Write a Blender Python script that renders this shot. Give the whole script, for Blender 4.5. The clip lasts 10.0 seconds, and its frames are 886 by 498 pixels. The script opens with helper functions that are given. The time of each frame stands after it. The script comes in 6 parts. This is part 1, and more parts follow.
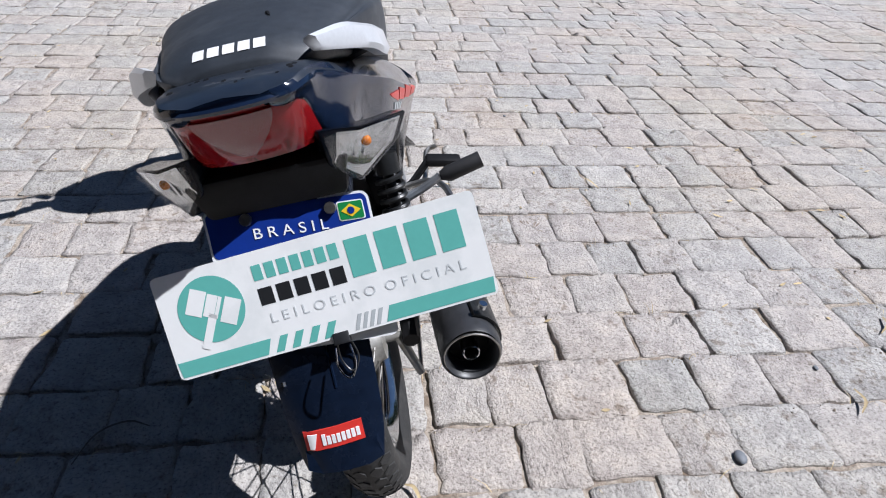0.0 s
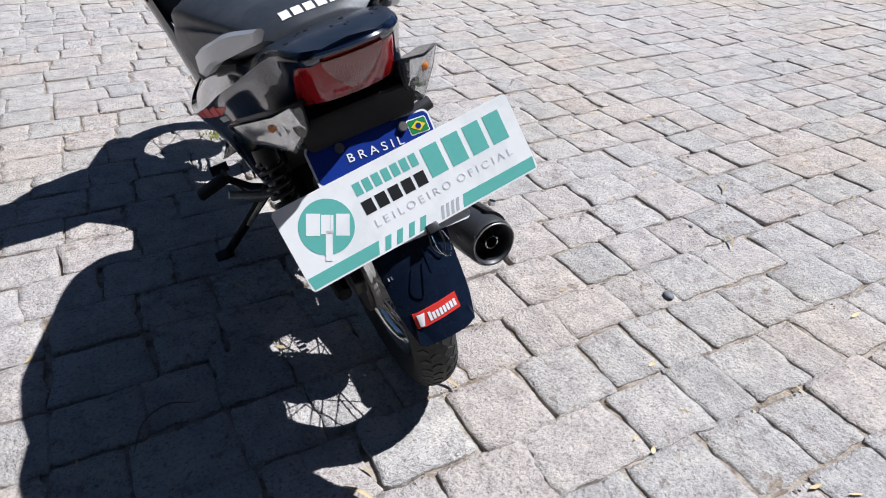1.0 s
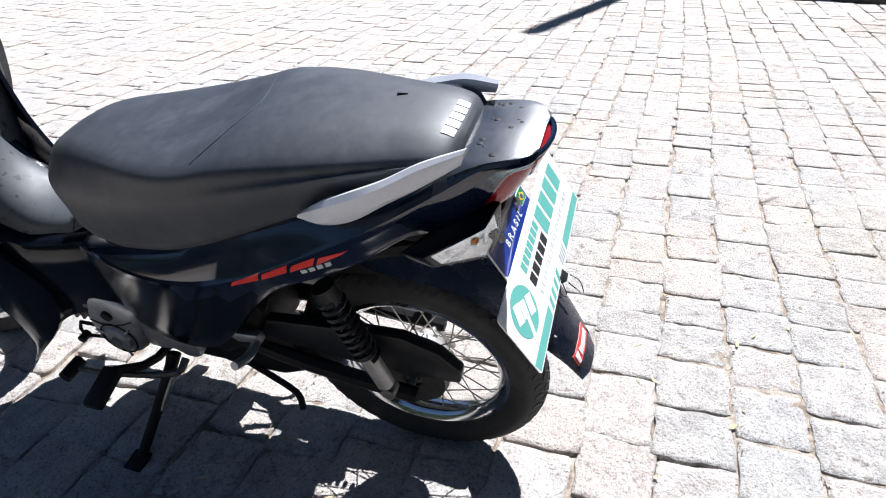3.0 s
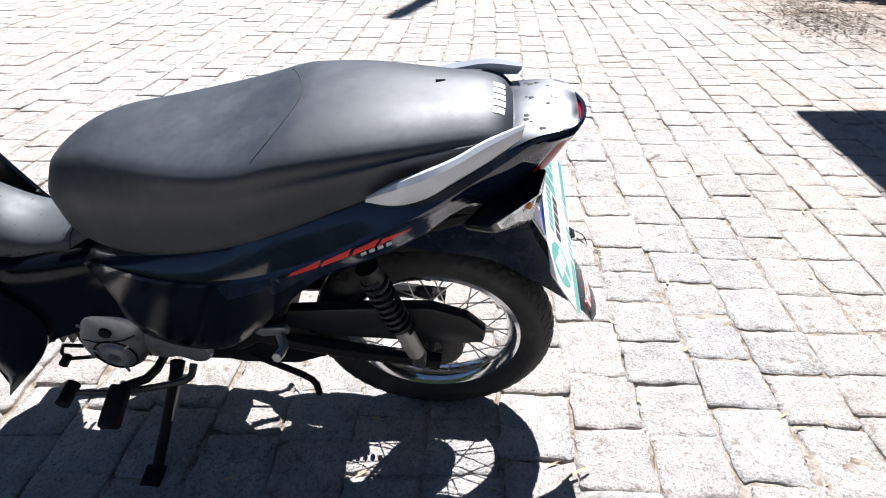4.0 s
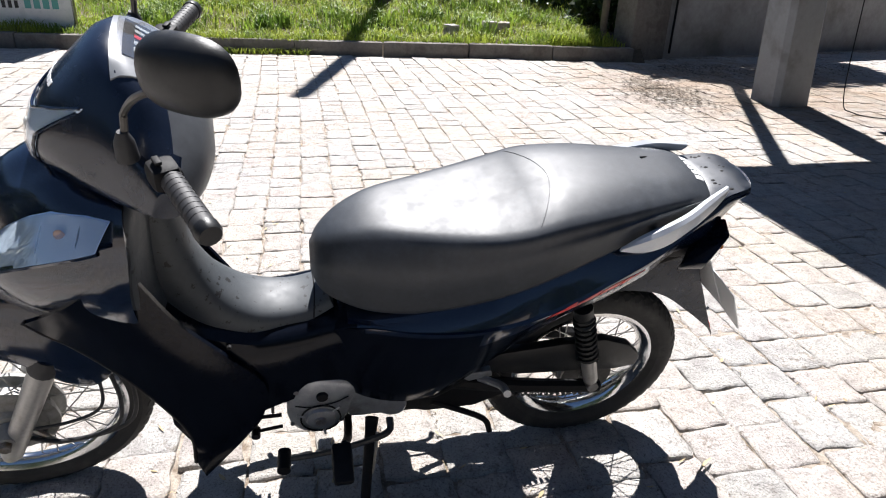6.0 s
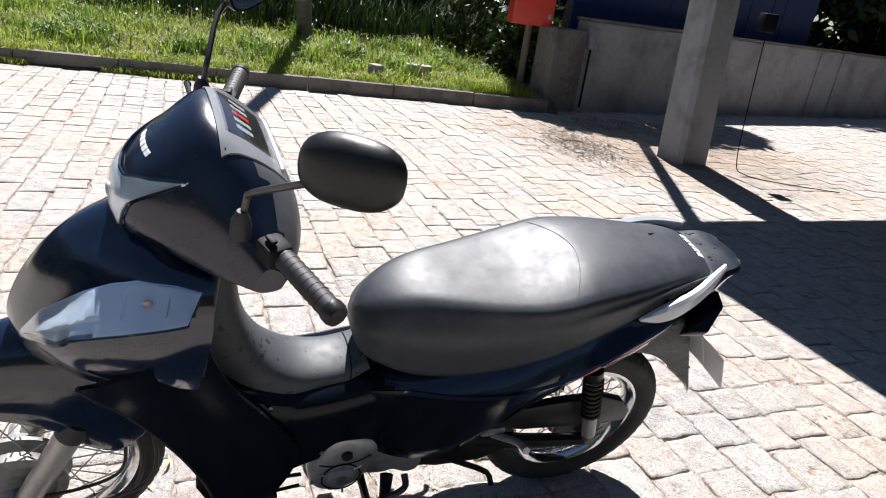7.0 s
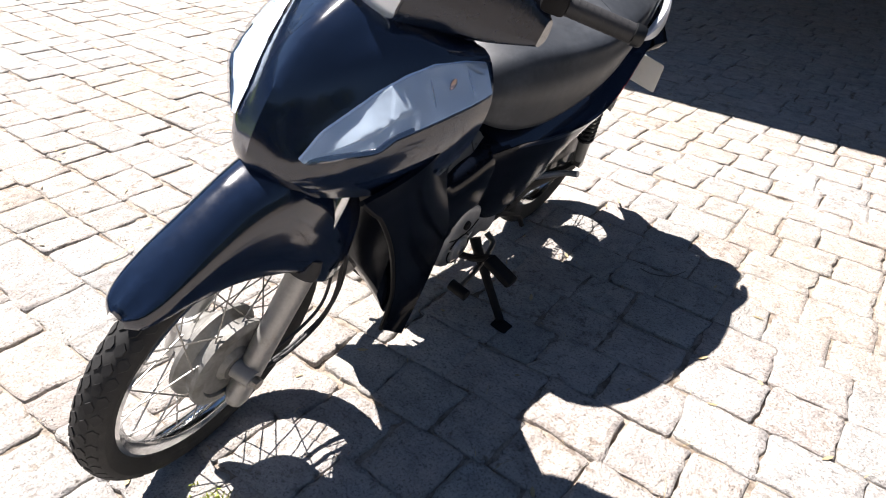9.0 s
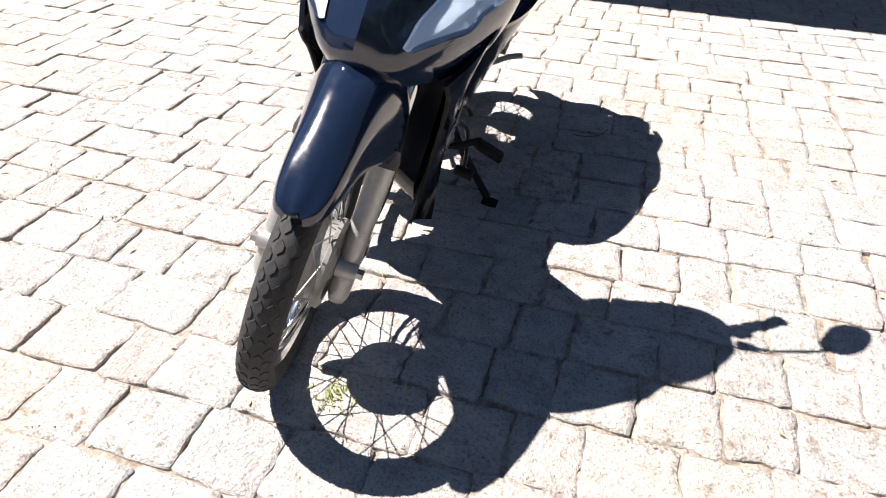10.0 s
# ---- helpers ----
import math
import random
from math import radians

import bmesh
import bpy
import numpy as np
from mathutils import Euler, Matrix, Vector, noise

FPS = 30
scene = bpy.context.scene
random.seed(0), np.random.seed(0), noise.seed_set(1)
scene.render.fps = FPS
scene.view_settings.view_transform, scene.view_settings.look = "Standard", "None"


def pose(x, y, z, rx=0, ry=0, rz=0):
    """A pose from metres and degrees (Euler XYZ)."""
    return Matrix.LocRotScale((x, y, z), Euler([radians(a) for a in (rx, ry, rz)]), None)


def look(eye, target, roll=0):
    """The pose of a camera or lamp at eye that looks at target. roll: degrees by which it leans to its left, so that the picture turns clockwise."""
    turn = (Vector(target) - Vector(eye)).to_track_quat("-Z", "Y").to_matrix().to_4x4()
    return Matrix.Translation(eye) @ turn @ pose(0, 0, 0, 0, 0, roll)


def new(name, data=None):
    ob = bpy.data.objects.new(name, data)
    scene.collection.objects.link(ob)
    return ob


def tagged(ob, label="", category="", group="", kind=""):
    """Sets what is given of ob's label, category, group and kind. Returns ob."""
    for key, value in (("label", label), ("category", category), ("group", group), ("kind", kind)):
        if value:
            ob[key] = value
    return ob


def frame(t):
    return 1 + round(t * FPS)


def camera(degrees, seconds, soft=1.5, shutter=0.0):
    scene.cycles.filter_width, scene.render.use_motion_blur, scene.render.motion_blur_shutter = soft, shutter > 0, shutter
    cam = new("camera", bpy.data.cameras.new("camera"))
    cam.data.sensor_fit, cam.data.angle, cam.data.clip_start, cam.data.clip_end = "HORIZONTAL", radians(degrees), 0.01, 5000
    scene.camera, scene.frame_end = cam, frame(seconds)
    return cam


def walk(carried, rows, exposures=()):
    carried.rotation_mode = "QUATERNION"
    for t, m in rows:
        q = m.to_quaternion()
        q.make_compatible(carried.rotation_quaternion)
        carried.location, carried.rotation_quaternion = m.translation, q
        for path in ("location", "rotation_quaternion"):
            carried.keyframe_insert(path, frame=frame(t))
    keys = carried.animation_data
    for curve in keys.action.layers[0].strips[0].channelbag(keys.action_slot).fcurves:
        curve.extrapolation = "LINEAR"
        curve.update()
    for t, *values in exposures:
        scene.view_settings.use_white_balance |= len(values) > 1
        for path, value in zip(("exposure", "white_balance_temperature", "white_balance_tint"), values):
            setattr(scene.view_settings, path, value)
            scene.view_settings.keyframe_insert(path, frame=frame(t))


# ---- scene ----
cam = camera(67.7, 10.0, 1.05)
EXPOSURES = [(0.0, 0.52, 5900, 13), (1.5, 0.74, 5900, 13), (3.0, 1.22, 6000, 12), (5.2, 1.27, 6200, 12), (6.3, 1.20, 6350, 12), (7.7, 1.08, 6450, 14), (8.6, 1.36, 6620, 14), (10.0, 1.46, 6650, 14)]
PATH = [
    (0, (0.086, 0.028, 1.046), (0.104, 1.693, -0.062), 3.9),
    (0.5, (-0.081, -0.163, 1.057), (0.198, 1.487, -0.037), 0.6),
    (1, (-0.3, -0.179, 1.026), (0.269, 1.396, -0.067), 1.3),
    (1.5, (-0.485, -0.047, 1.052), (0.344, 1.375, -0.084), 0.3),
    (2, (-0.69, 0.064, 1.085), (0.473, 1.296, 0.022), 0.8),
    (2.5, (-0.87, 0.192, 1.095), (0.478, 1.224, 0.036), 1.3),
    (2.7, (-0.915, 0.274, 1.092), (0.518, 1.235, 0.08), 0.3),
    (3.8, (-1.101, 0.583, 1.136), (0.567, 0.979, 0.105), -1.8),
    (4, (-1.159, 0.639, 1.134), (0.517, 1.005, 0.106), -0.6),
    (4.5, (-1.205, 0.825, 1.125), (0.533, 1.086, 0.17), 0.4),
    (5, (-1.226, 1.049, 1.111), (0.505, 1.182, 0.119), 1.1),
    (5.5, (-1.35, 1.23, 1.159), (0.445, 1.151, 0.281), 3.9),
    (6, (-1.449, 1.378, 1.215), (0.359, 1.236, 0.374), 2.4),
    (6.2, (-1.46, 1.421, 1.238), (0.361, 1.257, 0.427), 2.7),
    (7.3, (-1.446, 1.809, 1.311), (0.323, 1.185, 0.616), 7.5),
    (7.5, (-1.444, 1.892, 1.326), (0.274, 1.138, 0.634), 5.4),
    (8, (-1.421, 2.081, 1.287), (0.175, 1.126, 0.552), 9.0),
    (8.5, (-1.29, 2.34, 1.189), (0.103, 1.266, 0.236), 3.6),
    (9, (-1.174, 2.611, 1.117), (-0.033, 1.359, 0.053), 4.6),
    (9.5, (-1.084, 2.864, 1.118), (-0.173, 1.49, -0.016), 2.0),
    (9.9, (-0.934, 3.005, 1.075), (-0.334, 1.492, -0.088), 5.6),
    (10, (-0.902, 3.053, 1.083), (-0.263, 1.586, -0.116), 2.1),
]
walk(cam, [(t, look(eye, target, roll)) for t, eye, target, roll in PATH], EXPOSURES)


from mathutils.bvhtree import BVHTree

# ---- world and sun ----
SUN_AZ, SUN_EL = (1.0, 0.0), 58.7
world = bpy.data.worlds.new("sky")
scene.world = world
world.use_nodes = True
sky = world.node_tree.nodes.new("ShaderNodeTexSky")
sky.sky_type, sky.sun_disc = "NISHITA", False
sky.sun_elevation = radians(SUN_EL)
sky.sun_rotation = math.atan2(SUN_AZ[0], SUN_AZ[1])
sky.air_density, sky.dust_density, sky.ozone_density = 1.0, 0.2, 4.0
world.node_tree.links.new(sky.outputs[0], world.node_tree.nodes["Background"].inputs[0])
world.node_tree.nodes["Background"].inputs[1].default_value = 0.034
sun = new("sun", bpy.data.lights.new("sun", "SUN"))
sun.data.energy, sun.data.angle, sun.data.color = 5.0, radians(0.53), (1.0, 0.972, 0.935)
to_sun = Vector((SUN_AZ[0], SUN_AZ[1], 0)).normalized() * math.cos(radians(SUN_EL)) + Vector((0, 0, math.sin(radians(SUN_EL))))
sun.matrix_world = look(to_sun * 30, (0, 0, 0))


# ---- materials ----
def material(name, color, rough=0.5, metal=0.0, coat=0.0, spread=0.0, scale=20.0, bump=0.0, bump_scale=200.0, second=None, mix_scale=6.0, mix_at=(0.5, 0.62), rough_spread=0.0, island=0.0, spec=0.5):
    """A surface with grain and stains: colour spread by a fine noise, a second colour in patches, a fine relief."""
    m = bpy.data.materials.new(name)
    m.use_nodes = True
    nodes, links = m.node_tree.nodes, m.node_tree.links
    b = nodes["Principled BSDF"]
    b.inputs["Base Color"].default_value = (*color, 1)
    b.inputs["Roughness"].default_value, b.inputs["Metallic"].default_value = rough, metal
    b.inputs["Specular IOR Level"].default_value = spec
    b.inputs["Coat Weight"].default_value, b.inputs["Coat Roughness"].default_value = coat, 0.04
    coord = nodes.new("ShaderNodeTexCoord").outputs["Object"]

    def grain(s, detail=6.0, roughness=0.6):
        n = nodes.new("ShaderNodeTexNoise")
        n.inputs["Scale"].default_value, n.inputs["Detail"].default_value, n.inputs["Roughness"].default_value = s, detail, roughness
        links.new(coord, n.inputs["Vector"])
        return n.outputs["Fac"]

    color_out = None
    if second:
        ramp = nodes.new("ShaderNodeValToRGB")
        ramp.color_ramp.elements[0].position, ramp.color_ramp.elements[1].position = mix_at
        ramp.color_ramp.elements[0].color, ramp.color_ramp.elements[1].color = (*color, 1), (*second, 1)
        links.new(grain(mix_scale), ramp.inputs["Fac"])
        color_out = ramp.outputs["Color"]
    if spread or island:
        hsv = nodes.new("ShaderNodeHueSaturation")
        if color_out:
            links.new(color_out, hsv.inputs["Color"])
        else:
            hsv.inputs["Color"].default_value = (*color, 1)
        ran = nodes.new("ShaderNodeMapRange")
        ran.inputs["From Min"].default_value, ran.inputs["From Max"].default_value = 0.25, 0.75
        ran.inputs["To Min"].default_value, ran.inputs["To Max"].default_value = 1 - spread, 1 + spread
        links.new(grain(scale, 8.0, 0.7), ran.inputs["Value"])
        value = ran.outputs["Result"]
        if island:
            info, geo = nodes.new("ShaderNodeObjectInfo"), nodes.new("ShaderNodeNewGeometry")
            add, frac, piece, mul = (nodes.new("ShaderNodeMath") for _ in range(4))
            add.operation, frac.operation, piece.operation, mul.operation = "ADD", "FRACT", "MULTIPLY_ADD", "MULTIPLY"
            links.new(info.outputs["Random"], add.inputs[0])
            links.new(geo.outputs["Random Per Island"], add.inputs[1])
            links.new(add.outputs[0], frac.inputs[0])
            links.new(frac.outputs[0], piece.inputs[0])
            piece.inputs[1].default_value, piece.inputs[2].default_value = 2 * island, 1 - island
            links.new(piece.outputs[0], mul.inputs[0])
            links.new(value, mul.inputs[1])
            value = mul.outputs[0]
        links.new(value, hsv.inputs["Value"])
        color_out = hsv.outputs["Color"]
    if color_out:
        links.new(color_out, b.inputs["Base Color"])
    if rough_spread:
        r = nodes.new("ShaderNodeMapRange")
        r.inputs["From Min"].default_value, r.inputs["From Max"].default_value = 0.3, 0.7
        r.inputs["To Min"].default_value, r.inputs["To Max"].default_value = max(0.02, rough - rough_spread), rough + rough_spread
        links.new(grain(scale * 0.4), r.inputs["Value"])
        links.new(r.outputs["Result"], b.inputs["Roughness"])
    if bump:
        bp = nodes.new("ShaderNodeBump")
        bp.inputs["Strength"].default_value, bp.inputs["Distance"].default_value = 1.0, bump
        links.new(grain(bump_scale, 5.0, 0.65), bp.inputs["Height"])
        links.new(bp.outputs["Normal"], b.inputs["Normal"])
    return m


def glassy(name, color, rough=0.02, weight=1.0, ior=1.45):
    m = material(name, color, rough)
    b = m.node_tree.nodes["Principled BSDF"]
    b.inputs["Transmission Weight"].default_value, b.inputs["IOR"].default_value = weight, ior
    return m


def leafy(m, share=0.4):
    """Lets light through a leaf of that material."""
    nodes, links = m.node_tree.nodes, m.node_tree.links
    b = nodes["Principled BSDF"]
    thin, mix = nodes.new("ShaderNodeBsdfTranslucent"), nodes.new("ShaderNodeMixShader")
    links.new(b.inputs["Base Color"].links[0].from_socket, thin.inputs["Color"])
    mix.inputs[0].default_value = share
    links.new(b.outputs[0], mix.inputs[1])
    links.new(thin.outputs[0], mix.inputs[2])
    links.new(mix.outputs[0], nodes["Material Output"].inputs["Surface"])
    return m


def split_stone():
    """Split basalt paving: grey to pinkish beige from stone to stone, mottled, pitted and speckled."""
    m = bpy.data.materials.new("paving_stone")
    m.use_nodes = True
    nodes, links = m.node_tree.nodes, m.node_tree.links
    b = nodes["Principled BSDF"]
    b.inputs["Roughness"].default_value = 0.88
    b.inputs["Specular IOR Level"].default_value = 0.3

    def math_node(op, a, c=None, d=None):
        n = nodes.new("ShaderNodeMath")
        n.operation = op
        for i, v in enumerate((a, c, d)):
            if v is None:
                continue
            if isinstance(v, (int, float)):
                n.inputs[i].default_value = v
            else:
                links.new(v, n.inputs[i])
        return n.outputs[0]

    info, geo = nodes.new("ShaderNodeObjectInfo"), nodes.new("ShaderNodeNewGeometry")
    piece = math_node("FRACT", math_node("ADD", info.outputs["Random"], geo.outputs["Random Per Island"]))
    other = math_node("FRACT", math_node("MULTIPLY", piece, 17.31))
    place = nodes.new("ShaderNodeVectorMath")
    place.operation = "ADD"
    links.new(nodes.new("ShaderNodeTexCoord").outputs["Object"], place.inputs[0])
    links.new(math_node("MULTIPLY", piece, 37.0), place.inputs[1])

    def grain(s, detail=4.0, rough=0.6):
        n = nodes.new("ShaderNodeTexNoise")
        n.inputs["Scale"].default_value, n.inputs["Detail"].default_value, n.inputs["Roughness"].default_value = s, detail, rough
        links.new(place.outputs[0], n.inputs["Vector"])
        return n.outputs["Fac"]

    def ramp(v, stops):
        r = nodes.new("ShaderNodeValToRGB")
        r.color_ramp.elements[0].position, r.color_ramp.elements[0].color = stops[0][0], (*stops[0][1], 1)
        r.color_ramp.elements[1].position, r.color_ramp.elements[1].color = stops[-1][0], (*stops[-1][1], 1)
        for p, c in stops[1:-1]:
            r.color_ramp.elements.new(p).color = (*c, 1)
        links.new(v, r.inputs["Fac"])
        return r.outputs["Color"]

    def blend(fac, a, c, mode="MIX"):
        x = nodes.new("ShaderNodeMix")
        x.data_type, x.blend_type = "RGBA", mode
        links.new(fac, x.inputs[0]) if not isinstance(fac, (int, float)) else None
        if isinstance(fac, (int, float)):
            x.inputs[0].default_value = fac
        links.new(a, x.inputs[6])
        links.new(c, x.inputs[7])
        return x.outputs[2]

    tone = ramp(piece, [(0.0, (0.386, 0.370, 0.345)), (0.3, (0.416, 0.393, 0.364)), (0.55, (0.436, 0.396, 0.361)), (0.8, (0.424, 0.381, 0.345)), (1.0, (0.454, 0.430, 0.398))])
    mottle = ramp(grain(16.0, 5.0), [(0.34, (0.82, 0.81, 0.81)), (0.5, (1.0, 1.0, 1.0)), (0.66, (1.13, 1.12, 1.09))])
    speck = ramp(grain(150.0, 5.0, 0.7), [(0.35, (0.52, 0.505, 0.49)), (0.47, (1.0, 1.0, 1.0)), (0.68, (1.16, 1.16, 1.15))])
    col = blend(1.0, blend(1.0, tone, mottle, "MULTIPLY"), speck, "MULTIPLY")
    stain = ramp(math_node("MULTIPLY", grain(34.0, 4.0), math_node("MULTIPLY_ADD", other, 0.25, 0.87)), [(0.60, (1.0, 1.0, 1.0)), (0.74, (0.60, 0.55, 0.50))])
    # a thin film of sand over whole patches of the paving
    wide = nodes.new("ShaderNodeTexNoise")
    wide.inputs["Scale"].default_value, wide.inputs["Detail"].default_value = 1.1, 4.0
    links.new(geo.outputs["Position"], wide.inputs["Vector"])
    film = ramp(wide.outputs["Fac"], [(0.40, (0.985, 1.0, 1.03)), (0.52, (1.0, 1.0, 1.0)), (0.66, (1.005, 0.972, 0.925))])
    col = blend(1.0, blend(1.0, col, stain, "MULTIPLY"), film, "MULTIPLY")
    # brown soil by the pillar's foot
    patchy = nodes.new("ShaderNodeTexNoise")
    patchy.inputs["Scale"].default_value, patchy.inputs["Detail"].default_value = 4.0, 6.0
    links.new(geo.outputs["Position"], patchy.inputs["Vector"])
    far = nodes.new("ShaderNodeVectorMath")
    far.operation = "DISTANCE"
    links.new(geo.outputs["Position"], far.inputs[0])
    far.inputs[1].default_value = (5.1, -2.2, 0)
    near_by = math_node("MAXIMUM", math_node("MULTIPLY_ADD", far.outputs["Value"], -1.0 / 2.6, 1.0), 0.0)
    soil = ramp(math_node("MULTIPLY", math_node("MULTIPLY_ADD", patchy.outputs["Fac"], 2.0, -0.2), near_by), [(0.08, (1.0, 1.0, 1.0)), (0.55, (0.70, 0.62, 0.54))])
    col = blend(1.0, col, soil, "MULTIPLY")
    links.new(col, b.inputs["Base Color"])
    height = math_node("ADD", math_node("MULTIPLY", grain(28.0, 6.0, 0.66), 1.5), math_node("MULTIPLY", grain(130.0, 4.0, 0.7), 0.6))
    bp = nodes.new("ShaderNodeBump")
    bp.inputs["Strength"].default_value, bp.inputs["Distance"].default_value = 1.0, 0.011
    links.new(height, bp.inputs["Height"])
    links.new(bp.outputs["Normal"], b.inputs["Normal"])
    return m


def thin_glass(name, tint=0.97, gloss_share=0.06):
    """A thin clear pane: light goes straight through, with a slight gloss."""
    m = bpy.data.materials.new(name)
    m.use_nodes = True
    nodes, links = m.node_tree.nodes, m.node_tree.links
    clear, gloss, mix = nodes.new("ShaderNodeBsdfTransparent"), nodes.new("ShaderNodeBsdfGlossy"), nodes.new("ShaderNodeMixShader")
    clear.inputs["Color"].default_value = (tint, tint, tint, 1)
    gloss.inputs["Roughness"].default_value = 0.03
    mix.inputs[0].default_value = gloss_share
    links.new(clear.outputs[0], mix.inputs[1])
    links.new(gloss.outputs[0], mix.inputs[2])
    links.new(mix.outputs[0], nodes["Material Output"].inputs["Surface"])
    return m


PAINT = material("black_gloss_paint", (0.0055, 0.0115, 0.0290), 0.14, 0.0, 0.48, 0.25, 60, rough_spread=0.05, spec=0.55)
PAINT.node_tree.nodes["Principled BSDF"].inputs["Coat Roughness"].default_value = 0.05
COWL_PAINT = material("satin_black_paint", (0.0060, 0.0110, 0.0250), 0.25, 0.0, 0.2, 0.25, 60, 0.0001, 500, rough_spread=0.05, spec=0.46)
GUARD = material("black_mudguard_plastic", (0.0050, 0.0095, 0.0220), 0.26, 0.0, 0.0, 0.3, 60, 0.0001, 500, rough_spread=0.08, spec=0.28)
PLASTIC = material("black_plastic", (0.011, 0.012, 0.013), 0.40, 0, 0.0, 0.3, 90, 0.0002, 900, rough_spread=0.1, spec=0.35)
DULL = material("dull_black", (0.007, 0.007, 0.008), 0.6, 0, 0, 0.35, 60, 0.0003, 500, spec=0.2)
TUNNEL = material("speckled_grey_plastic", (0.046, 0.053, 0.060), 0.58, 0, 0, 0.15, 60, 0.0002, 700, second=(0.006, 0.006, 0.007), mix_scale=62.0, mix_at=(0.615, 0.635), rough_spread=0.08, spec=0.6)
VINYL = material("seat_vinyl", (0.028, 0.033, 0.041), 0.50, 0, 0, 0.25, 70, 0.00012, 1600, second=(0.041, 0.047, 0.056), mix_scale=9.0, rough_spread=0.05, spec=0.48)
# rougher, more reflective variant of the black, made for the sun's glint on the tail
TAIL_TOP = material("sheen_tail_top", (0.009, 0.014, 0.024), 0.40, 0, 0.25, 0.3, 50, 0.0001, 400, rough_spread=0.08, spec=0.8)
SATIN = material("satin_black_plastic", (0.004, 0.0055, 0.010), 0.15, 0, 0, 0.3, 60, 0.0001, 300, rough_spread=0.05, spec=0.16)
RUBBER = material("tyre_rubber", (0.018, 0.018, 0.018), 0.75, 0, 0, 0.3, 50, 0.0005, 300, second=(0.05, 0.047, 0.042), mix_scale=14.0, mix_at=(0.52, 0.8))
REAR_HALF = material("dusty_grey_plastic", (0.075, 0.080, 0.088), 0.42, 0, 0, 0.2, 60, 0.0002, 700, rough_spread=0.08, spec=0.6)
GRIP = material("grip_rubber", (0.024, 0.024, 0.026), 0.6, 0, 0, 0.2, 100, 0.0002, 900)
CHROME = material("chrome", (0.62, 0.63, 0.64), 0.14, 1.0, 0, 0.12, 40, rough_spread=0.08)
STEEL = material("dirty_steel", (0.36, 0.35, 0.33), 0.38, 1.0, 0, 0.3, 60, 0.0002, 300, second=(0.16, 0.12, 0.08), mix_scale=25.0, mix_at=(0.55, 0.75))
ALLOY = material("cast_alloy", (0.33, 0.345, 0.365), 0.42, 0.7, 0, 0.2, 60, 0.0003, 500, second=(0.16, 0.15, 0.13), mix_scale=18.0, mix_at=(0.55, 0.75), rough_spread=0.1)
SILVER = material("silver_paint", (0.55, 0.57, 0.60), 0.34, 0.15, 0.3, 0.06, 200)
FORK = material("fork_silver", (0.42, 0.41, 0.39), 0.42, 0.5, 0, 0.15, 80, second=(0.25, 0.22, 0.18), mix_scale=22.0, mix_at=(0.58, 0.75))
RED_LENS = glassy("red_lens", (0.40, 0.010, 0.014), 0.06, 0.5)
CLEAR = thin_glass("clear_lens")
LAMP_LENS = thin_glass("glossy_lamp_lens", 0.98, 0.22)
REFLECTOR = material("reflector_chrome", (0.90, 0.96, 1.0), 0.09, 0.78, 0, 0.08, 60, 0.0008, 40)
HUB = material("dusty_cast_hub", (0.27, 0.265, 0.25), 0.55, 0.3, 0, 0.25, 50, 0.0004, 300, second=(0.16, 0.15, 0.13), mix_scale=22.0, mix_at=(0.5, 0.7))
# the bright sky's reflection in the lamps is put into this pale blue
LAMP_BOWL = material("sky_tinted_lamp_bowl", (0.74, 0.87, 1.0), 0.10, 0.12, 0, 0.12, 40, 0.001, 40)
DASH = material("grey_dash_plastic", (0.20, 0.21, 0.225), 0.32, 0, 0, 0.15, 60, 0.0001, 500)
SIGNAL_CHROME = material("signal_reflector", (0.62, 0.64, 0.66), 0.2, 1.0, 0, 0.3, 60, 0.001, 40)
GRIT = material("joint_grit", (0.36, 0.30, 0.24), 0.9, 0, 0, 0.3, 90, island=0.4)
PALE_BULB = glassy("pale_amber_bulb", (0.60, 0.42, 0.34), 0.1, 0.3)
AMBER = glassy("amber_bulb", (0.75, 0.22, 0.02), 0.1, 0.4)
MIRROR = material("mirror_glass", (0.85, 0.87, 0.88), 0.0, 1.0)
BOARD = material("white_board", (0.80, 0.81, 0.80), 0.38, 0, 0, 0.03, 30, second=(0.72, 0.74, 0.73), mix_scale=12.0)
TEAL = material("teal_print", (0.12, 0.42, 0.37), 0.4, 0, 0, 0.05, 60)
INK = material("black_print", (0.015, 0.016, 0.018), 0.4, 0, 0, 0.1, 60)
GREY_INK = material("grey_print", (0.42, 0.45, 0.46), 0.4, 0, 0, 0.05, 60)
PALE_INK = material("pale_grey_print", (0.56, 0.59, 0.60), 0.4, 0, 0, 0.05, 60)
PLATE_BLUE = material("plate_blue", (0.008, 0.03, 0.22), 0.3, 0, 0.3, 0.1, 60)
PLATE_WHITE = material("plate_white", (0.72, 0.73, 0.74), 0.35, 0, 0, 0.05, 60)
FLAG_GREEN = material("flag_green", (0.01, 0.20, 0.05), 0.4, 0, 0, 0.05, 60)
FLAG_YELLOW = material("flag_yellow", (0.75, 0.52, 0.02), 0.4, 0, 0, 0.05, 60)
RED_PRINT = material("red_print", (0.62, 0.04, 0.03), 0.35, 0, 0.2, 0.08, 60)
WHITE_PRINT = material("white_print", (0.78, 0.78, 0.78), 0.4, 0, 0, 0.05, 60)
STONE = split_stone()
SAND = material("joint_sand", (0.33, 0.285, 0.235), 0.95, 0, 0, 0.45, 160, 0.004, 160, second=(0.17, 0.13, 0.095), mix_scale=26.0, mix_at=(0.45, 0.62))
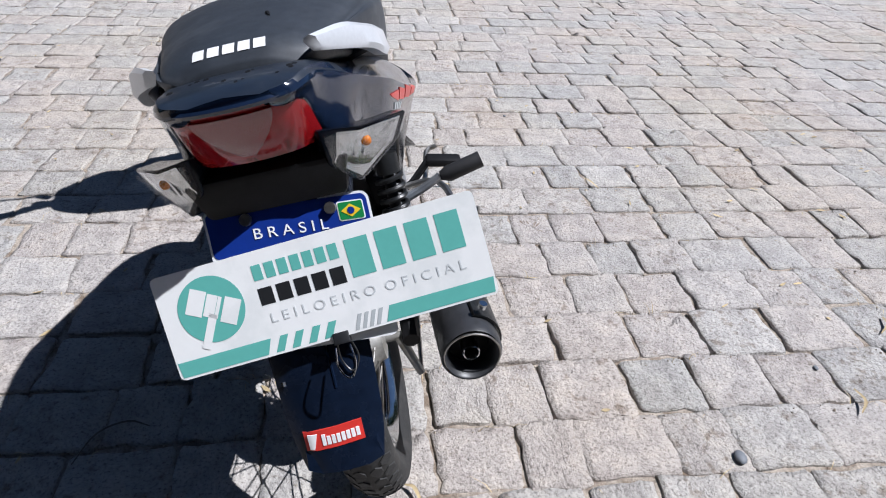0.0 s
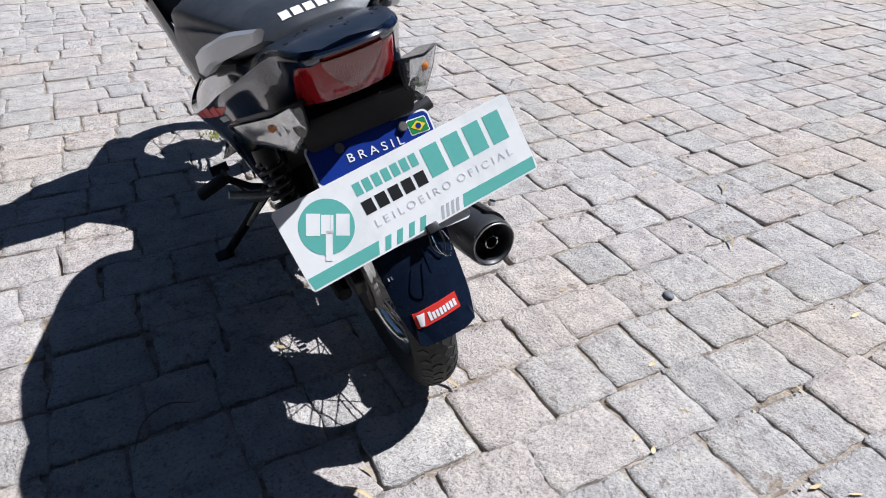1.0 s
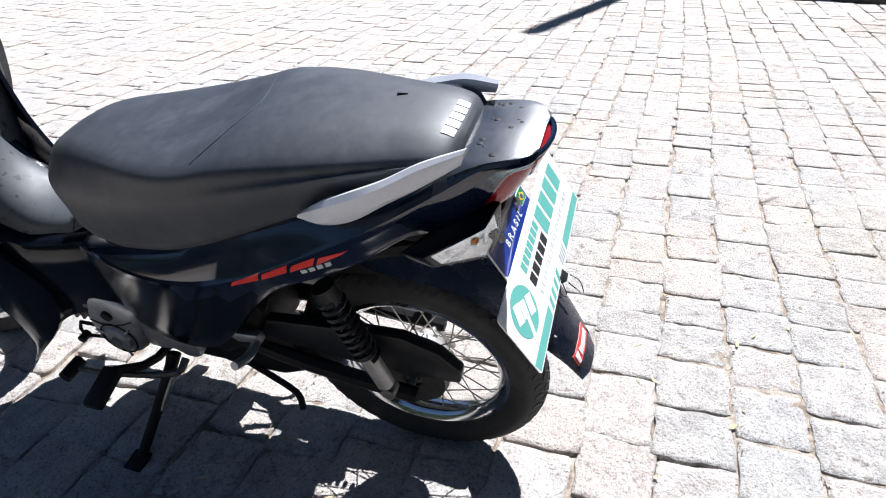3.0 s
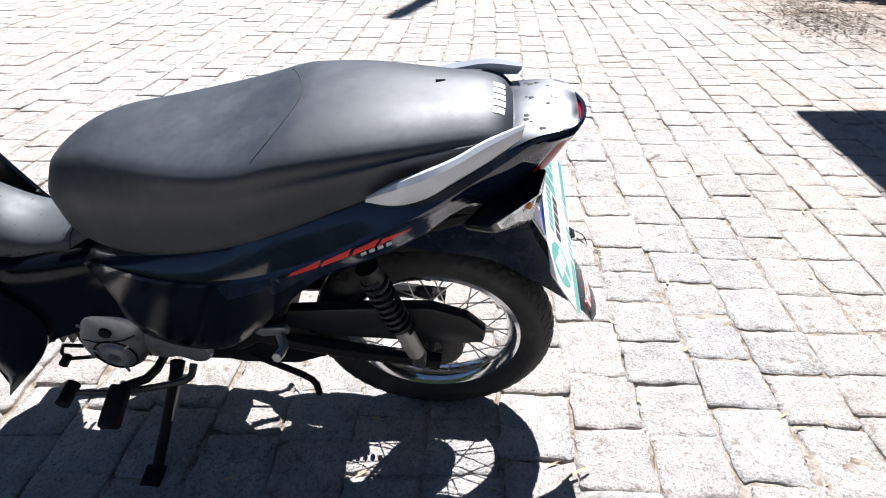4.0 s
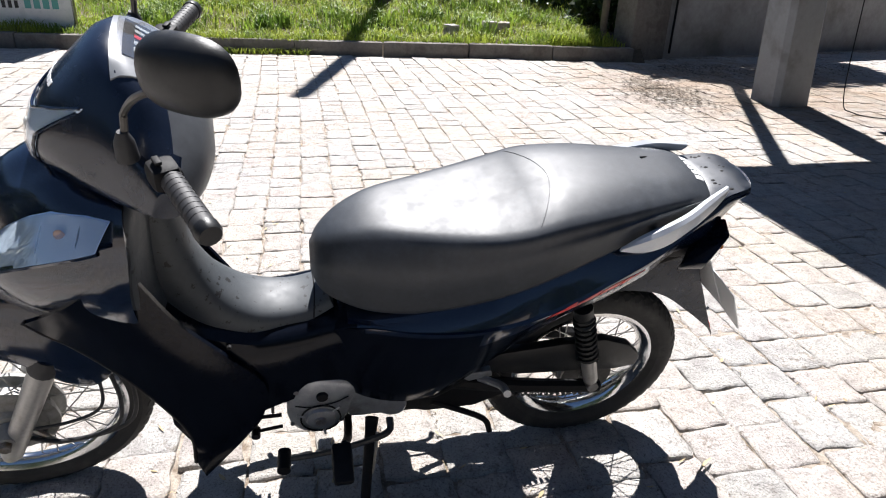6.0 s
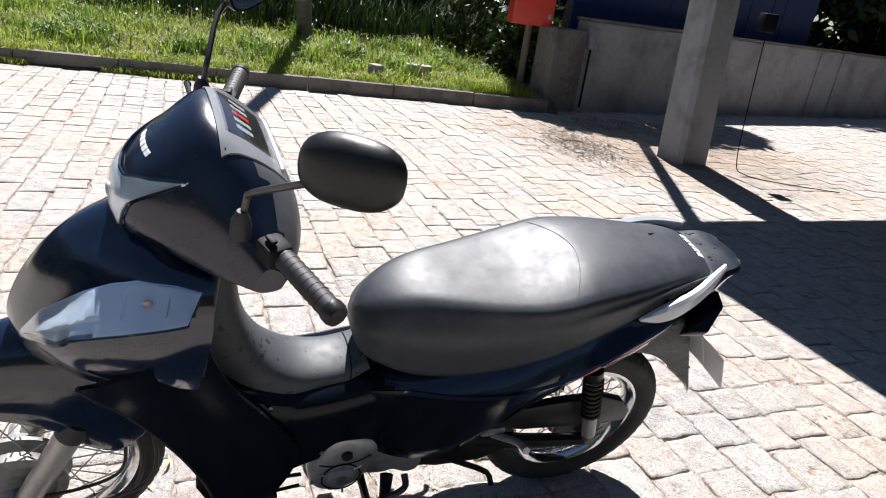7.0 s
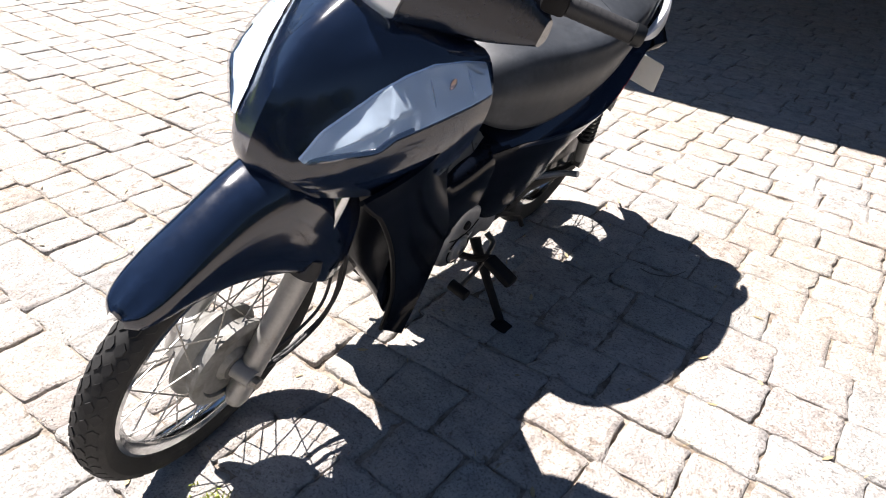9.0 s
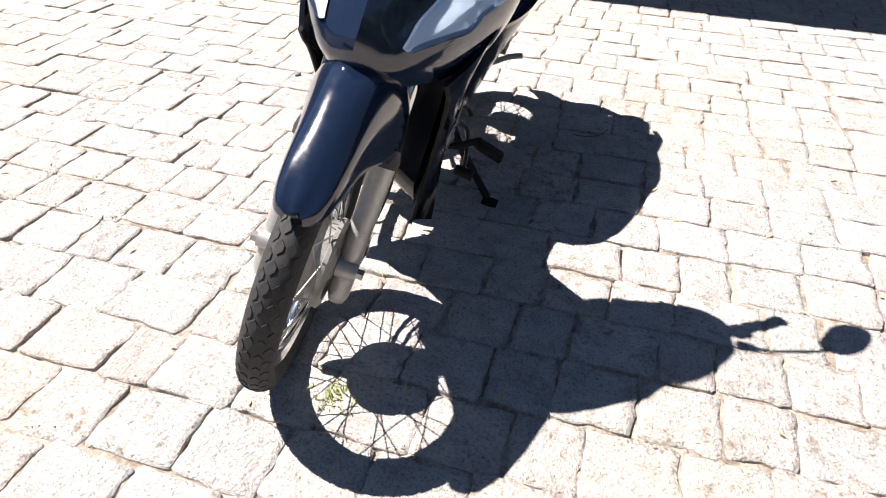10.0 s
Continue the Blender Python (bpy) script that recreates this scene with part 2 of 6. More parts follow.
MUFFLER = material("satin_black_enamel", (0.030, 0.031, 0.034), 0.36, 0, 0, 0.3, 60, 0.0002, 400, rough_spread=0.1)
GREASE = material("greasy_steel", (0.10, 0.095, 0.09), 0.45, 0.8, 0, 0.4, 90)
CONCRETE = material("kerb_concrete", (0.17, 0.155, 0.135), 0.88, 0, 0, 0.25, 25, 0.003, 90, second=(0.12, 0.105, 0.09), mix_scale=3.5)
PLASTER = material("stained_plaster", (0.34, 0.33, 0.315), 0.85, 0, 0, 0.15, 12, 0.002, 60, second=(0.19, 0.18, 0.165), mix_scale=1.6, mix_at=(0.45, 0.7))
POST_PAINT = material("pale_post_paint", (0.25, 0.26, 0.275), 0.7, 0, 0, 0.1, 18, 0.001, 60, second=(0.19, 0.19, 0.195), mix_scale=3.0)
GRASS = leafy(material("grass", (0.30, 0.36, 0.05), 0.55, 0, 0, 0.35, 8, second=(0.15, 0.23, 0.03), mix_scale=2.0, island=0.35), 0.5)
WEED = leafy(material("weed_leaf", (0.20, 0.29, 0.04), 0.5, 0, 0, 0.3, 8, second=(0.09, 0.16, 0.02), mix_scale=2.0, island=0.45), 0.45)
STRAW = material("dry_straw", (0.46, 0.36, 0.20), 0.8, 0, 0, 0.25, 30, island=0.3)
LEAF = leafy(material("bush_leaf", (0.022, 0.044, 0.009), 0.5, 0, 0, 0.35, 8, second=(0.038, 0.066, 0.013), mix_scale=2.0, island=0.4), 0.2)
EARTH = material("earth", (0.09, 0.065, 0.04), 0.95, 0, 0, 0.4, 10, 0.01, 30)
BARK = material("bark", (0.16, 0.13, 0.10), 0.9, 0, 0, 0.3, 20, 0.01, 40)
PETAL = material("white_petal", (0.75, 0.75, 0.68), 0.6)
RED_BOX = material("red_enamel", (0.55, 0.035, 0.02), 0.45, 0, 0.2, 0.15, 20)
BLUE_SHEET = material("navy_sheet", (0.010, 0.022, 0.085), 0.5, 0, 0, 0.25, 6)
CAR_PAINT = material("navy_car_paint", (0.004, 0.009, 0.036), 0.22, 0.0, 0.0, 0.1, 60, spec=0.35)
CAR_GLASS = material("car_glass", (0.008, 0.011, 0.013), 0.06, 0, 0.0, spec=0.35)
ROOFING = material("roof_sheet", (0.035, 0.034, 0.034), 0.7, 0, 0, 0.2, 10)
# near-black colour for the added walls, so that they bounce hardly any light
DARK_WALL = material("light_blocking_wall", (0.026, 0.026, 0.028), 0.8, 0, 0, 0.2, 10, 0.002, 60, second=(0.018, 0.02, 0.02), mix_scale=2.0)
LITTER = material("leaf_litter", (0.075, 0.055, 0.038), 0.9, 0, 0, 0.4, 30, island=0.5)


# ---- mesh helpers ----
def part(name, bm, mat, parent=None, label="", smooth=38, m=None):
    """Links a bmesh as one mesh object under a thing or a part."""
    if m is not None:
        bmesh.ops.transform(bm, matrix=m, verts=bm.verts)
    me = bpy.data.meshes.new(name)
    bm.to_mesh(me)
    bm.free()
    me.materials.append(mat)
    if smooth:
        me.shade_smooth()
        me.set_sharp_from_angle(angle=radians(smooth))
    ob = new(name, me)
    ob.parent = parent
    return tagged(ob, label) if label else ob


def merge(*bms):
    """Joins several bmeshes into one."""
    out = bmesh.new()
    for bm in bms:
        me = bpy.data.meshes.new("tmp")
        bm.to_mesh(me)
        bm.free()
        out.from_mesh(me)
        bpy.data.meshes.remove(me)
    return out


def spline(pts, n, closed=False):
    """Catmull-Rom through pts, n steps to a span."""
    pts = [Vector(p) for p in pts]
    out, k = [], len(pts)
    for i in range(k if closed else k - 1):
        if closed:
            a, b, c, d = pts[i - 1], pts[i], pts[(i + 1) % k], pts[(i + 2) % k]
        else:
            b, c = pts[i], pts[i + 1]
            a = pts[i - 1] if i else b * 2 - c
            d = pts[i + 2] if i + 2 < k else c * 2 - b
        for j in range(n):
            t = j / n
            out.append(0.5 * (2 * b + (c - a) * t + (2 * a - 5 * b + 4 * c - d) * t * t + (3 * b - a - 3 * c + d) * t ** 3))
    if not closed:
        out.append(pts[-1])
    return out


def loft(rings, cap=True, closed=True):
    bm = bmesh.new()
    rows = [[bm.verts.new(p) for p in ring] for ring in rings]
    n = len(rows[0])
    for a, b in zip(rows, rows[1:]):
        for i in range(n if closed else n - 1):
            bm.faces.new((a[i], a[(i + 1) % n], b[(i + 1) % n], b[i]))
    if cap:
        bm.faces.new(rows[0][::-1])
        bm.faces.new(rows[-1])
    bmesh.ops.recalc_face_normals(bm, faces=bm.faces)
    return bm


def skin(stations, along=3, round_=3):
    """A smooth closed body through rings of points."""
    cols = list(zip(*stations))
    cols = [spline(c, along) for c in cols]
    rings = [spline(r, round_, True) if round_ > 1 else [Vector(p) for p in r] for r in zip(*cols)]
    return loft(rings)


def mirrored(half):
    """A ring from its right half, top middle to bottom middle."""
    return list(half) + [(-x, y, z) for x, y, z in half[-2:0:-1]]


def tube(pts, r, seg=10, smooth=1, closed=False, cap=True):
    """A round bar along pts; r is one radius or one for each point."""
    if smooth > 1:
        rs = r if isinstance(r, (list, tuple)) else [r] * len(pts)
        path = spline(pts, smooth, closed)
        rad = [rs[min(len(rs) - 1, i // smooth)] + (rs[min(len(rs) - 1, i // smooth + 1)] - rs[min(len(rs) - 1, i // smooth)]) * (i % smooth) / smooth for i in range(len(path))]
    else:
        path = [Vector(p) for p in pts]
        rad = r if isinstance(r, (list, tuple)) else [r] * len(path)
    rings, up = [], None
    k = len(path)
    for i, p in enumerate(path):
        d = (path[(i + 1) % k] - path[i - 1]) if closed else (path[min(i + 1, k - 1)] - path[max(i - 1, 0)])
        d.normalize()
        if up is None:
            up = d.orthogonal()
        up = (up - d * up.dot(d)).normalized()
        side = d.cross(up)
        rings.append([p + (up * math.cos(2 * math.pi * j / seg) + side * math.sin(2 * math.pi * j / seg)) * rad[i] for j in range(seg)])
    if closed:
        rings.append(rings[0])
    return loft(rings, cap and not closed)


def lathe(profile, seg=48, center=(0, 0, 0), cap=False):
    """A round body about the x axis: profile of (x, radius)."""
    rings = [[Vector(center) + Vector((x, r * math.cos(2 * math.pi * j / seg), r * math.sin(2 * math.pi * j / seg))) for j in range(seg)] for x, r in profile]
    return loft(rings, cap)


def block(lo, hi, bevel=0.0, seg=2):
    bm = bmesh.new()
    bmesh.ops.create_cube(bm, size=1)
    for v in bm.verts:
        v.co = Vector([lo[i] + (v.co[i] + 0.5) * (hi[i] - lo[i]) for i in range(3)])
    if bevel:
        bmesh.ops.bevel(bm, geom=bm.edges[:], offset=bevel, segments=seg, profile=0.5, affect="EDGES")
    return bm


def prism(outline, thick, bevel=0.0, seg=2):
    """A plate from an outline of 3D points in one plane, thickened by the vector thick."""
    bm = bmesh.new()
    a = [bm.verts.new(p) for p in outline]
    b = [bm.verts.new(Vector(p) + Vector(thick)) for p in outline]
    n = len(a)
    bm.faces.new(a)
    bm.faces.new(b[::-1])
    for i in range(n):
        bm.faces.new((a[i], b[i], b[(i + 1) % n], a[(i + 1) % n]))
    bmesh.ops.recalc_face_normals(bm, faces=bm.faces)
    if bevel:
        bmesh.ops.bevel(bm, geom=bm.edges[:], offset=bevel, segments=seg, profile=0.5, affect="EDGES")
    return bm


def patch(f, ns, nt, thick):
    """A curved sheet f(s, t), s and t from 0 to 1, thickened by the vector thick."""
    front = [[Vector(f(i / ns, j / nt)) for i in range(ns + 1)] for j in range(nt + 1)]
    bm = bmesh.new()
    sides = []
    for off in (Vector((0, 0, 0)), Vector(thick)):
        sides.append([[bm.verts.new(p + off) for p in row] for row in front])
    for g in sides:
        for j in range(nt):
            for i in range(ns):
                bm.faces.new((g[j][i], g[j][i + 1], g[j + 1][i + 1], g[j + 1][i]))
    a, b = sides
    for j in range(nt):
        for i in (0, ns):
            bm.faces.new((a[j][i], a[j + 1][i], b[j + 1][i], b[j][i]))
    for i in range(ns):
        for j in (0, nt):
            bm.faces.new((a[j][i], a[j][i + 1], b[j][i + 1], b[j][i]))
    bmesh.ops.recalc_face_normals(bm, faces=bm.faces)
    return bm


def tree_of(bm):
    return BVHTree.FromBMesh(bm)


def cast(tree, p, d, lift):
    """The point where the ray from p along d meets the surface, lifted off it."""
    d = Vector(d).normalized()
    hit = tree.ray_cast(Vector(p), d)
    q = hit[0] if hit[0] is not None else Vector(p) + d * 0.3
    return q - d * lift


def lerp(poly, t):
    """The point at t, 0 to 1, along a polyline."""
    k = (len(poly) - 1) * min(max(t, 0), 1)
    i = min(int(k), len(poly) - 2)
    return Vector(poly[i]).lerp(Vector(poly[i + 1]), k - i)


def lettering(body, size, mat, m, parent, name="lettering", depth=0.0006, squeeze=1.0):
    """Raised letters in the built-in font."""
    cu = bpy.data.curves.new(name, "FONT")
    cu.body, cu.size, cu.extrude, cu.align_x, cu.align_y = body, size, depth, "CENTER", "CENTER"
    tmp = new(name, cu)
    me = bpy.data.meshes.new_from_object(tmp.evaluated_get(bpy.context.evaluated_depsgraph_get()))
    bpy.data.objects.remove(tmp)
    bpy.data.curves.remove(cu)
    me.transform(m @ Matrix.Diagonal((squeeze, 1, 1, 1)))
    me.materials.append(mat)
    ob = new(name, me)
    ob.parent = parent
    return ob


# ---- ground, kerb, wall, canopy ----
def grid_sheet(x0, x1, y0, y1, nx, ny, f):
    bm = bmesh.new()
    rows = [[bm.verts.new((x0 + (x1 - x0) * i / nx, y0 + (y1 - y0) * j / ny, f(x0 + (x1 - x0) * i / nx, y0 + (y1 - y0) * j / ny))) for i in range(nx + 1)] for j in range(ny + 1)]
    for j in range(ny):
        for i in range(nx):
            bm.faces.new((rows[j][i], rows[j][i + 1], rows[j + 1][i + 1], rows[j + 1][i]))
    return bm


ground = tagged(part("ground", grid_sheet(-150, 150, -150, 150, 10, 10, lambda x, y: -0.013), SAND, smooth=0), "sandy bed under the paving, reaching the horizon", "ground", kind="structure")

KERB_A, KERB_B = Vector((6.57, -1.45, 0)), Vector((6.05, 11.5, 0))
kd = (KERB_B - KERB_A).normalized()
kn = Vector((kd.y, -kd.x, 0))
kerb = new("kerb")
tagged(kerb, "weathered concrete kerb along the grass", "kerb", kind="structure")
rng = random.Random(11)
for i in range(13):
    a = KERB_A + kd * (i * 1.0)
    lift = rng.uniform(-0.006, 0.006)
    bm = block((0.004, -0.075, -0.03), (0.993, 0.075, 0.150 + lift), 0.012)
    part("kerbstone", bm, CONCRETE, kerb, m=Matrix.Translation(a + kn * 0.075) @ Matrix((kd, kn, (0, 0, 1))).transposed().to_4x4() @ Matrix.Rotation(rng.uniform(-0.006, 0.006), 4, "Z"))


def bank_z(x, y):
    edge = 6.57 - 0.04 * (y + 1.45)
    d = x - edge - 0.15
    return 0.125 + max(0.0, d) * 0.075 + 0.05 * noise.noise((x * 0.9, y * 0.9, 0)) * min(1, max(0, d))


bank = tagged(part("bank", grid_sheet(6.0, 22.0, -1.6, 20.0, 60, 70, lambda x, y: bank_z(x, y) if x > 6.70 - 0.04 * (y + 1.45) else -0.03), EARTH), "earth bank under the grass", "bank", kind="structure")


def blades(count, place, h0, h1, width, seed, lean=0.5):
    """Many bent blades as one mesh."""
    r = np.random.RandomState(seed)
    verts, faces = [], []
    for i in range(count):
        x, y, z, k = place(r)
        a = r.uniform(0, 2 * math.pi)
        h = r.uniform(h0, h1) * k
        dx, dy = math.cos(a) * lean * h * r.uniform(0.3, 1.0), math.sin(a) * lean * h * r.uniform(0.3, 1.0)
        wx, wy = -math.sin(a) * width, math.cos(a) * width
        n = len(verts)
        verts += [(x - wx, y - wy, z), (x + wx, y + wy, z), (x - wx * 0.7 + dx * 0.35, y - wy * 0.7 + dy * 0.35, z + h * 0.6), (x + wx * 0.7 + dx * 0.35, y + wy * 0.7 + dy * 0.35, z + h * 0.6), (x + dx, y + dy, z + h * (1 - 0.25 * lean))]
        faces += [(n, n + 1, n + 3, n + 2), (n + 2, n + 3, n + 4)]
    me = bpy.data.meshes.new("blades")
    me.from_pydata(verts, [], faces)
    return me


def stuff(name, me, mat, label, category):
    me.materials.append(mat)
    return tagged(new(name, me), label, category, kind="stuff")


def lawn(r):
    y = r.uniform(-1.35, 9.0)
    x = 6.655 - 0.04 * (y + 1.45) + 3.97 * r.uniform(0, 1) ** 1.3
    clump = 0.75 + 0.9 * max(0, noise.noise((x * 1.7, y * 1.7, 3.0)))
    return x, y, max(0.13, bank_z(x, y) - 0.01), clump


stuff("grass", blades(40000, lawn, 0.05, 0.16, 0.0060, 3, 0.9), GRASS, "sunlit uneven lawn grass on the bank", "grass")


tuft_rng = np.random.RandomState(17)
TUFTS = [(7.0 + 3.2 * tuft_rng.rand() ** 1.2, tuft_rng.uniform(-1.1, 8.5), tuft_rng.uniform(0.05, 0.17), tuft_rng.uniform(0.6, 1.3)) for _ in range(150)]


def tuft(r):
    x0, y0, spread, k = TUFTS[r.randint(len(TUFTS))]
    x, y = x0 + r.normal() * spread, y0 + r.normal() * spread
    return x, y, max(0.13, bank_z(x, y) - 0.01), k


stuff("grass_tufts", blades(9000, tuft, 0.12, 0.30, 0.0085, 5, 1.1), WEED, "broad-leaved weed tufts standing in the lawn", "grass")


def kerb_weed(r):
    y = r.choice([3.3, 3.5, 2.6, 2.9, -0.55, -0.75, -0.95, 4.6]) + r.uniform(-0.22, 0.22)
    x = 6.57 - 0.04 * (y + 1.45) + (r.uniform(-0.10, 0.12) if y > 0 else r.uniform(0.10, 0.45))
    return x, y, (0.0 if x < 6.57 - 0.04 * (y + 1.45) else 0.13), 1.0 if y > 0 else 2.3


stuff("weeds", blades(2600, kerb_weed, 0.03, 0.11, 0.0050, 8, 1.3), GRASS, "weeds hanging over the kerb", "weeds")


def tall_weed(r):
    y = r.uniform(-1.2, 9.5)
    x = 9.6 + r.uniform(0, 2.5)
    return x, y, bank_z(x, y), 1.0


stuff("tall_weeds", blades(7000, tall_weed, 0.35, 0.95, 0.010, 9, 0.5), LEAF, "tall dark weeds behind the lawn", "weeds")


def leaf_cloud(count, centers, size, seed):
    """Leaves scattered through ellipsoids, as one mesh."""
    r = np.random.RandomState(seed)
    verts, faces = [], []
    per = count // len(centers)
    for cx, cy, cz, rx, ry, rz in centers:
        for i in range(per):
            v = r.normal(size=3)
            v /= np.linalg.norm(v) + 1e-9
            k = r.uniform(0.25, 1.0) ** 0.45
            bump = 1 + 0.28 * noise.noise((v[0] * 2 + cx, v[1] * 2 + cy, v[2] * 2))
            p = np.array((cx + v[0] * rx * k * bump, cy + v[1] * ry * k * bump, cz + v[2] * rz * k * bump))
            a = r.normal(size=3)
            a /= np.linalg.norm(a) + 1e-9
            b = np.cross(a, r.normal(size=3))
            b /= np.linalg.norm(b) + 1e-9
            s = size * r.uniform(0.6, 1.3)
            n = len(verts)
            verts += [tuple(p - a * s), tuple(p + b * s * 0.45), tuple(p + a * s), tuple(p - b * s * 0.45)]
            faces.append((n, n + 1, n + 2, n + 3))
    me = bpy.data.meshes.new("leaves")
    me.from_pydata(verts, [], faces)
    return me


def tree(x, y, z0, height, crown, label, leaves, size, seed):
    t = new("tree")
    t.matrix_world = Matrix.Translation((x, y, z0))
    tagged(t, label, "tree")
    rr = random.Random(seed)
    limbs = [tube([(0, 0, -0.1), (0.05, 0.03, height * 0.35), (-0.05, 0.06, height * 0.7), (0.0, 0.0, height)], [0.16, 0.13, 0.10, 0.05], 9, 3)]
    for i in range(6):
        a = rr.uniform(0, 2 * math.pi)
        s = rr.uniform(0.5, 0.9) * height
        limbs.append(tube([(0, 0, s), (math.cos(a) * 0.5, math.sin(a) * 0.5, s + 0.4), (math.cos(a) * 1.1, math.sin(a) * 1.1, s + 0.7)], [0.06, 0.04, 0.015], 6, 3))
    part("trunk", merge(*limbs), BARK, t)
    me = leaf_cloud(leaves, crown, size, seed)
    me.materials.append(LEAF)
    crown_ob = new("crown", me)
    crown_ob.parent = t


tree(8.6, -2.4, 0.0, 3.4, [(0.0, -0.1, 3.7, 1.15, 1.35, 0.85), (0.1, 0.75, 3.5, 0.85, 0.65, 0.6), (0.1, -1.2, 3.6, 0.95, 0.8, 0.65)], "leafy tree behind the wall shading its foot", 13500, 0.13, 21)
tree(12.2, -8.0, 0.0, 3.6, [(0, 0, 3.4, 1.9, 2.4, 1.4), (0.2, 2.2, 3.1, 1.4, 1.4, 1.1), (0, -2.5, 3.2, 1.6, 1.8, 1.3)], "dark leafy tree behind the far end of the wall", 13000, 0.16, 22)
hedge_at = [(11.6 + 0.5 * math.sin(i * 2.1), -1.0 + i * 1.25, 1.0 + 0.25 * math.sin(i * 1.3), 1.1, 1.0, 1.25) for i in range(9)]
hedge_at += [(8.3, -1.55, 0.55, 0.55, 0.55, 0.75), (9.1, -1.75, 0.7, 0.7, 0.6, 0.9), (9.9, -1.3, 0.8, 0.8, 0.8, 1.0)]
stuff("hedge", leaf_cloud(21000, hedge_at, 0.075, 31), LEAF, "dense dark hedge behind the lawn", "hedge")
wood_at = [(15.0 + 1.0 * math.sin(i * 1.7), -20.0 + i * 2.0, 2.4 + 0.4 * math.sin(i), 2.0, 1.9, 3.0) for i in range(18)]
stuff("woods", leaf_cloud(30000, wood_at, 0.27, 32), LEAF, "dark trees closing the far side", "trees")
wood_at = [(3.5 + i * 1.6, -18.0 + 0.8 * math.sin(i * 2.3), 2.2, 1.8, 1.6, 2.8) for i in range(9)]
stuff("woods", leaf_cloud(15000, wood_at, 0.27, 33), LEAF, "dark trees behind the parked car", "trees")

# two unseen rows of trees, added to cut the low sky light
wood_at = [(-16.0 + i * 2.4, 19.0 + 1.2 * math.sin(i * 1.9), 2.6 + 0.5 * math.sin(i * 1.1), 2.2, 2.0, 3.4) for i in range(14)]
stuff("woods", leaf_cloud(14000, wood_at, 0.34, 34), LEAF, "added trees out of view, blocking low sky at the yard's open end", "trees")
wood_at = [(-17.0 + 1.2 * math.sin(i * 1.7), -14.0 + i * 2.4, 2.4 + 0.5 * math.sin(i * 1.3), 2.0, 2.2, 3.2) for i in range(14)]
stuff("woods", leaf_cloud(14000, wood_at, 0.34, 35), LEAF, "added trees out of view, blocking low sky opposite the kerb", "trees")


def flowers(count, seed):
    r = np.random.RandomState(seed)
    verts, faces = [], []
    for i in range(count):
        y = r.uniform(-0.8, 8.0)
        x = r.uniform(8.2, 10.6)
        z = bank_z(x, y) + r.uniform(0.15, 0.75 if x > 9.5 else 0.30)
        n = len(verts)
        s = r.uniform(0.010, 0.022)
        verts += [(x - s, y, z - s), (x, y + s, z), (x + s, y, z + s), (x, y - s, z)]
        faces.append((n, n + 1, n + 2, n + 3))
    me = bpy.data.meshes.new("flowers")
    me.from_pydata(verts, [], faces)
    return me


stuff("flowers", flowers(45, 4), PETAL, "small white wild flowers", "flowers")

# low wall with a pier, blue sheeting behind
WALL_A, WALL_B = Vector((6.98, -1.95, 0)), Vector((10.75, -11.6, 0))
wd = (WALL_B - WALL_A).normalized()
wn = Vector((-wd.y, wd.x, 0))
wall_m = Matrix.Translation(WALL_A) @ Matrix((wd, wn, (0, 0, 1))).transposed().to_4x4()
wall_len = (WALL_B - WALL_A).length
wall = tagged(part("wall_east", block((0, 0, -0.05), (wall_len, 0.20, 1.14), 0.012), PLASTER, m=wall_m), "low stained plaster wall in the shade", "wall", kind="structure")
tagged(part("coping", block((-0.02, -0.02, 1.143), (wall_len + 0.02, 0.22, 1.185), 0.008), CONCRETE, wall, m=wall_m), "thin concrete coping")
for s in (5.7, 6.45):
    part("pilaster", block((s, -0.022, 0.0), (s + 0.10, -0.003, 1.14), 0.004), PLASTER, wall, m=wall_m)
pier = tagged(part("pier", block((-0.55, -0.05, -0.05), (-0.01, 0.32, 1.02), 0.02), CONCRETE, m=wall_m), "damp concrete pier at the wall's end", "pier", kind="structure")
tagged(part("sheeting", merge(*[block((0.25 + i * 0.5, 0.62 + 0.012 * (i % 2), 0.0), (0.755 + i * 0.5, 0.64 + 0.012 * (i % 2), 2.6), 0.003, 1) for i in range(12)]), BLUE_SHEET, m=wall_m), "dark blue sheet fence behind the wall", "fence", kind="structure")
red_box = new("red_cabinet")
tagged(red_box, "red metal cabinet on a post by the wall", "cabinet")
part("body", block((6.98, -1.46, 1.00), (7.22, -0.92, 1.62), 0.012), RED_BOX, red_box)
part("door", block((6.962, -1.44, 1.02), (6.978, -0.94, 1.60), 0.006), RED_BOX, red_box)
part("latch", block((6.95, -1.42, 1.10), (6.962, -1.38, 1.16), 0.003), STEEL, red_box)
part("post", tube([(7.12, -1.2, 0.0), (7.12, -1.2, 1.0)], 0.045, 12), BARK, red_box)
meter = new("meter_box")
tagged(meter, "pale electric meter box on the wall's end", "box")
part("body", block((0.02, -0.075, 0.80), (0.16, -0.004, 1.07), 0.008), POST_PAINT, meter, m=wall_m)
part("lid", block((0.03, -0.084, 0.82), (0.15, -0.075, 1.05), 0.004), POST_PAINT, meter, m=wall_m)
part("conduit", tube([(0.09, -0.03, 0.05), (0.09, -0.03, 0.80)], 0.014, 8), DULL, meter, m=wall_m)

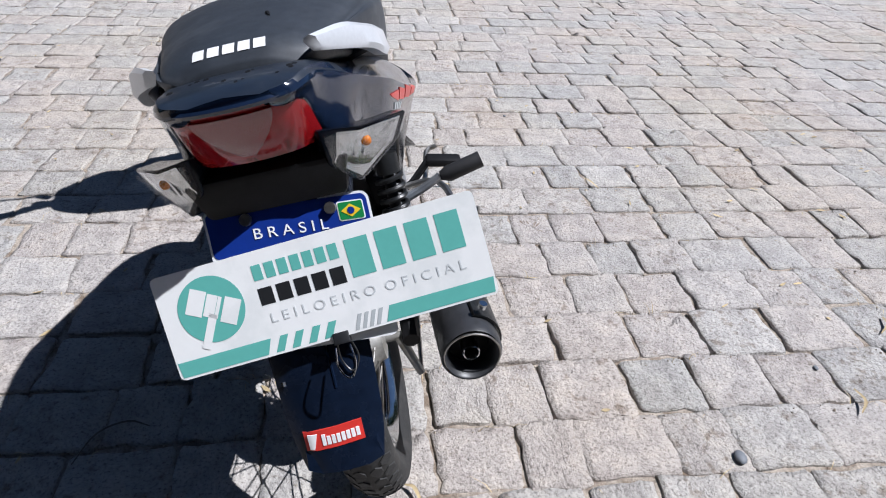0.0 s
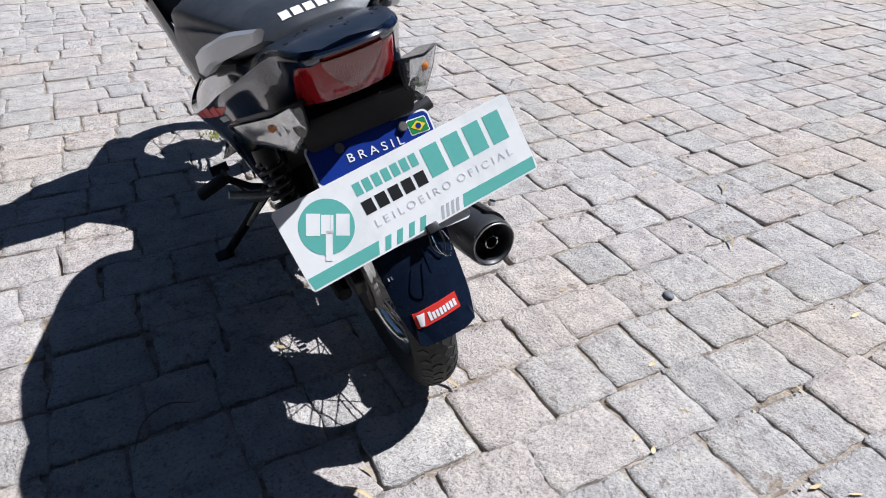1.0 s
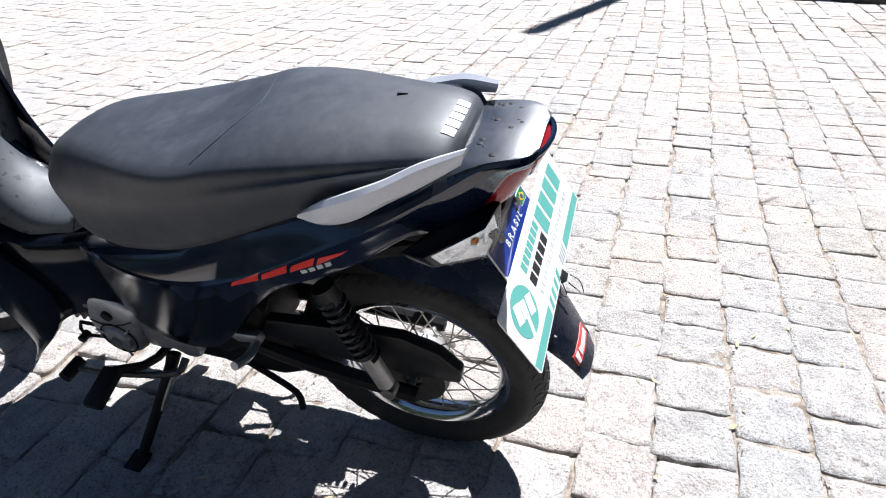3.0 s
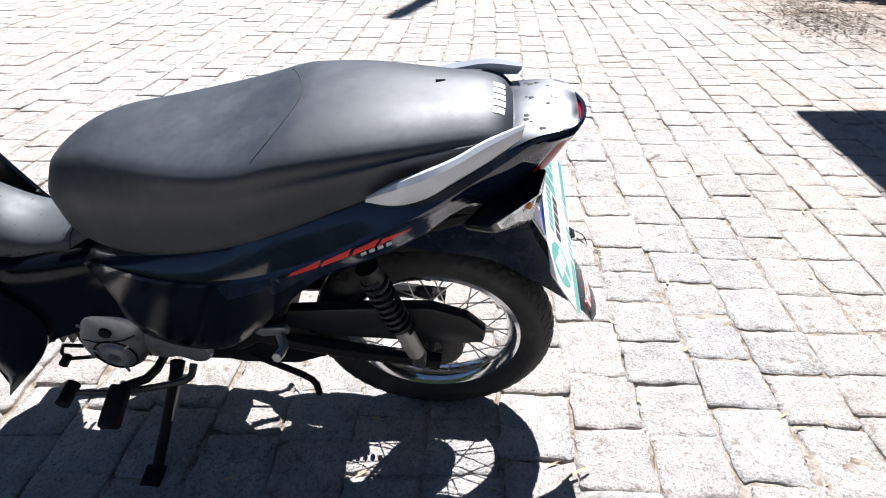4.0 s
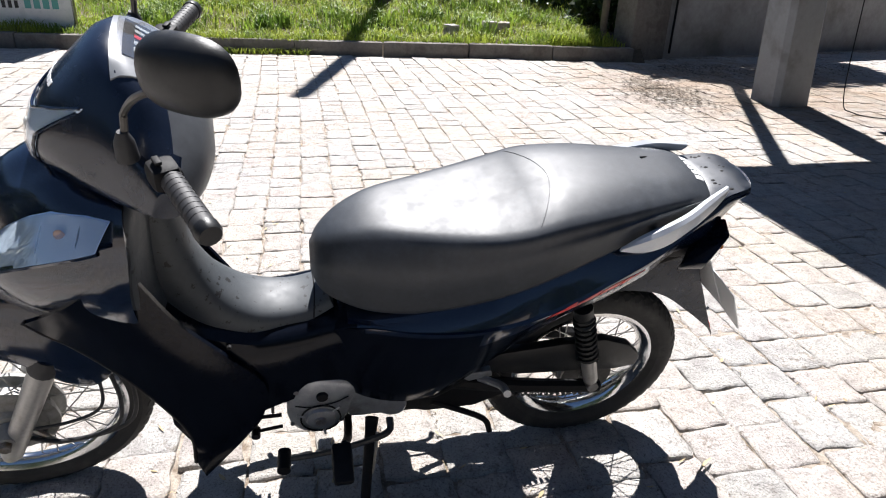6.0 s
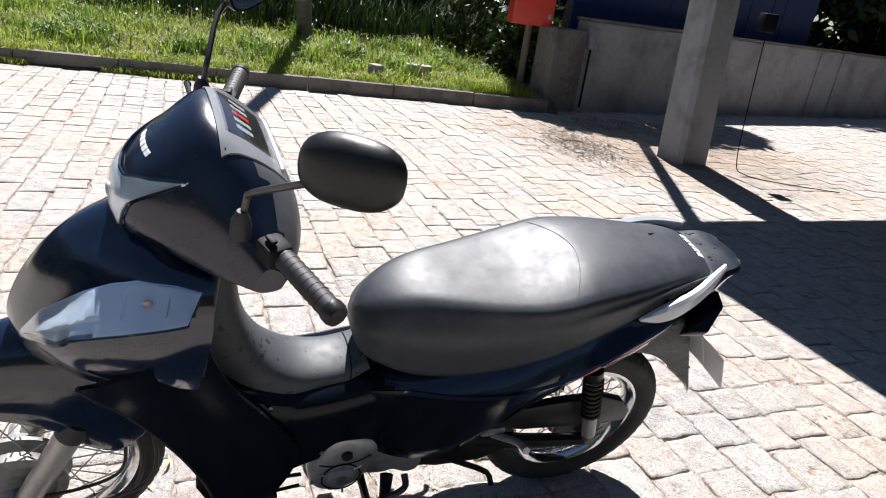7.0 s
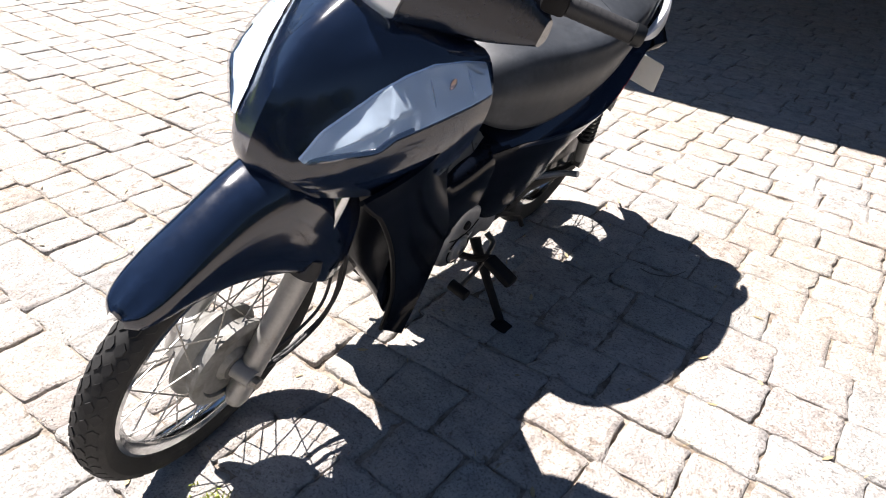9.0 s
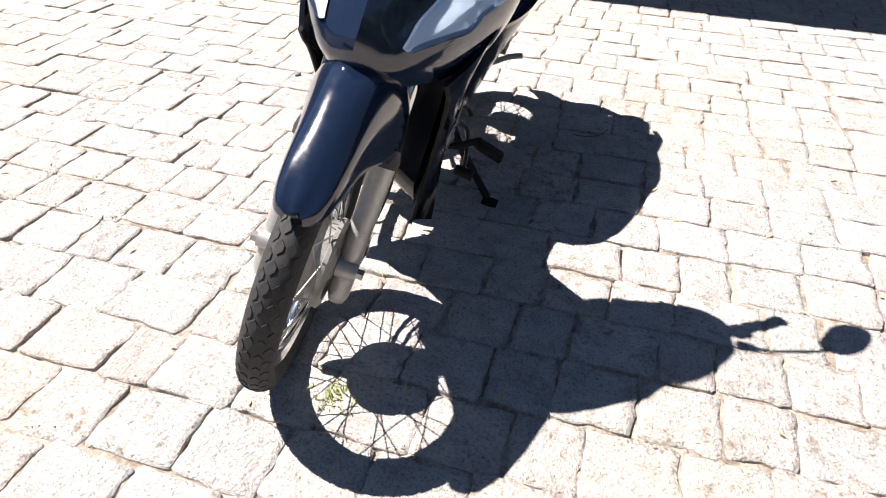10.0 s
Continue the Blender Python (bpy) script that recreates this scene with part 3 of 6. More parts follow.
# canopy on its pillar
pillar_m = Matrix.Translation((4.43, -2.12, 0)) @ Matrix.Rotation(radians(-3.5), 4, "X") @ Matrix.Rotation(radians(10), 4, "Z")
pillar = tagged(part("pillar", skin([[(a * k, b * k, z) for a, b in ((-0.17, -0.13), (-0.13, -0.17), (0.13, -0.17), (0.17, -0.13), (0.17, 0.13), (0.13, 0.17), (-0.13, 0.17), (-0.17, 0.13))] for z, k in ((-0.05, 1.12), (0.8, 1.06), (1.8, 1.0), (3.0, 0.95))], 2, 1), POST_PAINT, smooth=25, m=pillar_m), "pale painted concrete pillar of the canopy", "pillar", kind="structure")
ROOF = [(4.20, -0.42), (6.35, -12.5), (-6.0, -14.0), (-6.0, -1.80)]
roof = tagged(part("roof", prism([(x, y, 3.0) for x, y in ROOF], (0, 0, 0.14), 0.01), ROOFING), "flat canopy roof over the parking", "roof", kind="structure")
tagged(part("beam", tube([(7.07, -2.12, 2.92), (4.22, -1.07, 2.92)], 0.065, 10), BARK, smooth=40), "wooden beam from the canopy to the trees", "beam", kind="structure")
cable_path = [(4.16, -2.42, 3.0), (4.15, -2.44, 1.6), (4.14, -2.47, 0.8), (4.10, -2.50, 0.12), (4.00, -2.56, 0.012), (3.80, -2.75, 0.010), (3.60, -3.30, 0.010)]
cable = tagged(part("power_cable", tube(cable_path, 0.0045, 8, 6), DULL), "black cable hanging down beside the pillar", "cable")
junction = tagged(part("junction_box", block((4.10, -2.50, 1.30), (4.20, -2.36, 1.46), 0.01), DULL), "small black box on the pillar", "box")

# dark walls added out of view to keep the shade under the canopy deep
tagged(part("wall_west", block((-6.2, -14.2, -0.05), (-6.0, -1.8, 2.995), 0.01), DARK_WALL), "added dark wall out of view, blocking light under the canopy", "wall", kind="structure")
tagged(part("wall_south", block((-5.995, -14.2, -0.05), (5.5, -14.0, 2.995), 0.01), DARK_WALL), "added dark wall out of view, blocking light behind the canopy", "wall", kind="structure")


def litter_flakes(count, seed):
    """Brown leaf bits lying on the stones by the wall's foot."""
    r = np.random.RandomState(seed)
    verts, faces = [], []
    for i in range(count):
        if r.rand() < 0.55:
            x, y = 4.75 + r.normal() * 0.42, -1.15 + r.normal() * 0.22
        else:
            k = r.rand()
            x, y = 6.3 - 0.5 * abs(r.normal()) + k * 0.5, -1.6 - 2.6 * k
        a, s = r.uniform(0, 6.28), r.uniform(0.008, 0.022)
        c, d = math.cos(a) * s, math.sin(a) * s
        n = len(verts)
        z = 0.006 + 0.008 * r.rand()
        verts += [(x - c, y - d, z), (x + d * 0.5, y - c * 0.5, z + 0.004 * r.rand()), (x + c, y + d, z + 0.006 * r.rand()), (x - d * 0.5, y + c * 0.5, z)]
        faces.append((n, n + 1, n + 2, n + 3))
    me = bpy.data.meshes.new("leaf_litter")
    me.from_pydata(verts, [], faces)
    return me


stuff("leaf_litter", litter_flakes(2600, 14), LITTER, "brown leaf litter blown against the wall's foot", "leaf litter")

# pole in the grass
pole = new("utility_pole")
pole.matrix_world = Matrix.Translation((9.2, 1.58, bank_z(9.2, 1.58) - 0.1))
tagged(pole, "dark wooden pole with a white painted band", "pole")
part("shaft", tube([(0, 0, 0), (0, 0.28, 3.6), (0, 0.61, 8.0)], [0.115, 0.105, 0.09], 14), BARK, pole)
part("band", tube([(0, 0.058, 0.62), (0, 0.10, 1.25)], [0.118, 0.117], 14), POST_PAINT, pole, "white painted band")

# large board by the kerb
sign = new("yard_sign")
tagged(sign, "tall white auction board on legs by the kerb", "sign")
face = part("panel", block((6.76, 5.08, 0.14), (6.80, 8.2, 2.35), 0.006), BOARD, sign, "white board panel")
for y in (5.3, 8.0):
    part("leg", block((6.81, y - 0.03, 0.0), (6.86, y + 0.03, 2.2), 0.004), BARK, sign)
part("frame", block((6.752, 5.06, 0.12), (6.808, 8.22, 0.138), 0.003), STEEL, sign)
part("frame", block((6.752, 5.06, 0.142), (6.808, 5.078, 2.36), 0.003), STEEL, sign)
for i in range(4):
    part("print", block((6.756, 5.22 + i * 0.10, 0.36), (6.7585, 5.29 + i * 0.10, 0.50), 0.0), TEAL, face, smooth=0)
for i in range(4):
    part("print", block((6.756, 5.66 + i * 0.07, 0.36), (6.7585, 5.70 + i * 0.07, 0.44), 0.0), INK, face, smooth=0)

# two loose stones on the bank
for n_, (x, y, s) in enumerate(((7.25, 0.22, 0.085), (7.05, 0.72, 0.07), (7.42, 0.02, 0.07))):
    bm = block((-s, -s * 1.1, 0), (s, s * 1.1, s * 1.7), s * 0.18)
    rr = random.Random(n_)
    for v in bm.verts:
        v.co += Vector((rr.uniform(-1, 1), rr.uniform(-1, 1), rr.uniform(-1, 1))) * s * 0.06
    st = part("loose_stone", bm, STONE, m=Matrix.Translation((x, y, bank_z(x, y) + 0.02)) @ Matrix.Rotation(0.6 * n_, 4, "Z"))
    tagged(st, "pale broken paving stone lying in the grass", "stone", "loose stones on the bank")

# ---- the parked car ----
car = new("parked_car")
car.matrix_world = Matrix.Translation((4.22, -5.55, 0)) @ Matrix.Rotation(radians(18), 4, "Z") @ Matrix.Diagonal((1, 1, 1.06, 1))
tagged(car, "dark navy compact SUV parked half in canopy shade", "car")
BODY = [(0.0, 0.62, 0.78, 0.30), (-0.05, 0.74, 0.86, 0.27), (-0.14, 0.81, 0.93, 0.26), (-0.35, 0.845, 0.985, 0.26), (-0.95, 0.865, 1.06, 0.27), (-2.0, 0.870, 1.08, 0.27), (-3.6, 0.870, 1.08, 0.28), (-4.05, 0.85, 1.05, 0.32), (-4.22, 0.78, 0.98, 0.40)]
rings = [mirrored([(0, y, t), (w * 0.55, y, t - 0.008), (w * 0.90, y, t - 0.045), (w, y, t - 0.16), (w * 1.0, y, (t + b) / 2), (w * 0.98, y, b + 0.06), (w * 0.9, y, b), (0, y, b)]) for y, w, t, b in BODY]
part("body", skin(rings, 4, 2), CAR_PAINT, car, "navy metallic body", 40)
CAB = [(-1.12, 0.74, 1.06), (-1.33, 0.73, 1.24), (-1.72, 0.68, 1.54), (-1.92, 0.67, 1.60), (-3.2, 0.67, 1.62), (-3.75, 0.68, 1.56), (-4.0, 0.74, 1.10)]
rings = [mirrored([(0, y, t), (w * 0.7, y, t - 0.004), (w * 0.96, y, t - 0.03), (w * 0.96 + (t - 1.0) * 0.25, y, 0.5 * (t + 1.0)), (w * 0.96 + (t - 1.0) * 0.32, y, 1.0), (0, y, 1.0)]) for y, w, t in CAB]
CAB_M = Matrix.Translation((0, -0.26, 0.07))
part("cabin", skin(rings, 3, 2), CAR_PAINT, car, "navy cabin and roof", 35, CAB_M)
part("windscreen", patch(lambda s, t: Vector(((-1 + 2 * s) * (0.67 - 0.07 * t), -1.175 - 0.535 * t + 0.03 * (1 - (2 * s - 1) ** 2), 1.105 + 0.42 * t)), 8, 4, (0, -0.006, -0.006)), CAR_GLASS, car, "dark reflective windscreen", m=CAB_M)
for sgn in (-1, 1):
    part("side_window", prism([(sgn * 0.775, -1.48, 1.12), (sgn * 0.70, -1.78, 1.50), (sgn * 0.70, -2.6, 1.52), (sgn * 0.775, -2.6, 1.12)], (sgn * 0.012, 0, 0)), CAR_GLASS, car, m=CAB_M)
    part("pillar_trim", tube([(sgn * 0.715, -1.15, 1.07), (sgn * 0.64, -1.74, 1.55)], 0.020, 8), CAR_PAINT, car, m=CAB_M)
    hl = part("headlight", prism([(sgn * 0.57, -0.045, 0.66), (sgn * 0.80, -0.13, 0.68), (sgn * 0.815, -0.20, 0.93), (sgn * 0.62, -0.09, 0.92)], (0, 0.045, 0), 0.008), REFLECTOR, car, "clear headlight")
    part("lens", prism([(sgn * 0.57, 0.003, 0.66), (sgn * 0.80, -0.082, 0.68), (sgn * 0.815, -0.152, 0.93), (sgn * 0.62, -0.042, 0.92)], (0, 0.006, 0), 0.002), CLEAR, hl)
    part("fog_lamp", lathe([(-0.012, 0.0), (-0.012, 0.05), (0.012, 0.05), (0.012, 0)], 18), REFLECTOR, car, m=Matrix.Translation((sgn * 0.56, 0.005, 0.40)) @ Matrix.Rotation(radians(90), 4, "Z"))
    part("door_mirror", block((-0.10, -0.05, -0.07), (0.10, 0.06, 0.07), 0.03), CAR_PAINT, car, m=Matrix.Translation((sgn * 0.93, -1.35, 1.13)))
    part("roof_rail", tube([(sgn * 0.60, -1.75, 1.62), (sgn * 0.62, -1.9, 1.67), (sgn * 0.62, -3.1, 1.67), (sgn * 0.60, -3.3, 1.62)], 0.015, 8, 3), DULL, car, m=CAB_M)
    for y in (-0.78, -3.35):
        wh = part("wheel", lathe([(-0.09, 0.04), (-0.08, 0.20), (-0.10, 0.21), (0.10, 0.21), (0.085, 0.20), (0.05, 0.06), (0.06, 0.0)], 30), ALLOY, car, m=Matrix.Translation((sgn * 0.78, y, 0.325)))
        part("tyre", lathe([(-0.10, 0.205), (-0.105, 0.27), (-0.085, 0.315), (0, 0.325), (0.085, 0.315), (0.105, 0.27), (0.10, 0.205)], 36), RUBBER, wh, m=Matrix.Translation((sgn * 0.78, y, 0.325)))
part("bumper", skin([mirrored([(0, y, 0.60), (w, y, 0.58), (w + 0.02, y, 0.45), (w, y, 0.27), (0, y, 0.26)]) for y, w in ((0.055, 0.50), (0.035, 0.66), (-0.04, 0.78), (-0.16, 0.835), (-0.32, 0.85))], 3, 2), DULL, car, "dark bumper", 45)
part("grille", block((-0.52, -0.03, 0.700), (0.52, 0.018, 0.84), 0.012), DULL, car)
part("grille_bar", block((-0.42, 0.02, 0.698), (0.46, 0.054, 0.738), 0.010), CHROME, car, "bright bumper bar")
part("badge", lathe([(-0.006, 0.0), (-0.006, 0.055), (0.008, 0.05), (0.010, 0.0)], 24), SILVER, car, m=Matrix.Translation((0.0, 0.022, 0.785)) @ Matrix.Diagonal((1, 1, 0.45, 1)) @ Matrix.Rotation(radians(90), 4, "Z"))
for i in range(8):
    part("letter", block((-0.46 + i * 0.125, -0.030, 0.905), (-0.42 + i * 0.125, -0.008, 0.922), 0.002, 1), CHROME, car)
cp = part("number_plate", block((-0.22, 0.060, 0.510), (0.18, 0.070, 0.640), 0.004), PLATE_WHITE, car, "white number plate")
for i in range(7):
    part("character", block((-0.185 + i * 0.048, 0.0705, 0.535), (-0.151 + i * 0.048, 0.0725, 0.605), 0.0), INK, cp, smooth=0)
part("band", block((-0.21, 0.0705, 0.619), (0.17, 0.0725, 0.636), 0.0), PLATE_BLUE, cp, smooth=0)
for sgn in (-1, 1):
    part("wiper", tube([(sgn * 0.10 + 0.1, -1.13, 1.10), (sgn * 0.34 + 0.1, -1.18, 1.125)], 0.010, 6), DULL, car, m=CAB_M)

# ---- the motorcycle: x to its right, y ahead, z up its own middle, from the rear tyre's foot; it leans on its side stand ----
BIKE = pose(0.020, 0.914, 0, 0, 0, 8.5) @ pose(0, 0, 0, 0, -13.6, 0)
bike = new("motorcycle")
bike.matrix_world = BIKE
tagged(bike, "glossy black step-through motorcycle leaning on its side stand", "motorcycle")
HEAD = Vector((0, 0.985, 0.95))
STEER = Matrix.Translation(HEAD) @ Matrix.Rotation(radians(7.0), 4, Vector((0, -0.456, 0.89)).normalized()) @ Matrix.Translation(-HEAD)
FORK_M = STEER @ Matrix.Translation((0, 0.022, 0.002))
UNSTEER = STEER.inverted()


def unsteered(x, y, z):
    return UNSTEER @ Vector((x, y, z))


# wheels
def wheel(center, tyre_r, width, rim_r, drum_r, drum_w, spokes, m=None):
    c = Vector(center)
    w = width / 2
    hub = part("wheel", merge(lathe([(-drum_w - 0.006, 0.012), (-drum_w - 0.006, drum_r * 0.30), (-drum_w + 0.004, drum_r * 0.40), (-drum_w + 0.004, drum_r * 0.74), (-drum_w - 0.002, drum_r * 0.78), (-drum_w - 0.002, drum_r * 0.92), (-drum_w + 0.003, drum_r), (-drum_w + 0.012, drum_r), (-drum_w + 0.014, drum_r * 0.90), (-drum_w + 0.030, drum_r * 0.90), (-0.012, drum_r), (-0.008, drum_r + 0.006), (0.0, drum_r + 0.006), (0.004, drum_r - 0.004), (drum_w * 0.7, drum_r * 0.55), (drum_w * 0.7 + 0.012, drum_r * 0.5), (drum_w * 0.7 + 0.016, 0.012)], 40, c),
                              lathe([(-0.095, 0.0), (-0.095, 0.010), (-0.083, 0.010), (-0.083, 0.008), (0.083, 0.008), (0.083, 0.011), (0.095, 0.011), (0.095, 0.0)], 10, c)),
               HUB, bike, "wire-spoked wheel with drum hub", m=m)
    prof = []
    side = tyre_r - rim_r
    for i in range(15):
        a = radians(-118 + 236 * i / 14)
        prof.append((w * math.sin(a) * (1.0 if abs(a) < 1.6 else 0.96), rim_r + side * 0.5 + side * 0.5 * math.cos(a)))
    inner = [(w * 0.55, rim_r - 0.002), (-w * 0.55, rim_r - 0.002)]
    ring = prof + inner + [prof[0]]
    tyre = lathe(ring, 72, c)
    n = 50
    step = 2 * math.pi / n
    for x0, x1, off in ((-0.72, -0.40, 0.0), (-0.42, -0.05, 0.5), (0.05, 0.42, 0.5), (0.40, 0.72, 0.0)):
        vs = []
        for lift, inset in ((-0.004, 0.0), (0.0018, 0.12)):
            for u, a in ((0.0, 0.30), (0.5, 0.04), (1.0, 0.30), (1.0, 0.60), (0.5, 0.86), (0.0, 0.60)):
                u, a = 0.5 + (u - 0.5) * (1 - inset), (0.45 + (a - 0.45) * (1 - inset)) * step
                xx = (x0 + (x1 - x0) * u) * w * 1.25
                q = max(0.0, 1 - (min(abs(xx), w * 0.96) / w) ** 2)
                r = rim_r + side * 0.5 + side * 0.5 * math.sqrt(q) + lift
                vs.append((xx, r * math.cos(a), r * math.sin(a)))
        me = bpy.data.meshes.new("tread_block")
        me.from_pydata(vs, [], [(6, 7, 8, 9, 10, 11)] + [(j, (j + 1) % 6, 6 + (j + 1) % 6, 6 + j) for j in range(6)])
        me.materials.append(RUBBER)
        for i in range(n):
            ob = new("tread_block", me)
            ob.parent = hub
            ob.matrix_basis = (m if m is not None else Matrix()) @ Matrix.Translation(c) @ Matrix.Rotation(2 * math.pi * (i + off) / n, 4, "X")
    part("tyre", tyre, RUBBER, hub, "worn dusty black tyre", 30, m)
    rw = w * 0.62
    rim = lathe([(-rw, rim_r + 0.006), (-rw - 0.002, rim_r - 0.004), (-rw + 0.004, rim_r - 0.012), (-rw * 0.5, rim_r - 0.020), (0, rim_r - 0.023), (rw * 0.5, rim_r - 0.020), (rw - 0.004, rim_r - 0.012), (rw + 0.002, rim_r - 0.004), (rw, rim_r + 0.006), (rw - 0.003, rim_r + 0.004), (rw * 0.5, rim_r - 0.012), (-rw * 0.5, rim_r - 0.012), (-rw + 0.003, rim_r + 0.004), (-rw, rim_r + 0.006)], 72, c)
    part("rim", rim, CHROME, hub, "chromed steel rim", 40, m)
    for i in range(spokes):
        sgn = 1 if i % 2 else -1
        lean = 0.62 if (i // 2) % 2 else -0.62
        a = 2 * math.pi * i / spokes
        hx = -drum_w * 0.75 if sgn < 0 else drum_w * 0.65
        hr = drum_r * 0.98 if sgn < 0 else drum_r * 0.6
        p0 = c + Vector((hx, hr * math.cos(a - lean), hr * math.sin(a - lean)))
        p1 = c + Vector((0.004 * sgn, (rim_r - 0.020) * math.cos(a), (rim_r - 0.020) * math.sin(a)))
        part("spoke", tube([p0, p1], 0.0016, 5), STEEL, hub, m=m)
    return hub


REAR_C, FRONT_C = (0, 0.0, 0.257), (0, 1.290, 0.279)
rear_wheel = wheel(REAR_C, 0.257, 0.088, 0.183, 0.070, 0.045, 36)
front_wheel = wheel(FRONT_C, 0.281, 0.070, 0.225, 0.095, 0.054, 36, FORK_M)

# seat
SEAT = [(0.668, 0.030, 0.682, 0.635, 0.42), (0.650, 0.064, 0.712, 0.606, 0.50), (0.606, 0.096, 0.743, 0.590, 0.58), (0.54, 0.122, 0.765, 0.580, 0.64), (0.44, 0.142, 0.772, 0.586, 0.76), (0.34, 0.157, 0.782, 0.618, 0.86), (0.27, 0.163, 0.800, 0.646, 0.90), (0.225, 0.164, 0.817, 0.666, 0.90), (0.18, 0.161, 0.829, 0.686, 0.89), (0.09, 0.148, 0.837, 0.724, 0.88), (-0.03, 0.119, 0.839, 0.766, 0.87), (-0.09, 0.105, 0.838, 0.786, 0.86), (-0.125, 0.092, 0.832, 0.796, 0.84), (-0.143, 0.070, 0.820, 0.800, 0.80)]
rings = []
for y, w, ht, hb, e in SEAT:
    d = ht - hb
    f = 1 - e
    w *= 1.03
    c = 0.008 + 0.012 * min(1.0, max(0.0, (0.32 - y) / 0.14)) * min(1.0, d / 0.08)
    rings.append(mirrored([(0, y, ht), (w * e * 0.55, y, ht - 0.15 * c), (w * e, y, ht - c), (w * (e + f * 0.60), y, ht - c - 0.002 - d * 0.15), (w, y, ht - d * 0.42), (w * 0.955, y, hb + d * 0.22), (w * 0.84, y, hb), (0, y, hb)]))
seat_bm = skin(rings, 4, 3)
seat_tree = tree_of(seat_bm)
seat = part("seat", seat_bm, VINYL, bike, "black vinyl two-level seat with faded sheen", 60)
# stitched crease between the rider's and the pillion's place
crease = []
for i in range(19):
    a = -1 + 2 * i / 18
    y = 0.195 + 0.05 * abs(a) ** 1.6
    crease.append(cast(seat_tree, (a * 0.138, y, 1.0), (0, 0, -1), 0.0005))
part("seam", tube(crease, 0.0009, 6), VINYL, seat, "raised seat seam")
# piping round the seat's lower edge
for sgn in (-1, 1):
    pts = [(sgn * w * 0.905, y, hb + 0.010) for y, w, ht, hb, e in SEAT[1:-1]]
    part("piping", tube(pts, 0.003, 6, 3), PLASTIC, seat)
# maker's word as plain white blocks
for i in range(5):
    def bar(s, t, i=i):
        x = -0.049 + i * 0.0178 + s * 0.0136
        return cast(seat_tree, (x, -0.408 - t * 0.022, 1.13), (0, 1, -1), 0.0012)
    part("print", patch(bar, 3, 2, (0, 0.0015, 0)), WHITE_PRINT, seat, "white block of maker's print")
part("speck", tube([cast(seat_tree, (0.03, -0.02, 1.0), (0, 0, -1), 0.0004), cast(seat_tree, (0.034, -0.035, 1.0), (0, 0, -1), 0.0004)], [0.003, 0.0012], 6), DULL, seat, "small dark mark")

# rear side cowl
COWL = [(0.66, 0.055, 0.535, 0.084, 0.520, 0.080, 0.440), (0.60, 0.095, 0.556, 0.112, 0.540, 0.098, 0.350), (0.55, 0.115, 0.572, 0.134, 0.556, 0.106, 0.318), (0.48, 0.132, 0.592, 0.158, 0.562, 0.110, 0.300), (0.41, 0.142, 0.612, 0.174, 0.570, 0.112, 0.312), (0.34, 0.150, 0.634, 0.184, 0.582, 0.118, 0.370), (0.26, 0.156, 0.664, 0.187, 0.602, 0.132, 0.470), (0.17, 0.154, 0.698, 0.180, 0.636, 0.146, 0.566), (0.08, 0.138, 0.730, 0.166, 0.677, 0.146, 0.614), (0.0, 0.120, 0.756, 0.152, 0.716, 0.134, 0.655), (-0.07, 0.100, 0.780, 0.128, 0.750, 0.110, 0.694), (-0.14, 0.090, 0.806, 0.106, 0.782, 0.096, 0.706), (-0.19, 0.080, 0.815, 0.088, 0.802, 0.078, 0.740), (-0.235, 0.072, 0.819, 0.080, 0.811, 0.070, 0.790), (-0.264, 0.060, 0.818, 0.068, 0.812, 0.060, 0.798), (-0.279, 0.040, 0.816, 0.050, 0.812, 0.046, 0.808)]
rings = []
for y, w0, h0, w1, h1, w2, h2 in COWL:
    y = y if y > -0.10 else -0.10 + (y + 0.10) * 0.80
    w0, w1, w2 = w0 * 1.03, w1 * 1.04, w2 * 1.03
    rings.append(mirrored([(0, y, h0 + 0.004), (w0 * 0.9, y, h0), (w1 - 0.006, y, h1 + 0.006), (w1, y, h1 - 0.004), (w2 + (w1 - w2) * 0.45, y, h2 + (h1 - h2) * 0.45), (w2, y, h2), (w2 * 0.8, y, h2 - 0.004), (0, y, h2 - 0.004)]))
cowl_bm = skin(rings, 3, 2)
# upward tail faces get the sheen material, low front faces the satin one
for f in cowl_bm.faces:
    c = f.calc_center_median()
    f.material_index = 1 if c.y < -0.12 and f.normal.z > 0.55 else 2 if c.y > 0.20 and c.z < 0.555 else 0
cowl_tree = tree_of(cowl_bm)
rear_cowl = part("rear_cowl", cowl_bm, PAINT, bike, "glossy black side panels and tail", 32)
rear_cowl.data.materials.append(TAIL_TOP)
rear_cowl.data.materials.append(SATIN)
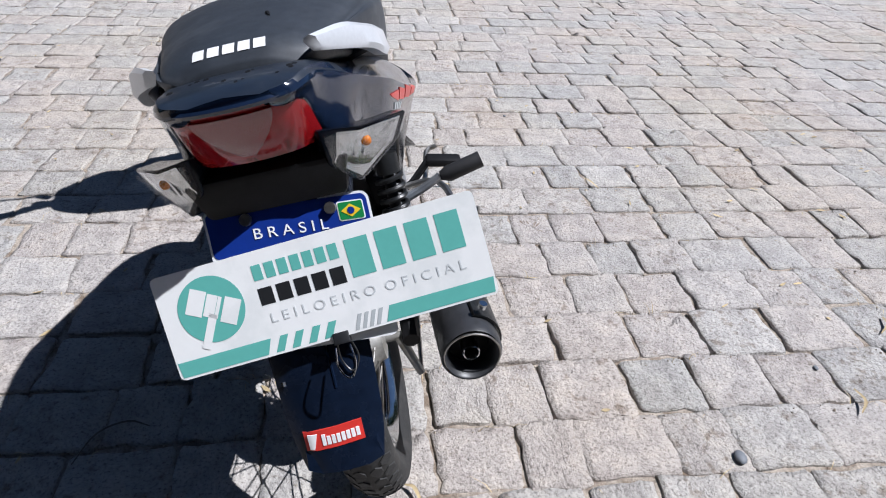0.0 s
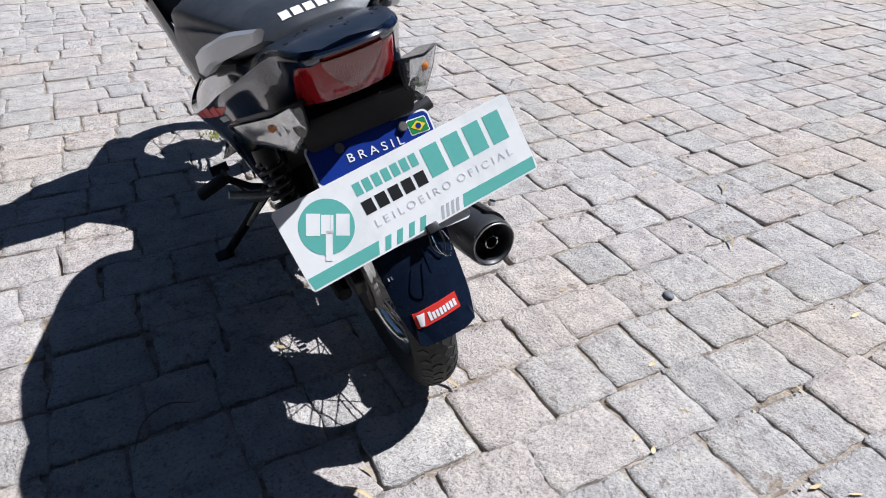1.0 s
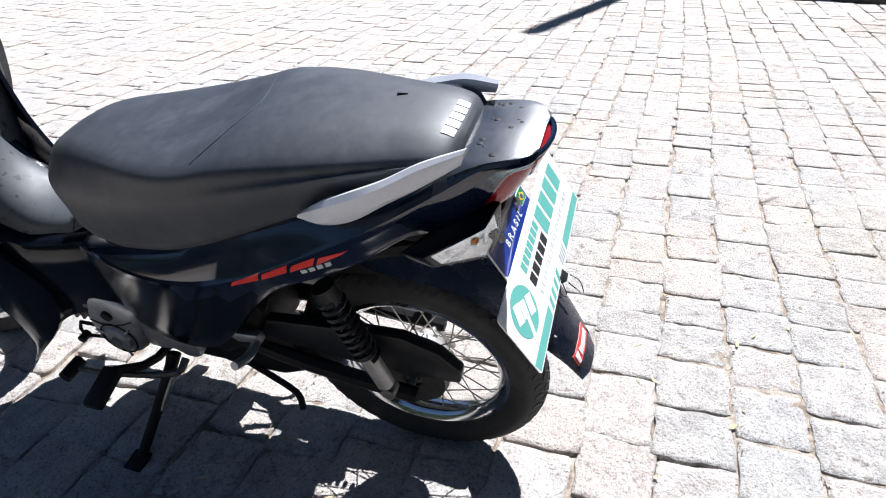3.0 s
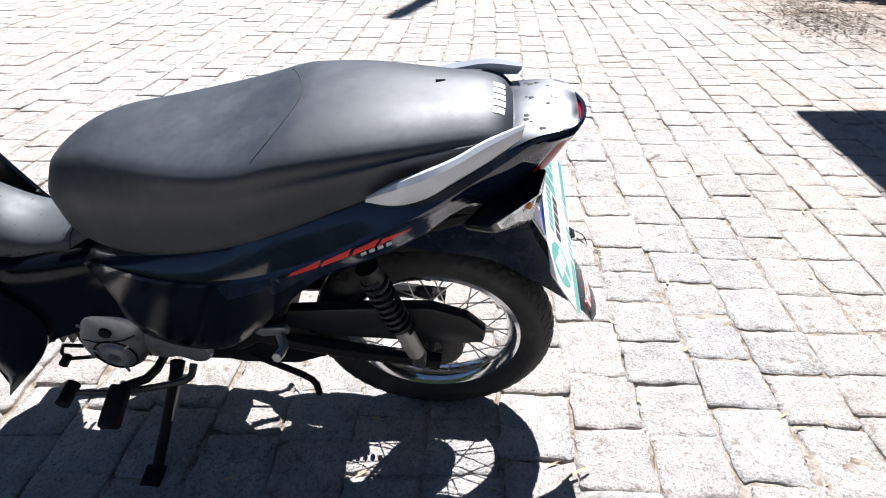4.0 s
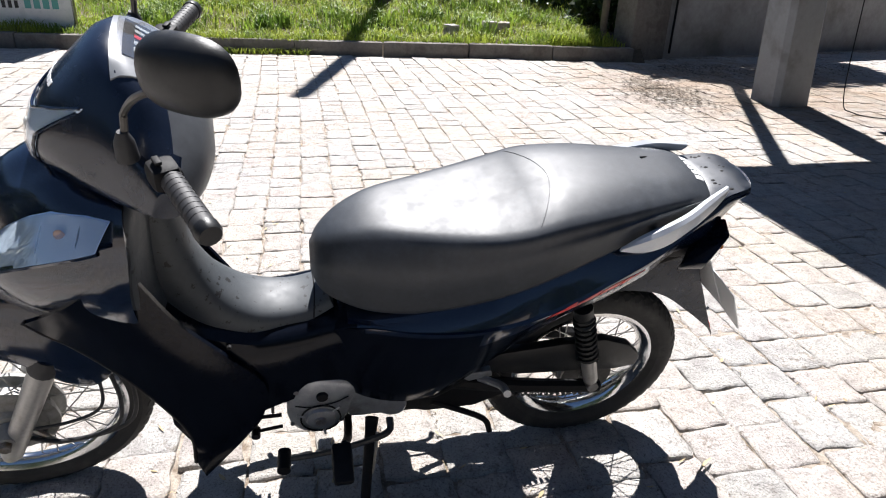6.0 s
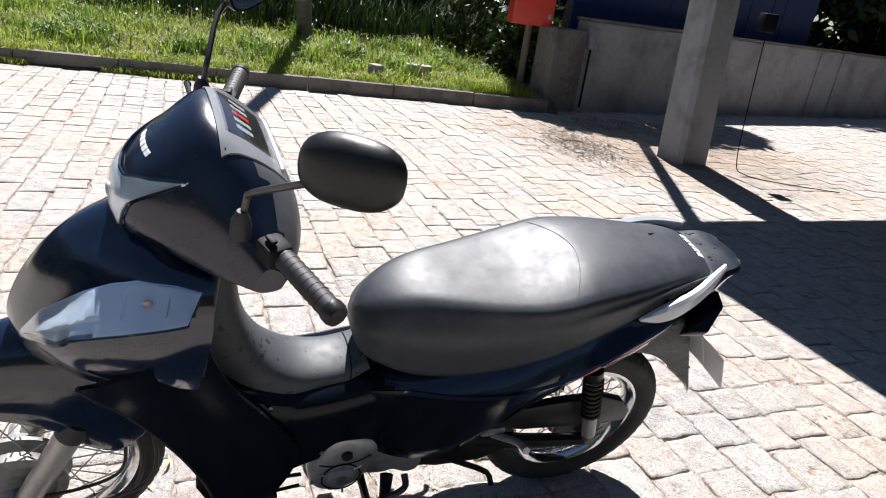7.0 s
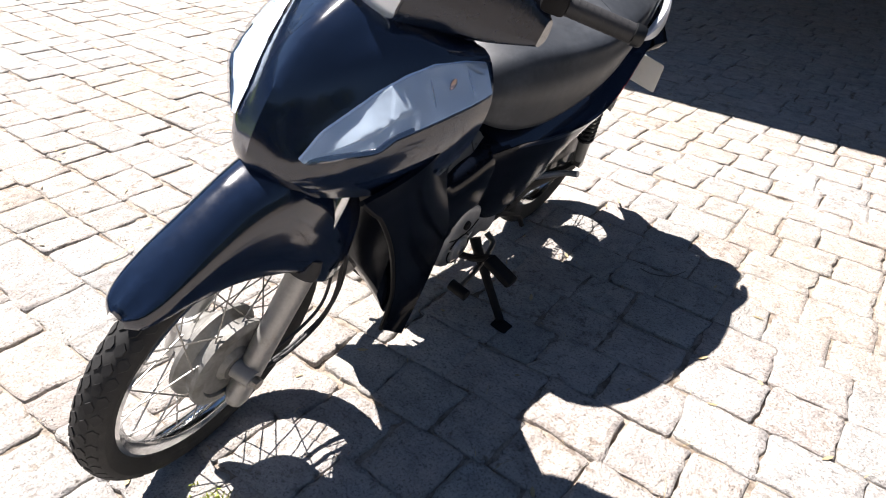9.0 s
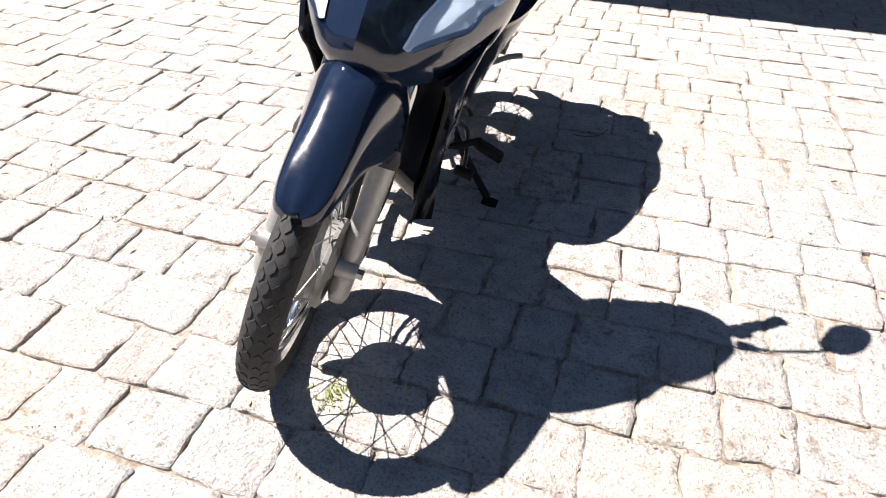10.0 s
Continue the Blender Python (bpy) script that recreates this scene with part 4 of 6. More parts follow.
# model badge: a slanted red brush shape and a small pale bar on each side
for sgn in (-1, 1):
    for k, (y0, y1, h0, h1, t0, t1) in enumerate(((0.215, 0.165, 0.606, 0.622, 0.014, 0.022), (0.16, 0.115, 0.622, 0.640, 0.020, 0.024), (0.11, 0.07, 0.640, 0.657, 0.020, 0.022), (0.065, 0.02, 0.657, 0.682, 0.020, 0.008))):
        def red(s, t):
            y = y0 + (y1 - y0) * s - 0.010 * t
            return cast(cowl_tree, (sgn * 0.4, y, h0 + (h1 - h0) * s + (t0 + (t1 - t0) * s) * t), (-sgn, 0, 0), 0.0015)
        part("badge", patch(red, 4, 3, (-sgn * 0.002, 0, 0)), RED_PRINT, rear_cowl, "red slanted model badge")
    for i in range(4):
        def pale(s, t):
            y = 0.095 - i * 0.014 - 0.009 * s
            return cast(cowl_tree, (sgn * 0.4, y, 0.632 + i * 0.0058 + 0.004 * s + 0.010 * t), (-sgn, 0, 0), 0.0015)
        part("badge", patch(pale, 2, 2, (-sgn * 0.002, 0, 0)), GREY_INK, rear_cowl, "small pale badge bar")
# water drops on the tail
rng = random.Random(5)
for i in range(14):
    x, y = rng.uniform(-0.07, 0.07), rng.uniform(-0.21, -0.160)
    q = cast(cowl_tree, (x, y, 1.0), (0, 0, -1), 0.0)
    r = rng.uniform(0.002, 0.0045)
    drop = bmesh.new()
    bmesh.ops.create_icosphere(drop, subdivisions=1, radius=r)
    bmesh.ops.transform(drop, matrix=Matrix.Translation(q) @ Matrix.Diagonal((1, 1.5, 0.25, 1)), verts=drop.verts)
    part("spot", drop, DULL, rear_cowl, "dark dirt spot")

# grab rails: broad blades with a rounded outer face
RAIL_LOW = [(0.155, 0.078, 0.741), (0.163, 0.035, 0.741), (0.162, -0.012, 0.754), (0.150, -0.060, 0.780), (0.127, -0.108, 0.800), (0.097, -0.152, 0.818)]
RAIL_TOP = [(0.153, 0.076, 0.747), (0.157, 0.035, 0.776), (0.153, -0.010, 0.795), (0.142, -0.056, 0.812), (0.121, -0.102, 0.830), (0.090, -0.158, 0.839)]
for sgn in (-1, 1):
    ring = []
    for k, (p, q) in enumerate(zip(RAIL_LOW, RAIL_TOP)):
        p, q = Vector(p), Vector(q)
        fat = (0.35, 1.0, 1.0, 1.0, 0.9, 0.6)[k]
        row = [p, p.lerp(q, 0.22) + Vector((0.006, 0, -0.001)) * fat, p.lerp(q, 0.75) + Vector((0.006, 0, 0.003)) * fat, q, q + Vector((-0.012, 0, -0.004)) * fat, q + Vector((-0.014, 0, -0.012)) * fat, p + Vector((-0.014, 0, 0.002)) * fat]
        ring.append([(sgn * v.x, v.y, v.z) for v in row])
    rail = part("grab_rail", skin(ring, 4, 1), SILVER, bike, "silver painted grab rail", 40)
    part("bracket", tube([(sgn * 0.140, 0.0, 0.768), (sgn * 0.11, -0.005, 0.760)], 0.009, 8), PLASTIC, rail)
    part("bracket", tube([(sgn * 0.108, -0.085, 0.806), (sgn * 0.075, -0.085, 0.795)], 0.009, 8), PLASTIC, rail)

# tail lamp: red lens with a clear lower middle
def tail_surface(s, t, push=0.0):
    a = -1 + 2 * s
    return Vector((a * (0.083 + 0.002 * t), -0.252 + 0.034 * a * a + 0.034 * a ** 6 + 0.040 * max(t, 0.0) ** 1.2 - push, 0.809 - 0.006 * a * a - 0.076 * t))
tail_lamp = part("tail_lamp", patch(lambda s, t: tail_surface(s, t), 16, 6, (0, 0.035, 0)), RED_LENS, bike, "red tail lamp lens", 50)
part("housing", patch(lambda s, t: tail_surface(s, 0.02 + 1.02 * t, -0.037), 16, 6, (0, 0.075, 0)), PLASTIC, tail_lamp)
part("reflector", patch(lambda s, t: tail_surface(0.06 + 0.88 * s, 0.08 + 0.84 * t, -0.016), 10, 5, (0, 0.004, 0)), material("red_reflector", (0.45, 0.03, 0.03), 0.3, 0.6, 0, 0.2, 60), tail_lamp)
part("lens", patch(lambda s, t: tail_surface(0.5 + (s - 0.5) * (0.52 - 0.44 * t ** 1.6), 0.10 + 0.74 * t, 0.003), 8, 5, (0, 0.004, 0)), glassy("pale_lens", (0.72, 0.40, 0.40), 0.10, 0.7), tail_lamp, "pale shield-shaped middle lens")
part("trim", tube([tail_surface(i / 16, -0.03, 0.002) for i in range(17)], 0.004, 6), PAINT, tail_lamp)
# rear turn signals
for sgn in (-1, 1):
    o = [(0.078, -0.200, 0.742), (0.118, -0.190, 0.732), (0.166, -0.124, 0.712), (0.150, -0.132, 0.684), (0.106, -0.184, 0.670), (0.080, -0.199, 0.702)]
    o = [(sgn * x, y, z) for x, y, z in o]
    c = Vector(o[0]) * 0
    for p in o:
        c += Vector(p) / len(o)
    ts = part("turn_signal", prism([c + (Vector(p) - c) * 1.15 + Vector((0, 0.006, 0)) for p in o], (-sgn * 0.020, 0.045, -0.014), 0.004), SATIN, bike, "rear turn signal in black housing")
    part("reflector", prism([c + (Vector(p) - c) * 0.97 + Vector((0, 0.004, 0)) for p in o], (0, 0.003, 0), 0.001), SIGNAL_CHROME, ts)
    for i in range(8):
        k = i / 7
        q = lerp(o[:3], 0.12 + 0.8 * k) + Vector((-sgn * 0.004, 0.010, -0.009))
        part("rib", tube([q, q + Vector((-sgn * 0.006, 0.002, -0.016 - 0.012 * (1 - abs(2 * k - 1))))], 0.0028, 6), SIGNAL_CHROME, ts)
    bulb = bmesh.new()
    bmesh.ops.create_uvsphere(bulb, u_segments=10, v_segments=8, radius=0.0065)
    bmesh.ops.translate(bulb, vec=c + Vector((sgn * 0.004, 0.001, 0.004)), verts=bulb.verts)
    part("bulb", bulb, AMBER, ts, "amber bulb")
    lens = part("lens", prism([Vector(p) + Vector((0, -0.008, 0)) for p in o], (0, 0.006, 0), 0.002), CLEAR, ts, "clear lens")
    lens.visible_shadow = False

# undertail, plate hanger and rear mudguard
part("undertail", prism([(-0.098, -0.195, 0.712), (-0.085, -0.185, 0.655), (0.085, -0.185, 0.655), (0.098, -0.195, 0.712)], (0, 0.20, 0.0), 0.008), DULL, bike)
guard = []
for y0, h0, w, y1, h1 in ((-0.170, 0.665, 0.074, 0.075, 0.600), (-0.200, 0.590, 0.072, 0.030, 0.560), (-0.232, 0.530, 0.068, -0.110, 0.532), (-0.268, 0.462, 0.064, -0.212, 0.462), (-0.305, 0.394, 0.060, -0.280, 0.405), (-0.330, 0.348, 0.050, -0.318, 0.372)):
    guard.append([(-w, y0 + 0.006, h0), (-w * 0.6, y0 - 0.004, h0), (0, y0 - 0.006, h0), (w * 0.6, y0 - 0.004, h0), (w, y0 + 0.006, h0), (w * 0.92, y1, h1), (-w * 0.92, y1, h1)])
guard_bm = skin(guard, 4, 1)
guard_tree = tree_of(guard_bm)
mudguard = part("rear_mudguard", guard_bm, GUARD, bike, "glossy black rear mudguard and flap", 35)
def sticker(s, t):
    return cast(guard_tree, (-0.044 + 0.077 * s, -0.6, 0.399 + 0.004 * s - 0.023 * t), (0, 1, 0), 0.0012)
dealer = part("sticker", patch(sticker, 6, 2, (0, 0.0014, 0)), RED_PRINT, mudguard, "red dealer sticker with white print")
for i in range(8):
    def mark(s, t):
        x = -0.021 + i * 0.0064 + 0.0046 * s
        return cast(guard_tree, (x, -0.6, 0.3945 + 0.004 * (i / 8) - (0.0125 if i == 0 else 0.0095) * t - (0.0 if i == 0 else 0.003)), (0, 1, 0), 0.0022)
    part("print", patch(mark, 1, 1, (0, 0.001, 0)), WHITE_PRINT, dealer)
def wing(s, t):
    return cast(guard_tree, (-0.039 + 0.013 * s * (1 - 0.5 * t), -0.6, 0.396 - 0.017 * t), (0, 1, 0), 0.0022)
part("print", patch(wing, 3, 3, (0, 0.001, 0)), WHITE_PRINT, dealer)
part("crease", tube([cast(guard_tree, (0.012, -0.6, 0.52 - 0.011 * i), (0, 1, 0), 0.0) for i in range(8)], 0.0018, 5), PAINT, mudguard)
part("reflex", tube([(-0.052, -0.272, 0.460), (-0.052, -0.276, 0.456)], 0.004, 8), CHROME, mudguard)

# number plate
P0, PU, PR = Vector((0.006, -0.181, 0.648)), Vector((0, 0.493, 0.870)), Vector((1, 0, -0.085)).normalized()
PN = PR.cross(PU).normalized()
def on_plate(x, z, lift):
    return P0 + PR * x + PU * z + PN * lift
def rounded(w0, w1, z0, z1, r, lift, at):
    pts = []
    for cx, cz, a0 in ((w1 - r, z1 - r, 0), (w0 + r, z1 - r, 90), (w0 + r, z0 + r, 180), (w1 - r, z0 + r, 270)):
        for k in range(5):
            a = radians(a0 + 22.5 * k)
            pts.append(at(cx + r * math.cos(a), cz + r * math.sin(a), lift))
    return pts
plate = part("number_plate", prism(rounded(-0.10, 0.10, -0.170, 0.012, 0.010, 0.0, on_plate), PN * 0.002), PLATE_WHITE, bike, "white number plate with blue header band")
part("header", prism(rounded(-0.097, 0.097, -0.048, 0.009, 0.008, 0.002, on_plate), PN * 0.0008), PLATE_BLUE, plate, "blue header band")
part("flag", prism(rounded(0.060, 0.092, -0.022, 0.002, 0.003, 0.0028, on_plate), PN * 0.0006), WHITE_PRINT, plate)
part("flag", prism(rounded(0.0615, 0.0905, -0.0205, 0.0005, 0.002, 0.0034, on_plate), PN * 0.0006), FLAG_GREEN, plate)
part("flag", prism([on_plate(0.076 + dx, -0.010 + dz, 0.0041) for dx, dz in ((0.012, 0), (0, 0.008), (-0.012, 0), (0, -0.008))], PN * 0.0005), FLAG_YELLOW, plate)
part("flag", prism([on_plate(0.076 + 0.0045 * math.cos(k * 0.7), -0.010 + 0.0045 * math.sin(k * 0.7), 0.0047) for k in range(9)], PN * 0.0005), PLATE_BLUE, plate)
frame_m = Matrix((PR, PU, PN)).transposed().to_4x4()
frame_m.translation = on_plate(0.0, -0.023, 0.0032)
lettering("B R A S I L", 0.0185, WHITE_PRINT, frame_m, plate, squeeze=1.12)
for x in (-0.05, 0.052):
    q = on_plate(x, -0.004, 0.003)
    part("bolt", tube([q, q + PN * 0.006], [0.008, 0.007], 10), STEEL, plate)
for i in range(7):
    q0, q1 = -0.085 + i * 0.0245, -0.066 + i * 0.0245
    part("character", prism([on_plate(a, b, 0.0025) for a, b in ((q0, -0.135), (q1, -0.135), (q1, -0.075), (q0, -0.075))], PN * 0.0006), INK, plate)

# rear swing arm, shocks, chain
part("frame_bracket", prism([(-0.078, y, z) for y, z in ((0.49, 0.345), (0.478, 0.226), (0.41, 0.206), (0.29, 0.208), (0.20, 0.250), (0.26, 0.345))], (0.030, 0, 0), 0.008), DULL, bike, "dull black frame bracket behind the engine")
for sgn in (-1, 1):
    part("swing_arm", tube([(sgn * 0.070, 0.385, 0.312), (sgn * 0.088, 0.20, 0.285), (sgn * 0.092, -0.02, 0.257)], [0.020, 0.018, 0.016], 8, 3), DULL, bike)
    top, low = Vector((sgn * 0.118, 0.100, 0.560)), Vector((sgn * 0.118, 0.020, 0.300))
    ax = (low - top)
    shock = part("shock_absorber", tube([top, top + ax * 0.12, top + ax * 0.12, top + ax * 0.66], [0.022, 0.022, 0.010, 0.010], 12), PLASTIC, bike, "rear shock with exposed black spring")
    coil = []
    e1 = ax.normalized().orthogonal().normalized()
    e2 = ax.normalized().cross(e1)
    for i in range(9 * 12 + 1):
        a = 2 * math.pi * i / 12
        coil.append(top + ax * (0.10 + 0.55 * i / 108) + (e1 * math.cos(a) + e2 * math.sin(a)) * 0.0215)
    part("spring", tube(coil, 0.0046, 6), PLASTIC, shock)
    part("damper", tube([top + ax * 0.62, top + ax * 0.64, top + ax * 0.93, top + ax * 0.95], [0.022, 0.0185, 0.0175, 0.014], 14), FORK, shock, "scuffed silver damper body")
    part("eye", tube([low + Vector((-0.014, 0, 0)), low + Vector((0.014, 0, 0))], 0.014, 12), STEEL, shock)
guard_plate = [(0.30, 0.345), (0.28, 0.392), (0.10, 0.408), (-0.004, 0.412), (-0.075, 0.385), (-0.112, 0.345), (-0.108, 0.312), (-0.05, 0.303), (0.05, 0.310), (0.20, 0.318)]
part("chain_guard", prism([(-0.084, y, z) for y, z in guard_plate], (0.026, 0, 0), 0.005), PLASTIC, bike, "black chain guard")
chain = part("chain", lathe([(-0.058, 0.02), (-0.058, 0.066), (-0.050, 0.066), (-0.050, 0.02)], 36, REAR_C), GREASE, bike, "greasy drive chain and sprocket")
for i in range(30):
    k = i / 29
    p = Vector((-0.055, 0.0 + 0.46 * k, 0.190 + 0.055 * k))
    part("link", tube([p + Vector((-0.005, 0, 0)), p + Vector((0.005, 0, 0))], 0.0055, 6), GREASE, chain)

# engine
engine = part("engine", merge(block((-0.082, 0.42, 0.212), (0.085, 0.735, 0.415), 0.02), block((-0.055, 0.72, 0.255), (0.055, 0.93, 0.36), 0.012)), DULL, bike, "horizontal single-cylinder engine")
for i in range(6):
    part("fin", block((-0.068, 0.765 + 0.022 * i, 0.242), (0.068, 0.772 + 0.022 * i, 0.373), 0.002, 1), GREASE, engine)
cover = [(0.690, 0.398), (0.724, 0.335), (0.736, 0.272), (0.716, 0.226), (0.676, 0.208), (0.632, 0.220), (0.604, 0.254), (0.588, 0.312), (0.582, 0.362), (0.630, 0.392)]
cy = sum(p[0] for p in cover) / len(cover)
cz = sum(p[1] for p in cover) / len(cover)
rings = []
for x, k in ((-0.075, 1.0), (-0.092, 1.0), (-0.104, 0.95), (-0.111, 0.80), (-0.113, 0.45), (-0.1135, 0.12)):
    rings.append([(x, cy + (y - cy) * k, cz + (z - cz) * k) for y, z in [(p.x, p.y) for p in spline([(a, b, 0) for a, b in cover], 3, True)]])
case = part("crankcase_cover", loft(rings), ALLOY, engine, "cast alloy left crankcase cover", 45)
part("cap", lathe([(-0.122, 0.0), (-0.122, 0.016), (-0.120, 0.030), (-0.114, 0.034), (-0.108, 0.034)], 28, (0, 0.662, 0.270)), ALLOY, case)
part("cap", lathe([(-0.119, 0.0), (-0.119, 0.012), (-0.108, 0.014)], 20, (0, 0.657, 0.344)), DULL, case)
for y, z in ((0.712, 0.355), (0.724, 0.250), (0.680, 0.220), (0.616, 0.248), (0.596, 0.338)):
    part("bolt", tube([(-0.098, y, z), (-0.108, y, z)], 0.006, 6), STEEL, case)
part("groove", tube([(-0.1145, 0.662 + 0.044 * math.cos(2 * math.pi * i / 28), 0.270 + 0.044 * math.sin(2 * math.pi * i / 28)) for i in range(28)], 0.0022, 5, closed=True), DULL, case)
for a in (20, 140, 260):
    part("rib", tube([(-0.1155, 0.662 + r * math.cos(radians(a)), 0.270 + r * math.sin(radians(a))) for r in (0.036, 0.056)], 0.003, 6), ALLOY, case)
part("seam", tube([(-0.1125, 0.716, 0.318), (-0.1155, 0.680, 0.312), (-0.1155, 0.630, 0.322), (-0.1125, 0.600, 0.336)], 0.0016, 5, 3), DULL, case)
part("hub", lathe([(-0.127, 0.0), (-0.127, 0.012), (-0.120, 0.014)], 18, (0, 0.662, 0.270)), STEEL, case)
side = [(0.600, 0.345), (0.555, 0.338), (0.505, 0.318), (0.472, 0.290), (0.464, 0.262), (0.476, 0.238), (0.505, 0.236), (0.535, 0.252), (0.600, 0.250)]
sy, sz = sum(p[0] for p in side) / len(side), sum(p[1] for p in side) / len(side)
rings = [[(x, sy + (p.x - sy) * k, sz + (p.y - sz) * k) for p in spline([(a, b, 0) for a, b in side], 2, True)] for x, k in ((-0.075, 1.0), (-0.094, 1.0), (-0.101, 0.92), (-0.103, 0.6), (-0.104, 0.1))]
part("sprocket_cover", loft(rings), ALLOY, engine, "dull alloy sprocket cover", 45)
for sgn in (-1, 1):
    part("side_filler", prism([(sgn * 0.060, y, z) for y, z in ((0.66, 0.50), (0.635, 0.395), (0.585, 0.362), (0.53, 0.335), (0.46, 0.285), (0.40, 0.268), (0.32, 0.32), (0.27, 0.42), (0.30, 0.50), (0.5, 0.52))], (sgn * 0.034, 0, 0), 0.008), DULL, bike, "black inner side panel")
part("belly_pan", prism([(-0.06, 0.50, 0.245), (-0.06, 0.48, 0.212), (-0.06, 0.42, 0.206), (-0.06, 0.38, 0.24), (-0.06, 0.36, 0.36), (-0.06, 0.50, 0.36)], (0.12, 0, 0), 0.006), DULL, bike)

part("linkage", tube([(-0.088, 0.748, 0.262), (-0.090, 0.792, 0.264), (-0.090, 0.806, 0.240), (-0.090, 0.808, 0.214), (-0.088, 0.748, 0.222)], 0.0045, 6), DULL, engine)
part("knob", tube([(-0.080, 0.808, 0.212), (-0.104, 0.808, 0.212)], 0.010, 10), DULL, engine)
clutch = [(0.42, 0.20), (0.44, 0.15), (0.52, 0.125), (0.64, 0.13), (0.72, 0.17), (0.745, 0.24), (0.73, 0.33), (0.66, 0.38), (0.54, 0.375), (0.45, 0.31)]
ky, kz = sum(p[0] for p in clutch) / len(clutch), sum(p[1] for p in clutch) / len(clutch)
rings = [[(x, ky + (p.x - ky) * k, kz + (p.y - kz) * k) for p in spline([(a, b, 0) for a, b in clutch], 3, True)] for x, k in ((0.02, 0.98), (0.09, 1.0), (0.112, 0.95), (0.122, 0.80), (0.124, 0.10))]
part("clutch_cover", loft(rings), ALLOY, engine, "cast alloy right crankcase cover", 45)
part("muffler_bracket", prism([(0.108, y, z) for y, z in ((0.40, 0.30), (0.36, 0.42), (0.22, 0.43), (0.10, 0.36), (0.12, 0.30), (0.28, 0.27))], (0.010, 0, 0), 0.003), ALLOY, bike, "alloy bracket of the silencer")

# exhaust on the right
part("exhaust_pipe", tube([(0.0, 0.93, 0.29), (0.03, 0.955, 0.24), (0.075, 0.90, 0.165), (0.095, 0.70, 0.135), (0.125, 0.45, 0.165), (0.155, 0.32, 0.245)], 0.017, 12, 4), STEEL, bike)
A, B = Vector((0.160, 0.36, 0.243)), Vector((0.189, -0.148, 0.314))
d = (B - A)
muffler = part("muffler", tube([A, A + d * 0.08, A + d * 0.16, A + d * 0.9, A + d * 0.985, B], [0.018, 0.038, 0.046, 0.049, 0.049, 0.045], 28, cap=False), MUFFLER, bike, "matt black silencer", 45)
part("end_cup", tube([B, B - d * 0.004, B - d * 0.035, B - d * 0.075], [0.043, 0.040, 0.037, 0.032], 28, cap=False), MUFFLER, muffler, "dark hollow outlet cup", 45)
part("baffle", tube([B - d * 0.070, B - d * 0.076], [0.036, 0.036], 24), DULL, muffler)
part("outlet", tube([B - d * 0.072, B - d * 0.015], [0.0135, 0.0135], 16, cap=False), STEEL, muffler)
part("outlet_rim", tube([B - d * 0.015 + (Vector((math.cos(2 * math.pi * i / 20), 0, math.sin(2 * math.pi * i / 20))) * 0.0128) for i in range(20)], 0.0014, 5, closed=True), CHROME, muffler)
part("end_ring", tube([B + (Vector((math.cos(2 * math.pi * i / 28), 0, math.sin(2 * math.pi * i / 28))) * 0.0440) for i in range(28)], 0.0016, 6, closed=True), STEEL, muffler, "bright worn end ring")
part("heat_shield", patch(lambda s, t: A + d * (0.25 + 0.68 * s) + Vector((0.055 * math.cos(radians(70 - 95 * t)), 0.004, 0.055 * math.sin(radians(70 - 95 * t)))), 6, 8, (-0.003, 0, -0.003)), PLASTIC, muffler, "black heat shield")
part("shield_bolt", tube([B + Vector((0.03, 0.045, 0.052)), B + Vector((0.034, 0.045, 0.060))], 0.007, 8), CHROME, muffler)

# pedals, pegs and stands
pedal = part("gear_pedal", tube([(-0.110, 0.505, 0.240), (-0.140, 0.512, 0.228), (-0.160, 0.58, 0.224), (-0.176, 0.66, 0.226), (-0.186, 0.732, 0.234)], [0.009, 0.008, 0.007, 0.0065, 0.006], 8, 4), GREASE, bike, "gear pedal")
part("toe_pad", tube([(-0.166, 0.744, 0.235), (-0.216, 0.746, 0.235)], 0.0145, 12), DULL, pedal)
part("foot_bar", tube([(-0.19, 0.615, 0.268), (-0.10, 0.600, 0.205), (0.10, 0.600, 0.205), (0.19, 0.615, 0.268)], 0.010, 8, 3), DULL, bike)
for sgn in (-1, 1):
    part("foot_peg", block((-0.045, -0.022, -0.011), (0.045, 0.022, 0.011), 0.008), DULL, bike, "black rubber foot peg", m=Matrix.Translation((sgn * 0.228, 0.622, 0.256)) @ Matrix.Rotation(radians(14 * sgn), 4, "Y"))
    part("pillion_bracket", tube([(sgn * 0.105, 0.30, 0.345), (sgn * 0.165, 0.27, 0.385), (sgn * 0.205, 0.27, 0.405)], 0.009, 8, 3), ALLOY, bike)
    if sgn > 0:
        part("pillion_peg", tube([(0.205, 0.27, 0.405), (0.222, 0.27, 0.406), (0.290, 0.275, 0.420)], [0.009, 0.017, 0.017], 10), GRIP, bike, "ribbed rubber pillion peg")
    else:
        part("pillion_peg", prism([(-0.100, 0.36, 0.375), (-0.100, 0.28, 0.382), (-0.100, 0.275, 0.362), (-0.100, 0.33, 0.352)], (-0.018, 0, 0), 0.003), ALLOY, bike, "folded alloy pillion peg")
part("kick_pedal", tube([(0.10, 0.50, 0.27), (0.20, 0.48, 0.28), (0.235, 0.36, 0.265), (0.275, 0.335, 0.268)], 0.008, 8, 3), STEEL, bike)
part("brake_pedal", tube([(0.12, 0.55, 0.22), (0.17, 0.62, 0.21), (0.19, 0.75, 0.225), (0.22, 0.77, 0.228)], 0.007, 8, 3), STEEL, bike)
